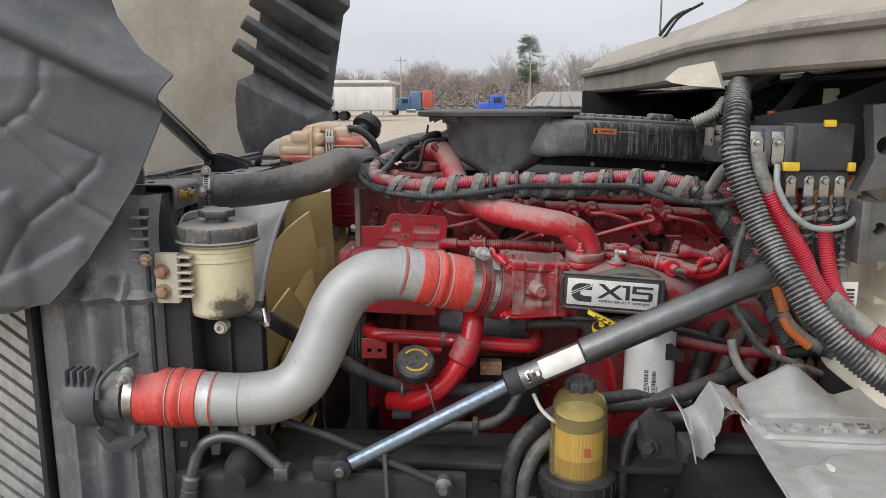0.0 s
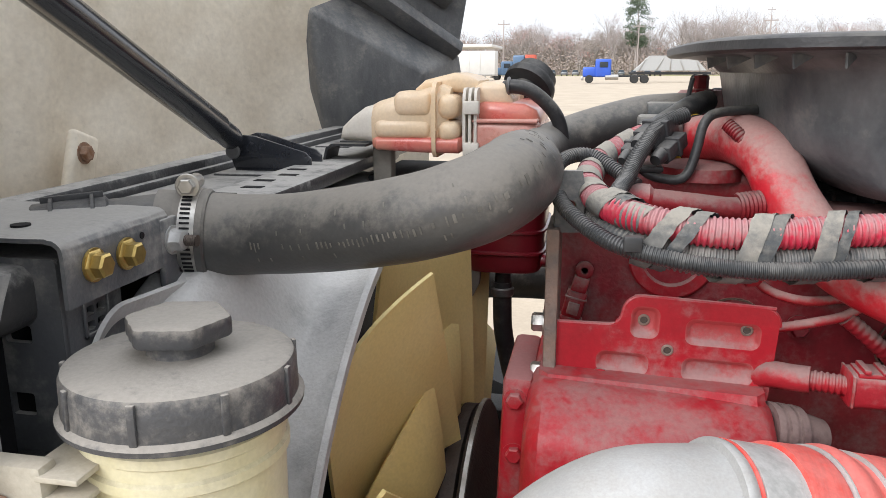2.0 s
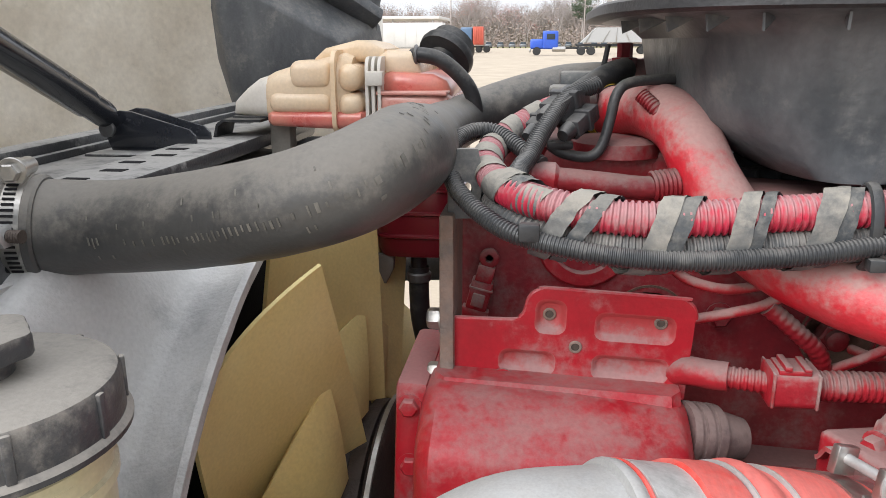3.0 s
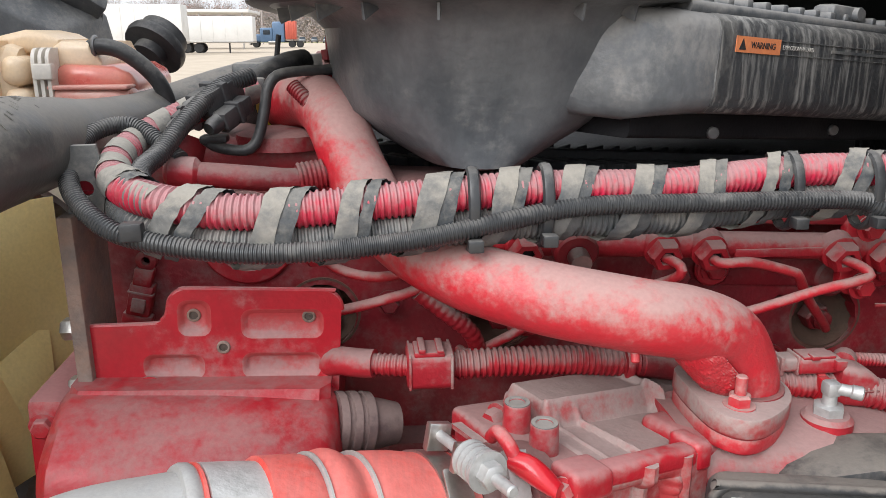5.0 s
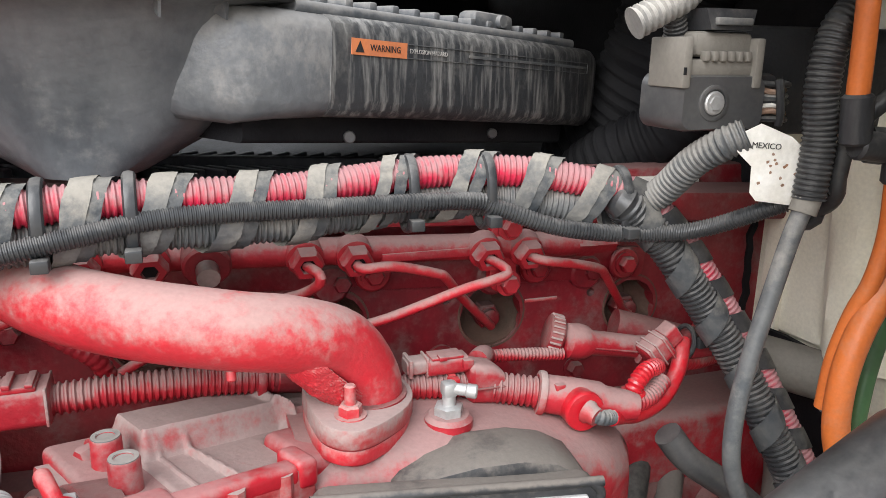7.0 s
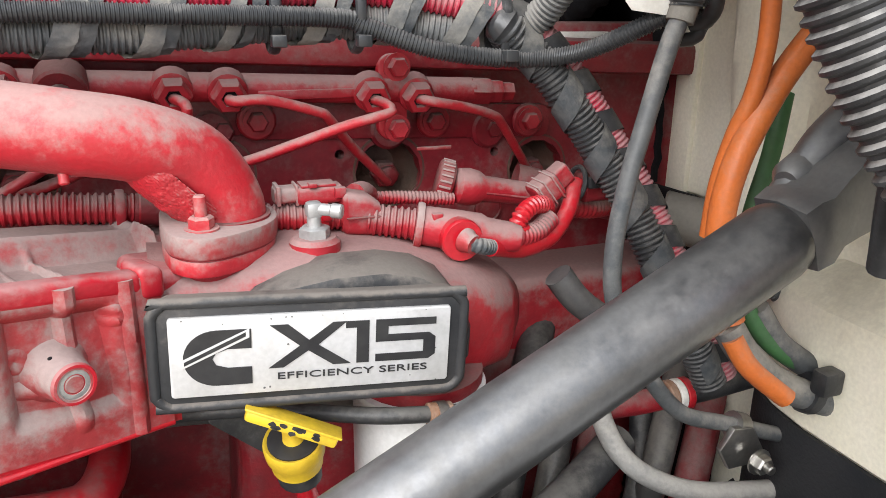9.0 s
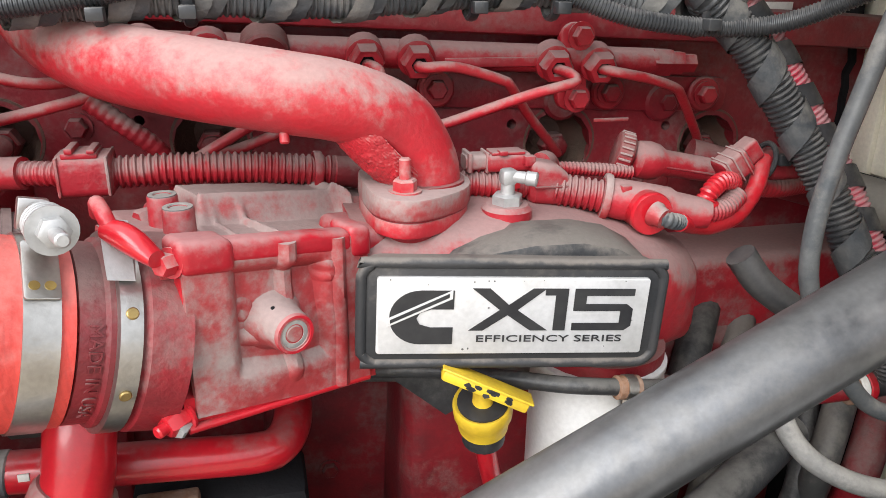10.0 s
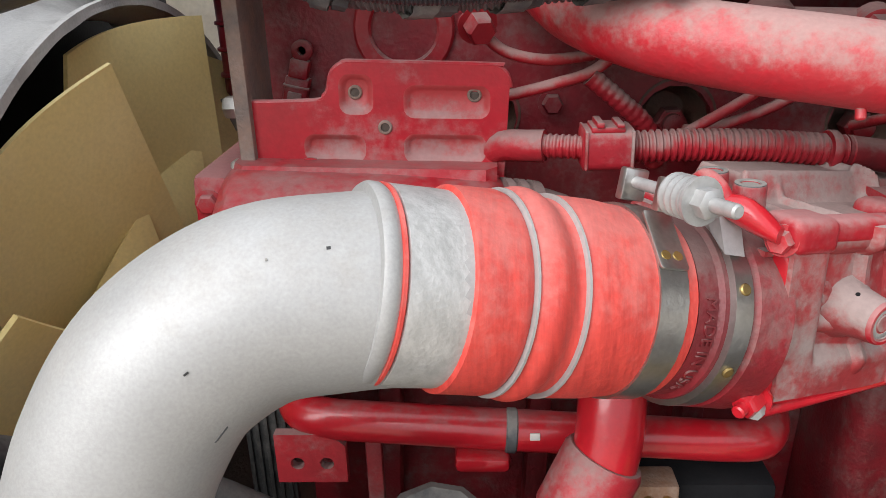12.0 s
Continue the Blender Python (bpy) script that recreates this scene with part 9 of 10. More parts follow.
        part("stud_nut", hexbolt((x, 1.414, 1.675), (0, -1, 0), 0.0065, 0.008, stud=0.004), "steel", t)
        part("lug", plate(rounded(0.018, 0.045, 0.008), (x - 0.009, 1.410, 1.640), (1, 0, 0), (0, 0, 1), 0.004), "steel", t)
    for x in (0.655, 0.682, 0.705, 0.728):
        part("stud_nut", hexbolt((x, 1.404, 1.617), (0, -1, 0), 0.0058, 0.007), "steel", t)
        part("lug", plate(rounded(0.014, 0.035, 0.006), (x - 0.007, 1.402, 1.582), (1, 0, 0), (0, 0, 1), 0.004), "steel", t)
        part("lead", tube([(x, 1.400, 1.592), (x + 0.002, 1.40, 1.56), (x + 0.004, 1.41, 1.52), (x + 0.02, 1.42, 1.46)], 0.0085, 12), "cable", t)
        part("lead_wrap", wrap([(x, 1.400, 1.588), (x + 0.002, 1.40, 1.56), (x + 0.004, 1.41, 1.52)], 0.0092, 0.014, 0.006), "tape", t)
    part("side_bolt", hexbolt((0.742, 1.43, 1.665), (1, -0.3, 0), 0.009, 0.008), "zinc", t)
    t.location += Vector((0.006, 0.014, -0.002))
    t2 = thing("battery_cables", "two red battery cables in ribbed sleeve, taped together", "cable", (0.7, 1.38, 1.36))
    part("cable", tube([(0.618, 1.400, 1.608), (0.626, 1.398, 1.590), (0.642, 1.398, 1.56), (0.674, 1.393, 1.508), (0.70, 1.385, 1.455), (0.742, 1.365, 1.405), (0.80, 1.33, 1.37), (0.9, 1.28, 1.33)], 0.0140, 16, rib=0.0010, pitch=0.004), "red_cable", t2)
    part("cable", tube([(0.712, 1.40, 1.55), (0.714, 1.398, 1.52), (0.724, 1.39, 1.465), (0.742, 1.375, 1.425), (0.765, 1.36, 1.40), (0.82, 1.33, 1.375)], 0.0120, 14, rib=0.0010, pitch=0.004), "red_cable", t2)
    part("tape", tube([(0.715, 1.378, 1.437), (0.742, 1.366, 1.412), (0.772, 1.35, 1.39)], 0.018, 14), "tape", t2)
    part("bare_end", tube([(0.602, 1.403, 1.660), (0.605, 1.400, 1.635), (0.612, 1.398, 1.616), (0.622, 1.398, 1.598)], 0.0125, 14, wobble=0.06), "tape", t2)
    t2.location += Vector((0.006, 0.014, -0.002))
    t3 = thing("ground_cable", "thin pale green cable to the fuse block", "cable", (0.66, 1.39, 1.54))
    part("cable", tube([(0.634, 1.405, 1.64), (0.633, 1.395, 1.61), (0.648, 1.39, 1.578), (0.668, 1.385, 1.556), (0.695, 1.385, 1.545), (0.74, 1.39, 1.55), (0.78, 1.42, 1.58)], 0.0048, 12), "pale_wire", t3)
    t4 = thing("intake_snorkel_hose", "large black corrugated hose", "hose", (0.65, 1.4, 1.3))
    part("hose", tube([(0.70, 1.66, 1.785), (0.64, 1.60, 1.768), (0.606, 1.530, 1.750), (0.585, 1.460, 1.720), (0.577, 1.434, 1.682), (0.577, 1.419, 1.640), (0.600, 1.400, 1.573), (0.624, 1.374, 1.518), (0.650, 1.338, 1.465), (0.678, 1.315, 1.42), (0.72, 1.29, 1.375), (0.78, 1.26, 1.335), (0.86, 1.22, 1.30), (0.95, 1.18, 1.28)], 0.0205, 24, rib=0.0024, pitch=0.0066), "snorkel", t4)
    part("band", rod((0.592, 1.486, 1.730), (0.5865, 1.469, 1.7215), 0.0235, 24, bevel=0.002), "cable", t4)
    part("band_lug", box(0.574, 0.591, 1.446, 1.458, 1.722, 1.736, 0.002), "cable", t4)
    t5 = thing("cab_mount_bracket", "grey cast cab mounting bracket with holes", "bracket", (0.8, 1.4, 1.46))
    part("upper_arm", plate([(0, 0), (0.10, 0.02), (0.10, 0.14), (0.01, 0.13), (0.02, 0.05)], (0.752, 1.395, 1.60), (1, 0, 0), (0, 0, 1), 0.03, [(0.035, 0.07, 0.014)]), "strut", t5)
    part("lower_arm", plate([(0, 0), (0.10, 0.0), (0.10, 0.09), (0.01, 0.09)], (0.755, 1.385, 1.495), (1, 0, 0), (0, 0, 1), 0.03, [(0.03, 0.05, 0.01)]), "strut", t5)
    part("arm_flange", box(0.752, 0.766, 1.375, 1.42, 1.492, 1.588, 0.003), "strut", t5)
    part("rope_wrap", tube([(0.80, 1.44, 1.585), (0.775, 1.44, 1.55), (0.755, 1.44, 1.515), (0.75, 1.44, 1.48)], 0.022, 16, rib=0.003, pitch=0.010), "tape", t5)
    t6 = thing("tagged_cable", "black cable with white barcode tag", "cable", (0.77, 1.44, 1.4))
    part("sleeve", tube([(0.75, 1.44, 1.49), (0.752, 1.44, 1.46), (0.765, 1.43, 1.40), (0.80, 1.42, 1.33)], 0.018, 14), "tape", t6)
    part("tag", box(0.752, 0.778, 1.416, 1.419, 1.405, 1.455, 0.001), "label", t6)
    for k in range(6):
        part("tag_bar", box(0.760, 0.772, 1.414, 1.4165, 1.411 + 0.006 * k, 1.413 + 0.006 * k + 0.001 * (k % 2), 0), "ink", t6, smooth=False)


build_fuse_block()


def build_rear_wiring():
    t = thing("ecu_connector", "grey multi-pin connector block in dusty cream housing", "connector", (0.65, 1.68, 1.62))
    X = -0.001
    part("housing", loft([[(0.604 + X + p, 1.652, 1.622 + q) for p, q in rounded(0.068, 0.036, 0.008)], [(0.602 + X + p, 1.660, 1.620 + q) for p, q in rounded(0.072, 0.040, 0.010)], [(0.602 + X + p, 1.70, 1.620 + q) for p, q in rounded(0.072, 0.040, 0.010)]]), "strut", t)
    part("seat", lathe((0.629 + X, 1.654, 1.640), (0.629 + X, 1.6, 1.640), [(0, 0.0125), (0.003, 0.0125), (0.0035, 0.0115), (0.0035, 0.0095), (0.001, 0.009)], 24), "strut", t)
    part("bolt", join(rod((0.629 + X, 1.653, 1.640), (0.629 + X, 1.6495, 1.640), 0.0082, 22, bevel=0.001), lathe((0.629 + X, 1.6495, 1.640), (0.629 + X, 1.6, 1.640), [(0, 0.0052), (0.0012, 0.005)], 6)), "zinc", t)
    part("collar", box(0.606 + X, 0.668 + X, 1.654, 1.70, 1.658, 1.6695, 0.003), "seal", t, "dusty cream collar")
    part("upper_shell", box(0.614 + X, 0.662 + X, 1.657, 1.70, 1.671, 1.688, 0.004), "seal", t)
    for k in range(6):
        part("lever_tooth", box(0.618 + X + 0.007 * k, 0.622 + X + 0.007 * k, 1.651, 1.658, 1.668, 1.675, 0.001), "seal", t)
    for dx in (0.604, 0.664):
        part("side_latch", box(dx + X - 0.004, dx + X + 0.003, 1.650, 1.69, 1.650, 1.684, 0.0015), "seal", t)
    part("latch_slot", box(0.6005 + X, 0.6025 + X, 1.6495, 1.665, 1.659, 1.664, 0), "dark", t, smooth=False)
    part("lever", loft([[(0.622 + X, 1.653, 1.689), (0.656 + X, 1.653, 1.689), (0.656 + X, 1.68, 1.689), (0.622 + X, 1.68, 1.689)], [(0.618 + X, 1.655, 1.703), (0.660 + X, 1.655, 1.703), (0.660 + X, 1.68, 1.703), (0.618 + X, 1.68, 1.703)]]), "black", t)
    part("lever_bar", box(0.625 + X, 0.654 + X, 1.650, 1.656, 1.692, 1.697, 0.001), "conduit", t)
    part("wire_exit", box(0.672 + X, 0.700 + X, 1.668, 1.70, 1.630, 1.660, 0.006), "black", t)
    for k in range(7):
        z = 1.628 + 0.0042 * k
        part("wire", tube([(0.672 + X, 1.662 - 0.002 * (k % 2), z), (0.684 + X, 1.656, z + 0.002 * math.sin(k)), (0.698 + X, 1.657 + 0.002 * (k % 3), z - 0.001), (0.707 + X, 1.672, z)], 0.0022, 8), ("cable", "rust", "label", "cable", "conduit", "rust", "cable")[k], t)
    part("strap", tube([(0.685 + X, 1.653, 1.656), (0.686 + X, 1.651, 1.645), (0.689 + X, 1.652, 1.632), (0.691 + X, 1.655, 1.624)], 0.003, 8, 0.003), "cable", t)
    t.location.z += 0.005
    part("carrier", box(0.69 + X, 0.86, 1.70, 1.74, 1.615, 1.70, 0.006), "frame", t)
    tp = thing("taped_cable_end", "pale dusty taped conduit end", "cable", (0.60, 1.672, 1.69))
    part("tape_end", tube([(0.572, 1.672, 1.697), (0.580, 1.671, 1.701), (0.592, 1.670, 1.707), (0.612, 1.670, 1.718), (0.63, 1.68, 1.738)], 0.0112, 16, rib=0.0022, pitch=0.0052, wobble=0.10), "pale_conduit", tp)
    part("hanging_sleeve", tube([(0.605, 1.675, 1.706), (0.612, 1.68, 1.69), (0.6125, 1.685, 1.668), (0.612, 1.69, 1.64)], 0.0085, 14, rib=0.0009, pitch=0.0034), "cable", tp)
    t2 = thing("cable_tag", "stained white cable tag lettered in black", "tag", (0.66, 1.625, 1.59))
    ux, uz = Vector((0.82, -0.25, -0.42)).normalized(), Vector((0.42, -0.12, 0.85)).normalized()
    o = Vector((0.640, 1.630, 1.609))
    part("tag_sheet", plate([(-0.014, 0.010), (-0.002, 0.026), (0.022, 0.028), (0.048, 0.022), (0.057, 0.002), (0.056, -0.006), (0.050, -0.012), (0.024, -0.021), (0.017, -0.018), (0.008, -0.002), (-0.006, 0.002)], o, ux, uz, 0.0009, (), 0.0002), "label", t2)
    rt = random.Random(6)
    for k in range(14):
        part("stain", plate([(0.0008 * (1 + rt.random()) * math.cos(a), 0.0008 * (1 + rt.random()) * math.sin(a)) for a in (0, 1.2, 2.4, 3.6, 4.8)], o + ux * rt.uniform(0.012, 0.050) + uz * rt.uniform(-0.010, 0.012) + ux.cross(uz) * 0.0003, ux, uz, 0.0002), "rust", t2, smooth=False)
    lettering("tag_word", "MEXICO", 0.0056, facing(o + ux * 0.010 + uz * 0.013 + ux.cross(uz) * 0.0006, ux * 0.92 + uz * 0.38, uz * 0.92 - ux * 0.38), "ink", t2, 0.0002)
    t3 = thing("sheathed_cable", "grey sheathed cable in black corrugated sleeve", "cable", (0.66, 1.61, 1.35))
    part("sleeve", tube([(0.76, 1.63, 1.78), (0.722, 1.615, 1.735), (0.697, 1.61, 1.708), (0.685, 1.61, 1.692), (0.680, 1.61, 1.660), (0.684, 1.61, 1.622), (0.682, 1.61, 1.583)], 0.0115, 14, rib=0.0010, pitch=0.0038), "cable", t3)
    part("cable", tube([(0.682, 1.61, 1.585), (0.671, 1.61, 1.556), (0.659, 1.61, 1.510), (0.648, 1.61, 1.465), (0.642, 1.61, 1.417), (0.646, 1.608, 1.375), (0.668, 1.602, 1.33), (0.709, 1.60, 1.280), (0.763, 1.60, 1.257), (0.83, 1.60, 1.231), (0.9, 1.6, 1.21)], 0.0066, 14), "conduit", t3)
    part("joint", rod((0.6825, 1.61, 1.588), (0.678, 1.61, 1.573), 0.0095, 14), "seal", t3)
    part("loop_cable", tube([(0.705, 1.63, 1.568), (0.71, 1.62, 1.575), (0.706, 1.61, 1.585), (0.70, 1.605, 1.60), (0.702, 1.60, 1.63), (0.722, 1.59, 1.655), (0.735, 1.585, 1.66)], 0.006, 12), "cable", t3)
    part("cable_loops", tube([(0.69, 1.63, 1.56), (0.705, 1.625, 1.562), (0.712, 1.63, 1.575), (0.704, 1.64, 1.585)], 0.005, 10), "cable", t3)
    t4 = thing("orange_power_cables", "orange high-voltage cables, one scuffed and taped grey", "cable", (0.73, 1.59, 1.3))
    part("thick_cable", tube([(0.88, 1.57, 1.67), (0.84, 1.58, 1.628), (0.795, 1.588, 1.585), (0.760, 1.59, 1.545), (0.739, 1.59, 1.512), (0.724, 1.59, 1.480), (0.717, 1.59, 1.445), (0.718, 1.588, 1.405), (0.730, 1.580, 1.362)], 0.0098, 16), "hv", t4)
    part("scuffed_run", tube([(0.7275, 1.581, 1.358), (0.742, 1.573, 1.335), (0.775, 1.565, 1.308), (0.83, 1.555, 1.285), (0.92, 1.54, 1.26)], 0.0118, 16), "tape", t4)
    part("bare_orange", tube([(0.7265, 1.574, 1.352), (0.740, 1.566, 1.329), (0.772, 1.558, 1.302)], 0.0085, 12), "hv", t4)
    part("thin_cable", tube([(0.684, 1.588, 1.72), (0.686, 1.588, 1.69), (0.690, 1.590, 1.650)], 0.0072, 12), "hv", t4)
    part("thin_cable", tube([(0.729, 1.585, 1.60), (0.733, 1.587, 1.56), (0.731, 1.591, 1.525), (0.727, 1.599, 1.497), (0.724, 1.606, 1.46), (0.724, 1.609, 1.42)], 0.0065, 12), "hv", t4)
    part("plug", join(rod((0.690, 1.590, 1.655), (0.694, 1.590, 1.622), 0.010, 16, bevel=0.002), rod((0.694, 1.590, 1.622), (0.735, 1.585, 1.618), 0.010, 16, bevel=0.002), rod((0.728, 1.586, 1.64), (0.728, 1.585, 1.595), 0.0085, 14, bevel=0.002),
                      lathe((0.712, 1.596, 1.621), (0.722, 1.591, 1.62), [(0, 0.0125), (0.01, 0.0125)], 16)), "black", t4)
    part("brass_end", lathe((0.728, 1.582, 1.660), (0.765, 1.565, 1.664), [(0, 0.0045), (0.006, 0.007), (0.02, 0.0075), (0.04, 0.007)], 14), "brass", t4)
    part("tie", lathe((0.795, 1.562, 1.300), (0.805, 1.560, 1.296), [(0, 0.016), (0.008, 0.016)], 16), "cable", t4)
    part("tie_head", box(0.79, 0.81, 1.54, 1.555, 1.305, 1.325, 0.003), "cable", t4)
    t5 = thing("green_cable", "worn green cable beside the orange cables", "cable", (0.76, 1.6, 1.3))
    part("cable", tube([(0.80, 1.63, 1.52), (0.785, 1.62, 1.476), (0.764, 1.61, 1.43), (0.752, 1.60, 1.385), (0.760, 1.59, 1.355), (0.785, 1.58, 1.327), (0.85, 1.57, 1.29)], 0.0072, 14), "green", t5)
    part("upper_sleeve", tube([(0.765, 1.593, 1.362), (0.785, 1.583, 1.332), (0.83, 1.572, 1.30)], 0.0102, 14), "conduit", t5)
    t6 = thing("fabric_duct", "black ribbed mesh sleeve behind the air filter", "duct", (0.78, 1.95, 1.55))
    part("sleeve", tube([(0.77, 2.06, 1.53), (0.785, 2.0, 1.60), (0.80, 1.96, 1.68), (0.82, 1.94, 1.78)], 0.062, 20, rib=0.003, pitch=0.014, wobble=0.12), "dark", t6)
    part("sleeve", tube([(0.72, 1.98, 1.54), (0.74, 1.94, 1.57), (0.775, 1.90, 1.60), (0.80, 1.88, 1.65)], 0.035, 20, rib=0.003, pitch=0.012, wobble=0.12), "dark", t6)
    t7 = thing("label_plate", "red rocker box end with printed specification label", "label", (0.76, 1.88, 1.50))
    part("panel", box(0.66, 0.86, 1.865, 1.90, 1.46, 1.565, 0.004), "shaded_red_wall", t7)
    part("label", box(0.70, 0.80, 1.861, 1.864, 1.508, 1.536, 0.0005), "hub", t7)
    for k in range(4):
        part("label_bar", box(0.712 + 0.004 * k, 0.79 - 0.006 * k, 1.859, 1.8612, 1.513 + 0.005 * k, 1.515 + 0.005 * k, 0), "conduit", t7, smooth=False)
    part("label_strip", box(0.70, 0.79, 1.859, 1.864, 1.548, 1.556, 0.0005), "label", t7)
    t8 = thing("heater_hose", "red heater hose with banded joint, black beyond", "hose", (0.68, 1.66, 1.24))
    part("hose_red", tube([(0.56, 1.665, 1.277), (0.64, 1.66, 1.262), (0.70, 1.658, 1.256), (0.75, 1.655, 1.257)], 0.0105, 16), "red_dirty", t8)
    part("hose_black", tube([(0.745, 1.655, 1.257), (0.79, 1.65, 1.262), (0.86, 1.645, 1.27), (0.95, 1.64, 1.275)], 0.0115, 16), "cable", t8)
    for x, m in ((0.742, "rust"), (0.750, "label"), (0.758, "red_clean")):
        part("band", rod((x, 1.655, 1.257), (x + 0.007, 1.6545, 1.2575), 0.0145, 20, bevel=0.001), m, t8)
    part("hose_forward", tube([(0.34, 1.665, 1.318), (0.385, 1.648, 1.322), (0.425, 1.620, 1.327), (0.460, 1.595, 1.331), (0.488, 1.586, 1.331), (0.53, 1.588, 1.324), (0.58, 1.602, 1.310), (0.64, 1.625, 1.288)], 0.0056, 16), "cable", t8, "thin black hose across the oil filter")
    collar = part("hose_bracket", lathe((0.492, 1.585, 1.3305), (0.512, 1.586, 1.328), [(0, 0.0066), (0.0005, 0.0078), (0.016, 0.0078), (0.0165, 0.0066)], 22), "rust", t8, "rust-red rubber cushion with steel strap")
    part("strap", lathe((0.497, 1.585, 1.3302), (0.505, 1.5855, 1.329), [(0, 0.0083), (0.007, 0.0083)], 22), "steel", collar)
    part("strap_leg", box(0.496, 0.510, 1.582, 1.588, 1.306, 1.323, 0.001), "steel", collar)
    t9 = thing("grey_mottled_pipe", "mottled dull grey bent pipe", "pipe", (0.73, 1.62, 1.17))
    part("pipe", tube([(0.662, 1.645, 1.285), (0.667, 1.64, 1.258), (0.680, 1.63, 1.23), (0.704, 1.62, 1.208), (0.745, 1.61, 1.19), (0.804, 1.60, 1.182), (0.9, 1.58, 1.18)], 0.0088, 16), "pale_conduit", t9)
    t10 = thing("cable_clamp", "zinc P-clamp with bolt on black cable", "clamp", (0.775, 1.61, 1.22))
    part("strap", plate([(0, 0), (0.026, 0.0), (0.034, 0.012), (0.02, 0.035), (0.0, 0.038), (-0.012, 0.02)], (0.758, 1.588, 1.222), (1, 0, 0), (0, 0, 1), 0.006, (), 0.001), "steel", t10)
    part("bolt", hexbolt((0.782, 1.582, 1.228), (0, -1, 0), 0.0085, 0.008, stud=0.006), "steel", t10)
    part("loop", lathe((0.766, 1.60, 1.256), (0.784, 1.60, 1.249), [(0, 0.0115), (0.012, 0.0115)], 16), "steel", t10)
    t11 = thing("rear_ribbed_hose", "thin grey corrugated drain hose", "hose", (0.85, 1.62, 1.34))
    part("hose", tube([(0.79, 1.66, 1.39), (0.815, 1.65, 1.365), (0.85, 1.63, 1.345), (0.90, 1.60, 1.335), (0.98, 1.58, 1.335)], 0.0115, 14, rib=0.0012, pitch=0.004), "conduit", t11)
    t12 = thing("rear_engine_hoses", "tangle of black hoses behind the engine", "hose", (0.75, 1.75, 1.0))
    rnd = random.Random(11)
    for k in range(9):
        x, z = 0.58 + 0.045 * k, 1.16 - 0.015 * (k % 4)
        part("hose", tube([(x, 1.74 + 0.02 * (k % 3), z - 0.25), (x + 0.02, 1.72, z - 0.1), (x + 0.05 * rnd.random(), 1.70 - 0.02 * rnd.random(), z), (x + 0.07, 1.74, z + 0.09), (x + 0.12, 1.80, z + 0.13)], 0.009 + 0.008 * rnd.random(), 14), ("cable", "rubber", "red_dirty")[k % 3], t12)
    part("block_side", box(0.60, 0.86, 1.77, 1.86, 1.18, 1.335, 0.012, 3), "red", t12)
    part("link_arm", tube([(0.64, 1.68, 1.375), (0.66, 1.675, 1.35), (0.70, 1.67, 1.32), (0.735, 1.67, 1.29)], 0.012, 12), "strut", t12)


build_rear_wiring()


# ---- raised hood ----
def build_hood():
    t = thing("raised_hood", "tilted beige fibreglass hood, underside dusty and stained", "hood", (-1.2, 2.0, 0.9))

    plan, _ = spline([(-1.12, 1.15, 0), (-1.15, 1.8, 0), (-1.13, 2.3, 0), (-1.03, 2.6, 0), (-0.84, 2.83, 0), (-0.64, 2.93, 0), (-0.45, 2.98, 0)], 0.02)

    def inner(u, v):
        k = u * (len(plan) - 1)
        j = min(int(k), len(plan) - 2)
        c = plan[j].lerp(plan[j + 1], k - j)
        tn = (plan[j + 1] - plan[j]).normalized()
        nn = Vector((tn.y, -tn.x, 0))
        z = 0.95 + 1.75 * v
        off = 0.012 * math.sin(u * 11 + v * 2) + 0.02 * max(0, min(1, 1.5 - abs(u - 0.42 - 0.10 * v) * 70)) + 0.016 * max(0, min(1, 1.5 - abs(u - 0.56 - 0.06 * v) * 60))
        off += 0.012 * noise.noise(Vector((c.x * 4, c.y * 4, z * 4)))
        lean = 0.10 * (v - 0.4)
        return c + nn * (off + lean) + Vector((0, 0, z))
    part("inner_skin", sheet(inner, 90, 60, 0.006), "hood", t)
    part("hinge_pad", turned(join(box(-0.012, 0.012, -0.038, 0.038, -0.062, 0.060, 0.01, 3)), Matrix.Translation((-1.030, 2.437, 1.517)) @ Matrix.Rotation(radians(-20), 4, "X")), "hood", t)
    part("pad_bolt", hexbolt((-1.018, 2.437, 1.537), (1, 0, 0), 0.016, 0.012), "rust", t)

    # near fender liner
    edge = [(1.395, -0.60), (1.41, -0.53), (1.439, -0.50), (1.537, -0.424), (1.602, -0.378), (1.706, -0.328), (1.745, -0.312), (1.774, -0.294), (1.81, -0.345), (1.867, -0.383), (1.93, -0.395), (2.1, -0.42), (2.4, -0.5)]

    def side(u, v):
        z = 1.395 + 0.84 * v
        xr = float(np.interp(z, [e[0] for e in edge], [e[1] for e in edge]))
        xl = -1.15
        x = xl + (xr - xl) * u
        q = z + 0.50 * (x + 0.3)
        y = 1.40 - 0.22 * (1 - u) ** 1.3
        st = lambda a, w: 1 / (1 + math.exp(-(q - a) / w))
        y -= 0.042 * (st(1.722, 0.005) - st(1.775, 0.009)) + 0.03 * st(1.86, 0.01)
        y -= 0.42 * max(0, q - 1.76) * (1.15 - u)
        # stepped blocks low on the liner
        r = z - 0.55 * (x + 0.5)
        y -= 0.012 * (1 / (1 + math.exp((r - 1.50) / 0.004))) * (1 / (1 + math.exp((x + 0.47) / 0.004)))
        y -= 0.012 * (1 / (1 + math.exp((r - 1.63) / 0.004))) * (1 / (1 + math.exp((x + 0.56) / 0.004)))
        # pressed creases
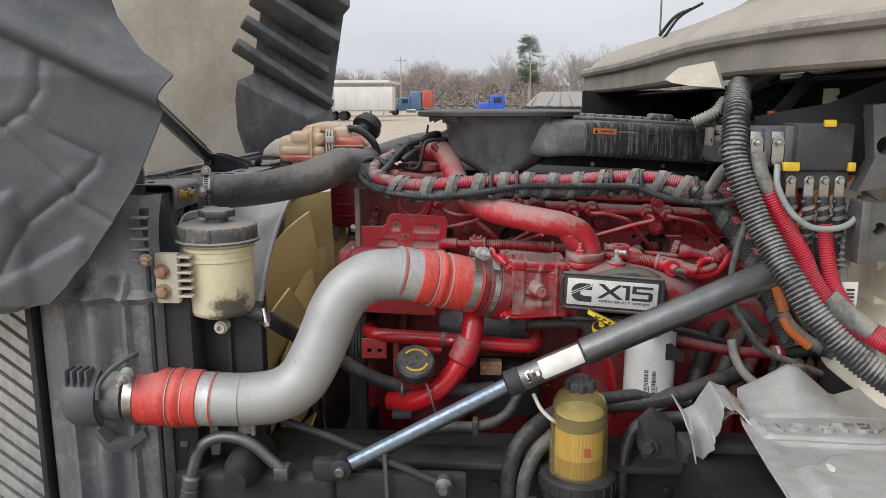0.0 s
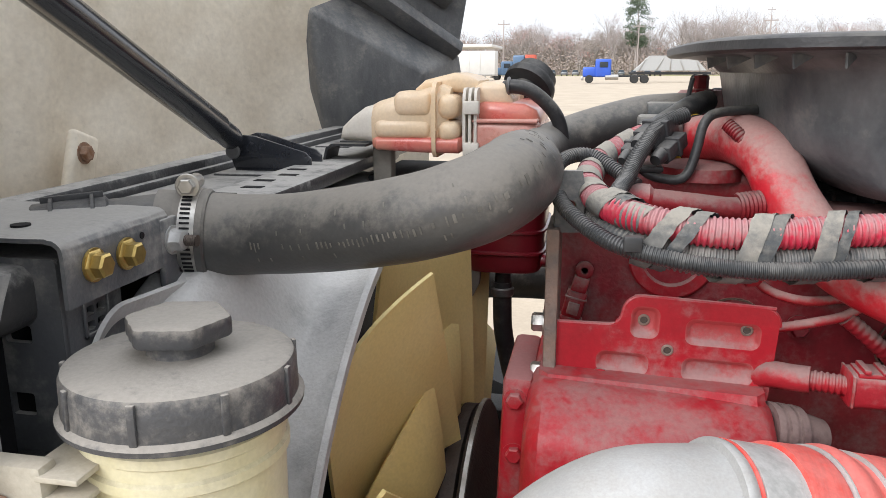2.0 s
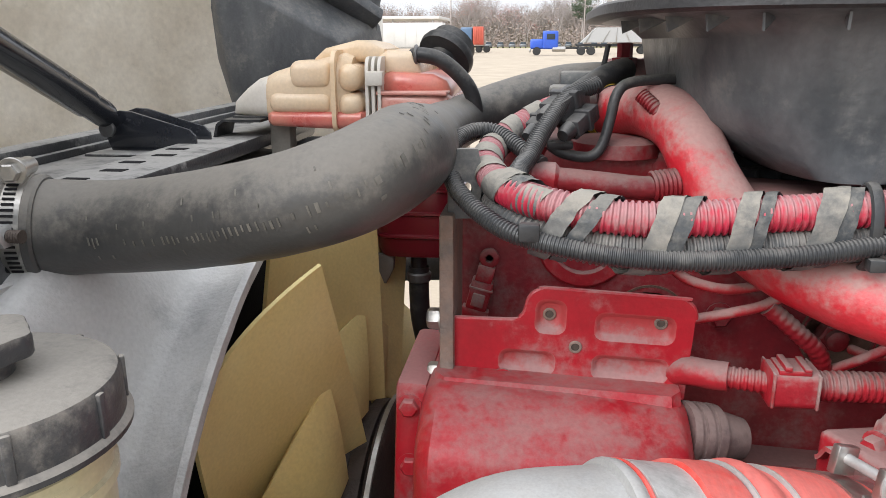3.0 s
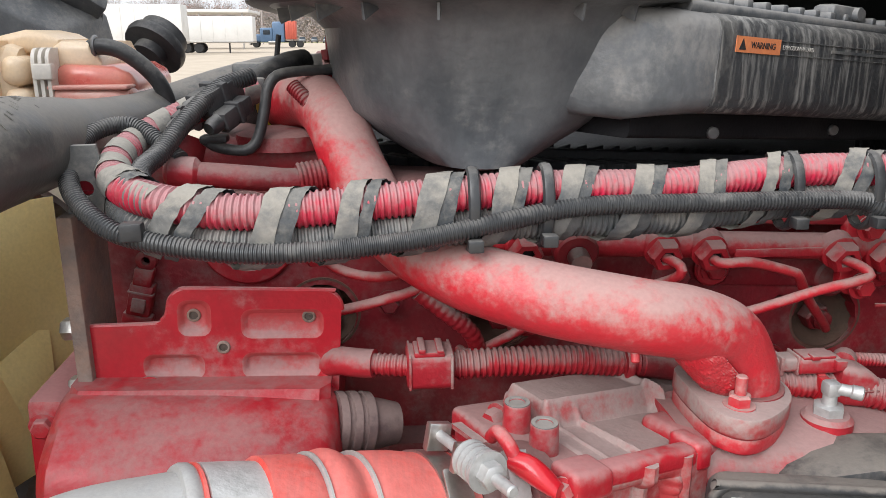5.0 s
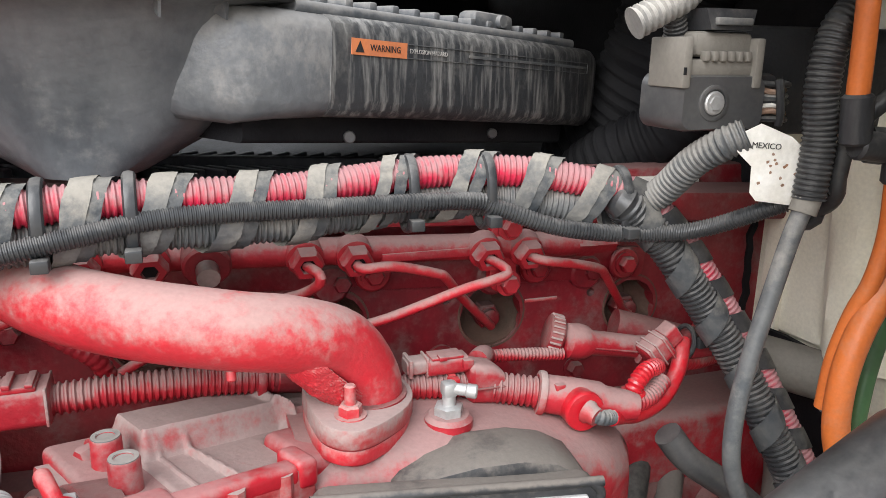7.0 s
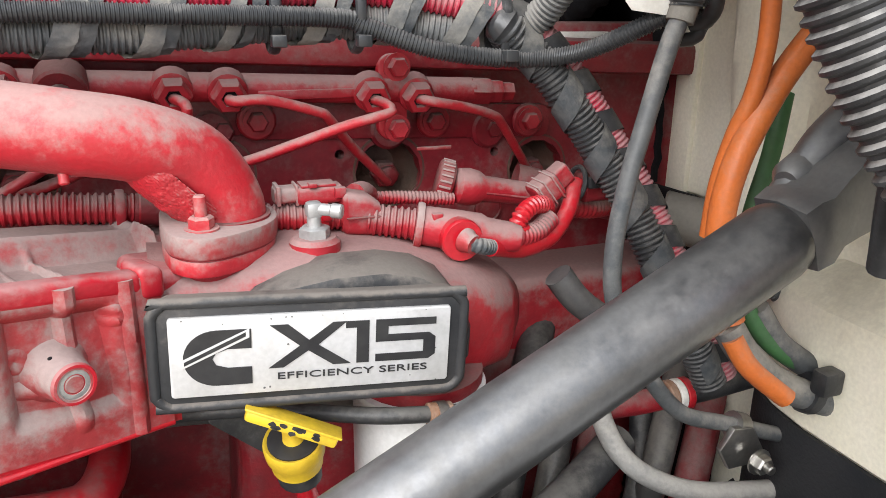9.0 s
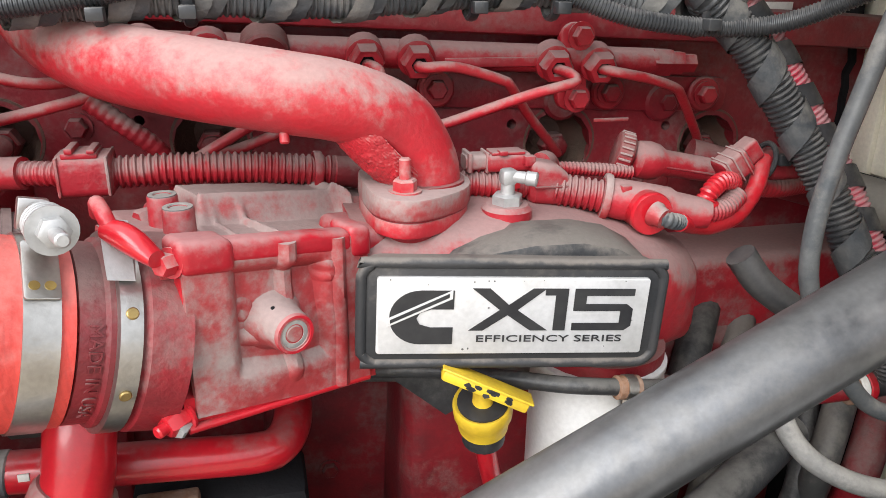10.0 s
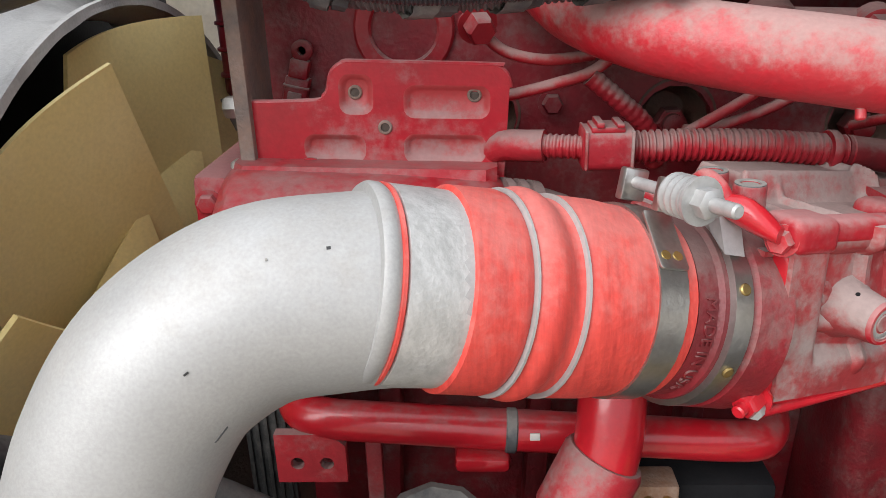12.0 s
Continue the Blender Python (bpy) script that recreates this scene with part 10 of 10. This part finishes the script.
        for line in (((-0.62, 1.69), (-0.563, 1.699), (-0.527, 1.722), (-0.502, 1.757), (-0.50, 1.80)), ((-0.60, 1.74), (-0.563, 1.699), (-0.475, 1.599), (-0.479, 1.585), (-0.40, 1.53)), ((-0.52, 1.715), (-0.50, 1.69), (-0.43, 1.652), (-0.438, 1.633), (-0.475, 1.599)), ((-0.475, 1.60), (-0.55, 1.545), (-0.60, 1.46))):
            d = min(math.dist((x, z), (a[0] + (b[0] - a[0]) * f, a[1] + (b[1] - a[1]) * f)) for a, b in zip(line, line[1:]) for f in [max(0, min(1, ((x - a[0]) * (b[0] - a[0]) + (z - a[1]) * (b[1] - a[1])) / ((b[0] - a[0]) ** 2 + (b[1] - a[1]) ** 2)))])
            y += 0.0048 * math.exp(-(d / 0.0065) ** 2) - 0.0014 * math.exp(-((d - 0.016) / 0.010) ** 2)
        y += 0.003 * noise.noise(Vector((x * 6, z * 6, 1)))
        return (x, y, z)
    part("near_fender_liner", sheet(side, 200, 230, 0.005), "liner", t, "scuffed dark grey plastic wheel-arch liner")

    # far fender liner: ribs above a faceted block
    liner = thing("far_fender_liner", "stepped dark grey plastic wheel-arch liner", "fender liner", (-0.42, 2.6, 1.55))
    # same plastic as the near liner, in the copy with light painted in
    part("liner_wall", sheet(lambda u, v: (-0.54 + 0.25 * u + 0.11 * v, 2.58 + 0.12 * u, 1.66 + 0.55 * v - 0.10 * (u - 0.5)), 20, 24, 0.005), "lit_dusty_liner", liner)
    for k, lo, hi, th, end in ((0, -0.034, 0.016, 0.013, 1.0), (1, -0.034, 0.016, 0.013, 0.90), (2.1, -0.060, 0.020, 0.020, 0.94), (3.3, -0.075, 0.020, 0.024, 0.97), (4.4, -0.06, 0.02, 0.02, 1.0)):
        a = Vector((-0.552 + 0.034 * k, 2.50, 1.905 + 0.066 * k))
        b = Vector((-0.268 + 0.016 * k, 2.69, 1.722 + 0.085 * k))
        d = (b - a).normalized()
        s = Vector((0.1, -0.75, 0.62)).normalized()
        s = (s - d * s.dot(d)).normalized()
        bm = box(lo, hi, -th, th, 0, (b - a).length * end, 0.006)
        part("liner_rib", turned(bm, Matrix.Translation(a) @ Matrix((-s, d.cross(-s), d)).transposed().to_4x4()), "lit_dusty_liner", liner)
    bm = bmesh.new()
    va = [bm.verts.new(p) for p in ((-0.50, 2.60, 1.840), (-0.262, 2.71, 1.725), (-0.315, 2.58, 1.688), (-0.545, 2.49, 1.805), (-0.568, 2.52, 1.745), (-0.583, 2.57, 1.66), (-0.535, 2.54, 1.55), (-0.33, 2.61, 1.55), (-0.25, 2.75, 1.60), (-0.58, 2.70, 1.55), (-0.55, 2.70, 1.84))]
    for f in ((0, 1, 2, 3), (3, 2, 7, 6), (3, 6, 5, 4), (0, 3, 4), (0, 4, 5, 10), (2, 1, 8, 7), (5, 6, 9), (10, 5, 9), (0, 10, 1), (6, 7, 8, 9), (10, 9, 8, 1)):
        bm.faces.new([va[i] for i in f])
    bmesh.ops.recalc_face_normals(bm, faces=bm.faces)
    bmesh.ops.bevel(bm, geom=bm.edges[:], offset=0.008, segments=3, affect="EDGES", profile=0.5)
    part("liner_block", bm, "lit_dusty_liner", liner)
    liner.scale = (0.86, 1, 1)
    liner.location.x -= 0.042

    # lift strut
    A, B = Vector((-0.474, 2.004, 1.599)), Vector((-0.505, 1.72, 1.752))
    d = (B - A).normalized()
    part("gas_strut", lathe(A, B, [(0, 0.006), (0.004, 0.0095), (0.026, 0.0095), (0.029, 0.0135), (0.034, 0.0145), (0.060, 0.0145), (0.064, 0.0165), (0.7, 0.0165)], 28), "gloss", t, "glossy black lift strut")
    return t


build_hood()


def build_strut_bracket():
    t = thing("strut_bracket", "black folded steel strut bracket with pin", "bracket", (-0.44, 2.01, 1.572))
    out = [(0.013, 0.0), (0.105, -0.003), (0.109, 0.0), (0.109, 0.019), (0.102, 0.026), (0.038, 0.045), (0.024, 0.046), (0.012, 0.042), (0.005, 0.033), (0.005, 0.022)]
    for y in (1.985, 2.022):
        part("cheek", plate(out, (-0.490, y, 1.571), (1, 0.02, 0), (0, 0, 1), 0.004, (), 0.001), "gloss", t)
    part("web", box(-0.452, -0.385, 1.988, 2.022, 1.571, 1.576, 0.001), "gloss", t)
    part("pin", join(rod((-0.476, 1.975, 1.598), (-0.476, 2.035, 1.598), 0.0055, 12), rod((-0.476, 1.974, 1.598), (-0.476, 1.979, 1.598), 0.009, 16, bevel=0.001)), "strut", t)
    t = thing("tank_support", "black folded sheet bracket beside the coolant tank", "bracket", (-0.37, 2.06, 1.57))
    fold = [(0.0, 0.0), (0.010, 0.002), (0.018, 0.012), (0.022, 0.026), (0.030, 0.0315), (0.075, 0.0315)]
    part("sheet", sheet(lambda u, v: (-0.405 + float(np.interp(u * 5, range(6), [p[0] for p in fold])), 2.045 + 0.05 * v, 1.571 + float(np.interp(u * 5, range(6), [p[1] for p in fold]))), 30, 3, 0.003), "cable", t)


build_strut_bracket()


# ---- distance ----
def truck_wheels(t, xs, y, r=0.5, w=0.35):
    for x in xs:
        part("wheel", lathe((x, y - w / 2, r), (x, y + w / 2, r), [(0, r * 0.5), (0, r * 0.92), (0.06, r), (w - 0.06, r), (w, r * 0.92), (w, r * 0.5)], 18), "tyre", t)


def build_semi(name, label, x, y, paint, sleeper, load):
    """A tractor unit seen from its side, facing -x."""
    t = thing(name, label, "truck", (x, y, 0))
    part("bonnet", box(x - 3.3, x - 1.6, y - 1.0, y + 1.0, 0.75, 1.95, 0.25, 3), paint, t)
    part("cab", box(x - 1.8, x + 0.1, y - 1.2, y + 1.2, 0.75, 2.9, 0.2, 3), paint, t)
    if sleeper:
        part("sleeper", box(x + 0.05, x + 1.9, y - 1.2, y + 1.2, 0.75, 3.8, 0.25, 3), paint, t)
    part("side_window", box(x - 1.3, x - 0.3, y - 1.23, y - 1.19, 1.9, 2.55, 0.05), "glass", t)
    part("windscreen", box(x - 1.86, x - 1.78, y - 1.0, y + 1.0, 1.95, 2.7, 0.03), "glass", t)
    part("fuel_tank", rod((x - 0.6, y - 0.95, 0.75), (x + 1.0, y - 0.95, 0.75), 0.32, 18, bevel=0.05), "steel", t)
    part("frame", box(x - 3.2, x + 4.5, y - 0.45, y + 0.45, 0.75, 0.98, 0.03), "frame", t)
    part("bumper", box(x - 3.45, x - 3.2, y - 1.15, y + 1.15, 0.35, 0.8, 0.06), "steel", t)
    truck_wheels(t, (x - 2.5, x + 2.9, x + 4.1), y - 0.95)
    truck_wheels(t, (x - 2.5, x + 2.9, x + 4.1), y + 0.95)
    if load:
        part("container", box(x + 2.0, x + 3.6, y - 1.22, y + 1.22, 1.2, 3.9, 0.04), load, t)
        for k in range(4):
            part("corrugation", box(x + 2.4 + 0.34 * k, x + 2.55 + 0.34 * k, y - 1.26, y - 1.21, 1.35, 3.75, 0.02), load, t)
    return t


def build_trailer(x0, x1, y, h, label, side=2.6):
    t = thing("semi_trailer", label, "trailer", ((x0 + x1) / 2, y, 0), group="white trailers")
    part("body", box(x0, x1, y, y + side, 1.15, h, 0.05), "trailer", t)
    for k in range(int((x1 - x0) / 1.2)):
        part("side_post", box(x0 + 0.3 + 1.2 * k, x0 + 0.36 + 1.2 * k, y - 0.03, y + 0.01, 1.2, h - 0.1, 0.01), "trailer", t)
    part("rail", box(x0, x1, y - 0.02, y + side + 0.02, 1.0, 1.16, 0.02), "steel", t)
    truck_wheels(t, (x0 + 1.2, x0 + 2.4), y + 0.3)
    truck_wheels(t, (x0 + 1.2, x0 + 2.4), y + side - 0.3)
    part("landing_leg", box(x1 - 2.5, x1 - 2.35, y + 0.2, y + 0.35, 0, 1.1, 0.02), "frame", t)


def build_distance():
    build_semi("semi_truck", "blue-grey sleeper semi truck carrying an orange-red container", -13.0, 124, "bluegrey", True, "rustred")
    build_semi("day_cab_truck", "bright blue day cab semi truck with empty chassis", 1.6, 99, "blue", False, None)
    build_trailer(-18.5, -10.6, 83, 3.6, "white box trailer parked on the gravel lot")
    build_trailer(-26, -15.6, 74, 4.4, "tall white box trailer beside the canopy")
    t = thing("dry_bulk_trailer", "dull silver hopper trailer with sloping ends", "trailer", (9.4, 108, 0))
    part("hopper", loft([[(4.8, 107, 1.5), (4.8, 109.4, 1.5), (14.0, 109.4, 1.5), (14.0, 107, 1.5)], [(6.8, 107, 3.4), (6.8, 109.4, 3.4), (12.2, 109.4, 3.4), (12.2, 107, 3.4)]]), "shield", t)
    part("chassis", box(4.2, 14.6, 107.3, 109.1, 1.0, 1.3, 0.03), "frame", t)
    for x in (5.4, 7.6, 9.4, 11.2, 13.2):
        part("rib", turned(box(-0.05, 0.05, -0.06, 0.02, 0, 1.9, 0.01), Matrix.Translation((x, 106.95, 1.45)) @ Matrix.Rotation(radians(28 if x < 9 else -24 if x > 10 else 0), 4, "Y")), "steel", t)
    truck_wheels(t, (12.8, 14.0), 107.4)
    truck_wheels(t, (12.8, 14.0), 109.0)
    rnd = random.Random(5)
    first = None
    for k in range(11):
        x = -14.5 + 3.0 * k + rnd.uniform(-0.3, 0.3)
        if first is None:
            first = thing("parked_car", "car parked in a row before the woods", "car", (x, 207, 0), group="parked cars")
            part("body", loft([oval(x, 207, 0.35, 0.85, 2.1, 4.0, 24), oval(x, 207, 0.75, 0.92, 2.2, 4.0, 24), oval(x, 207, 0.95, 0.88, 2.1, 4.0, 24)]), "carpaint", first)
            part("cabin", loft([oval(x, 207.1, 0.95, 0.82, 1.4, 4.0, 24), oval(x, 207.2, 1.48, 0.62, 0.9, 4.0, 24)]), "glass", first)
            for dx in (-0.7, 0.7):
                for dy in (-1.3, 1.3):
                    part("wheel", rod((x + dx - 0.12, 207 + dy, 0.33), (x + dx + 0.12, 207 + dy, 0.33), 0.33, 14), "tyre", first)
            fx = x
        else:
            copy_thing(first, pose(x, 207, 0, 0, 0, rnd.choice((0, 180))))
    first = None
    for x, y, h in ((30, 150, 11), (57, 284, 22), (-20, 170, 12), (9, 185, 12)):
        t = thing("utility_pole", "grey wooden utility pole with crossarm", "utility pole", (x, y, 0), group="utility poles")
        part("pole", rod((x, y, 0), (x, y, h), 0.16, 10, r2=0.11), "bark", t)
        part("crossarm", box(x - 1.3, x + 1.3, y - 0.08, y + 0.08, h - 1.0, h - 0.8, 0.02), "bark", t)
        for dx in (-1.1, 0.0, 1.1):
            part("insulator", rod((x + dx, y, h - 0.8), (x + dx, y, h - 0.55), 0.07, 8), "steel", t)
    t = thing("low_building", "pale flat-roofed building at the edge of the lot", "building", (62, 250, 0))
    part("wall", box(50, 78, 245, 262, 0, 5.5, 0.05), "trailer", t)
    part("roof", box(49.4, 78.6, 244.4, 262.6, 5.5, 6.1, 0.05), "conduit", t)
    for k in range(6):
        part("window", box(53 + 4 * k, 55.4 + 4 * k, 244.9, 245.1, 1.4, 3.6, 0.02), "glass", t)
    t = thing("sheet_roof", "white canopy roof behind the trailers", "canopy", (-19, 110, 0))
    part("roof", box(-27, -14, 106, 118, 4.6, 5.0, 0.05), "trailer", t)
    for x in (-26, -20.5, -15):
        part("post", rod((x, 107, 0), (x, 107, 4.6), 0.1, 10), "steel", t)

    # woods: bare trees with fine branching
    def grow(verts, faces, p, d, length, rad, depth, r):
        q = p + d * length
        n = len(verts)
        side = d.orthogonal().normalized()
        up = d.cross(side)
        for c, rr in ((p, rad), (q, rad * 0.66)):
            for k in range(3):
                a = 2.094 * k
                verts.append(c + rr * (math.cos(a) * side + math.sin(a) * up))
        for k in range(3):
            faces.append((n + k, n + (k + 1) % 3, n + 3 + (k + 1) % 3, n + 3 + k))
        if depth == 0:
            return [q]
        tips = []
        for k in range(r.choice((2, 3, 3))):
            nd = (d + Vector((r.uniform(-0.75, 0.75), r.uniform(-0.75, 0.75), r.uniform(-0.05, 0.55)))).normalized()
            tips += grow(verts, faces, p.lerp(q, r.uniform(0.55, 1.0)), nd, length * r.uniform(0.55, 0.82), rad * 0.60, depth - 1, r)
        return tips

    def stuff(name, label, verts, faces, mat, category):
        me = bpy.data.meshes.new(name)
        me.from_pydata([tuple(v) for v in verts], [], faces)
        me.materials.append(M[mat])
        ob = new(name, me)
        return tagged(ob, label, category, kind="stuff")

    r = random.Random(21)
    bark_v, bark_f = [], []
    buds = {"bud": ([], []), "redbud": ([], [])}
    for k in range(700):
        x = r.uniform(-95, 95)
        y = r.uniform(222, 275)
        big = 18 < x < 52
        h = r.uniform(9.5, 17.0) * (1.28 if big else 1.0) * (0.9 if x < -30 else 1) * (1 + 0.12 * math.sin(x * 0.21) + 0.08 * math.sin(x * 0.53))
        base = Vector((x, y, 0))
        tips = grow(bark_v, bark_f, base, Vector((r.uniform(-0.06, 0.06), 0, 1)).normalized(), h * 0.34, 0.19, 5, r)
        kind = "redbud" if r.random() < 0.22 else "bud"
        vs, fs = buds[kind]
        dens = 3 if not big else 1
        for tip in tips[::(2 if not big else 5)]:
            for j in range(dens):
                c = tip + Vector((r.uniform(-0.9, 0.9), r.uniform(-0.9, 0.9), r.uniform(-1.0, 0.5)))
                s = r.uniform(0.05, 0.13)
                n = len(vs)
                a = Vector((r.uniform(-1, 1), r.uniform(-1, 1), r.uniform(-1, 1))).normalized() * s
                b = a.orthogonal().normalized() * s
                vs += [c - a, c + b, c + a, c - b]
                fs.append((n, n + 1, n + 2, n + 3))
    # hazy mass of the woods farther back
    ragged = lambda x: 8.6 + 2.2 * noise.noise(Vector((x * 0.06, 0, 3))) + 1.4 * noise.noise(Vector((x * 0.35, 0, 8))) + 1.0 * noise.noise(Vector((x * 1.6, 0, 1)))
    far = part("backdrop", sheet(lambda u, v: (-230 + 460 * u, 292 + 3 * math.sin(u * 40), ragged(-230 + 460 * u) * v), 1200, 3, 0.3), "treeline", None)
    tagged(far, "hazy brown line of bare woods beyond the lot", "trees", kind="structure")
    # undergrowth
    vs, fs = buds["bud"]
    for k in range(34000):
        c = Vector((r.uniform(-110, 110), r.uniform(214, 250), abs(r.gauss(0, 1)) * 3.4))
        s = r.uniform(0.15, 0.5)
        n = len(vs)
        a = Vector((r.uniform(-1, 1), r.uniform(-1, 1), r.uniform(-0.3, 1))).normalized() * s
        b = a.orthogonal().normalized() * s * 0.5
        vs += [c - a, c + b, c + a, c - b]
        fs.append((n, n + 1, n + 2, n + 3))
    stuff("woods", "bare grey-brown early spring woods", bark_v, bark_f, "bark", "trees")
    stuff("woods_buds", "hazy tan spring buds of the far woods", *buds["bud"], "bud", "trees")
    stuff("woods_red_buds", "reddish maple buds among the far woods", *buds["redbud"], "redbud", "trees")
    # pine
    t = thing("pine_tree", "tall dark green pine standing above bare woods", "tree", (10.3, 222, 0))
    part("trunk", rod((10.3, 222, 0), (10.5, 222, 20), 0.3, 8, r2=0.08), "bark", t)
    vs, fs = [], []
    for k in range(95):
        z = r.uniform(7.5, 20.6)
        reach = 3.9 * (1 - abs(z - 13.5) / 9.0) + 0.6
        a = r.uniform(0, 6.28)
        m = Vector((10.4 + reach * math.cos(a) * r.uniform(0.3, 1), 222 + reach * math.sin(a) * r.uniform(0.3, 1), z))
        for j in range(46):
            c = m + Vector((r.gauss(0, 0.7), r.gauss(0, 0.7), r.gauss(0, 0.32)))
            s = r.uniform(0.12, 0.3)
            n = len(vs)
            u = Vector((r.uniform(-1, 1), r.uniform(-1, 1), r.uniform(-0.4, 1))).normalized() * s
            w = u.orthogonal().normalized() * s * 0.6
            vs += [c - u, c + w, c + u, c - w]
            fs.append((n, n + 1, n + 2, n + 3))
    me = bpy.data.meshes.new("crown")
    me.from_pydata([tuple(v - t.location) for v in vs], [], fs)
    me.materials.append(M["pine"])
    crown = new("crown", me)
    crown.parent = t


build_distance()


# ---- small pieces that belong to a part ----
def nest(child, parent, *kinds):
    """Hangs every part of a kind under the nearest such part of the same thing."""
    for ob in list(bpy.data.objects):
        if ob.parent and not ob.parent.parent and ob.name.split(".")[0] in kinds and ob.parent.name.split(".")[0] == child:
            near = [p for p in ob.parent.children if p.name.split(".")[0] == parent]
            if near:
                best = min(near, key=lambda p: (p.location - ob.location).length)
                ob.parent = best
                ob.matrix_parent_inverse = Matrix.Translation(-best.location)


nest("charge_air_pipe", "boot", "boot_ring")
nest("charge_air_pipe", "clamp_band", "clamp_lug", "clamp_bolt", "clamp_spring")
nest("charge_air_pipe", "vee_clamp", "rivet", "vee_latch")
nest("charge_air_pipe", "pipe", "nick", "casting_seam")
nest("charge_air_pipe", "port", "port_rib", "port_rim", "port_hollow")
nest("fluid_reservoir", "lid", "lid_rib", "knob")
nest("fluid_reservoir", "bracket", "bracket_rib", "bolt")
nest("fuel_filter", "collar", "collar_rib")
nest("fuel_filter", "element", "element_tag")
nest("power_distribution_block", "relay_cover", "yellow_clip")
nest("power_distribution_block", "bracket", "bracket_bolt")
nest("power_distribution_block", "lug", "stud_nut")
nest("power_distribution_block", "lead", "lead_wrap")
nest("hood_brace_strut", "tube", "label", "label_scrap")
nest("engine_badge", "badge_plate", "emblem", "emblem_bar", "emblem_mark", "figure", "small_print")
nest("oil_dipstick", "handle", "grime_mark", "handle_lip")
nest("oil_filler", "cap", "cap_mark")
nest("oil_filter", "can", "bar")
nest("intake_throttle_body", "sensor_boss", "boss_vent", "boss_ring", "boss_face", "boss_plug")
nest("intake_throttle_body", "threaded_post", "post_rim")
nest("intake_throttle_body", "deck", "deck_rib", "deck_web")
nest("heat_shield", "panel", "stamping", "chip", "turned_edge")
nest("wiring_harness", "cable_tie", "tie_head")
nest("truck_cab", "cowl_lip", "lip_clip")
nest("radiator", "side_tank", "rib")
nest("radiator", "bracket_side", "bolt")
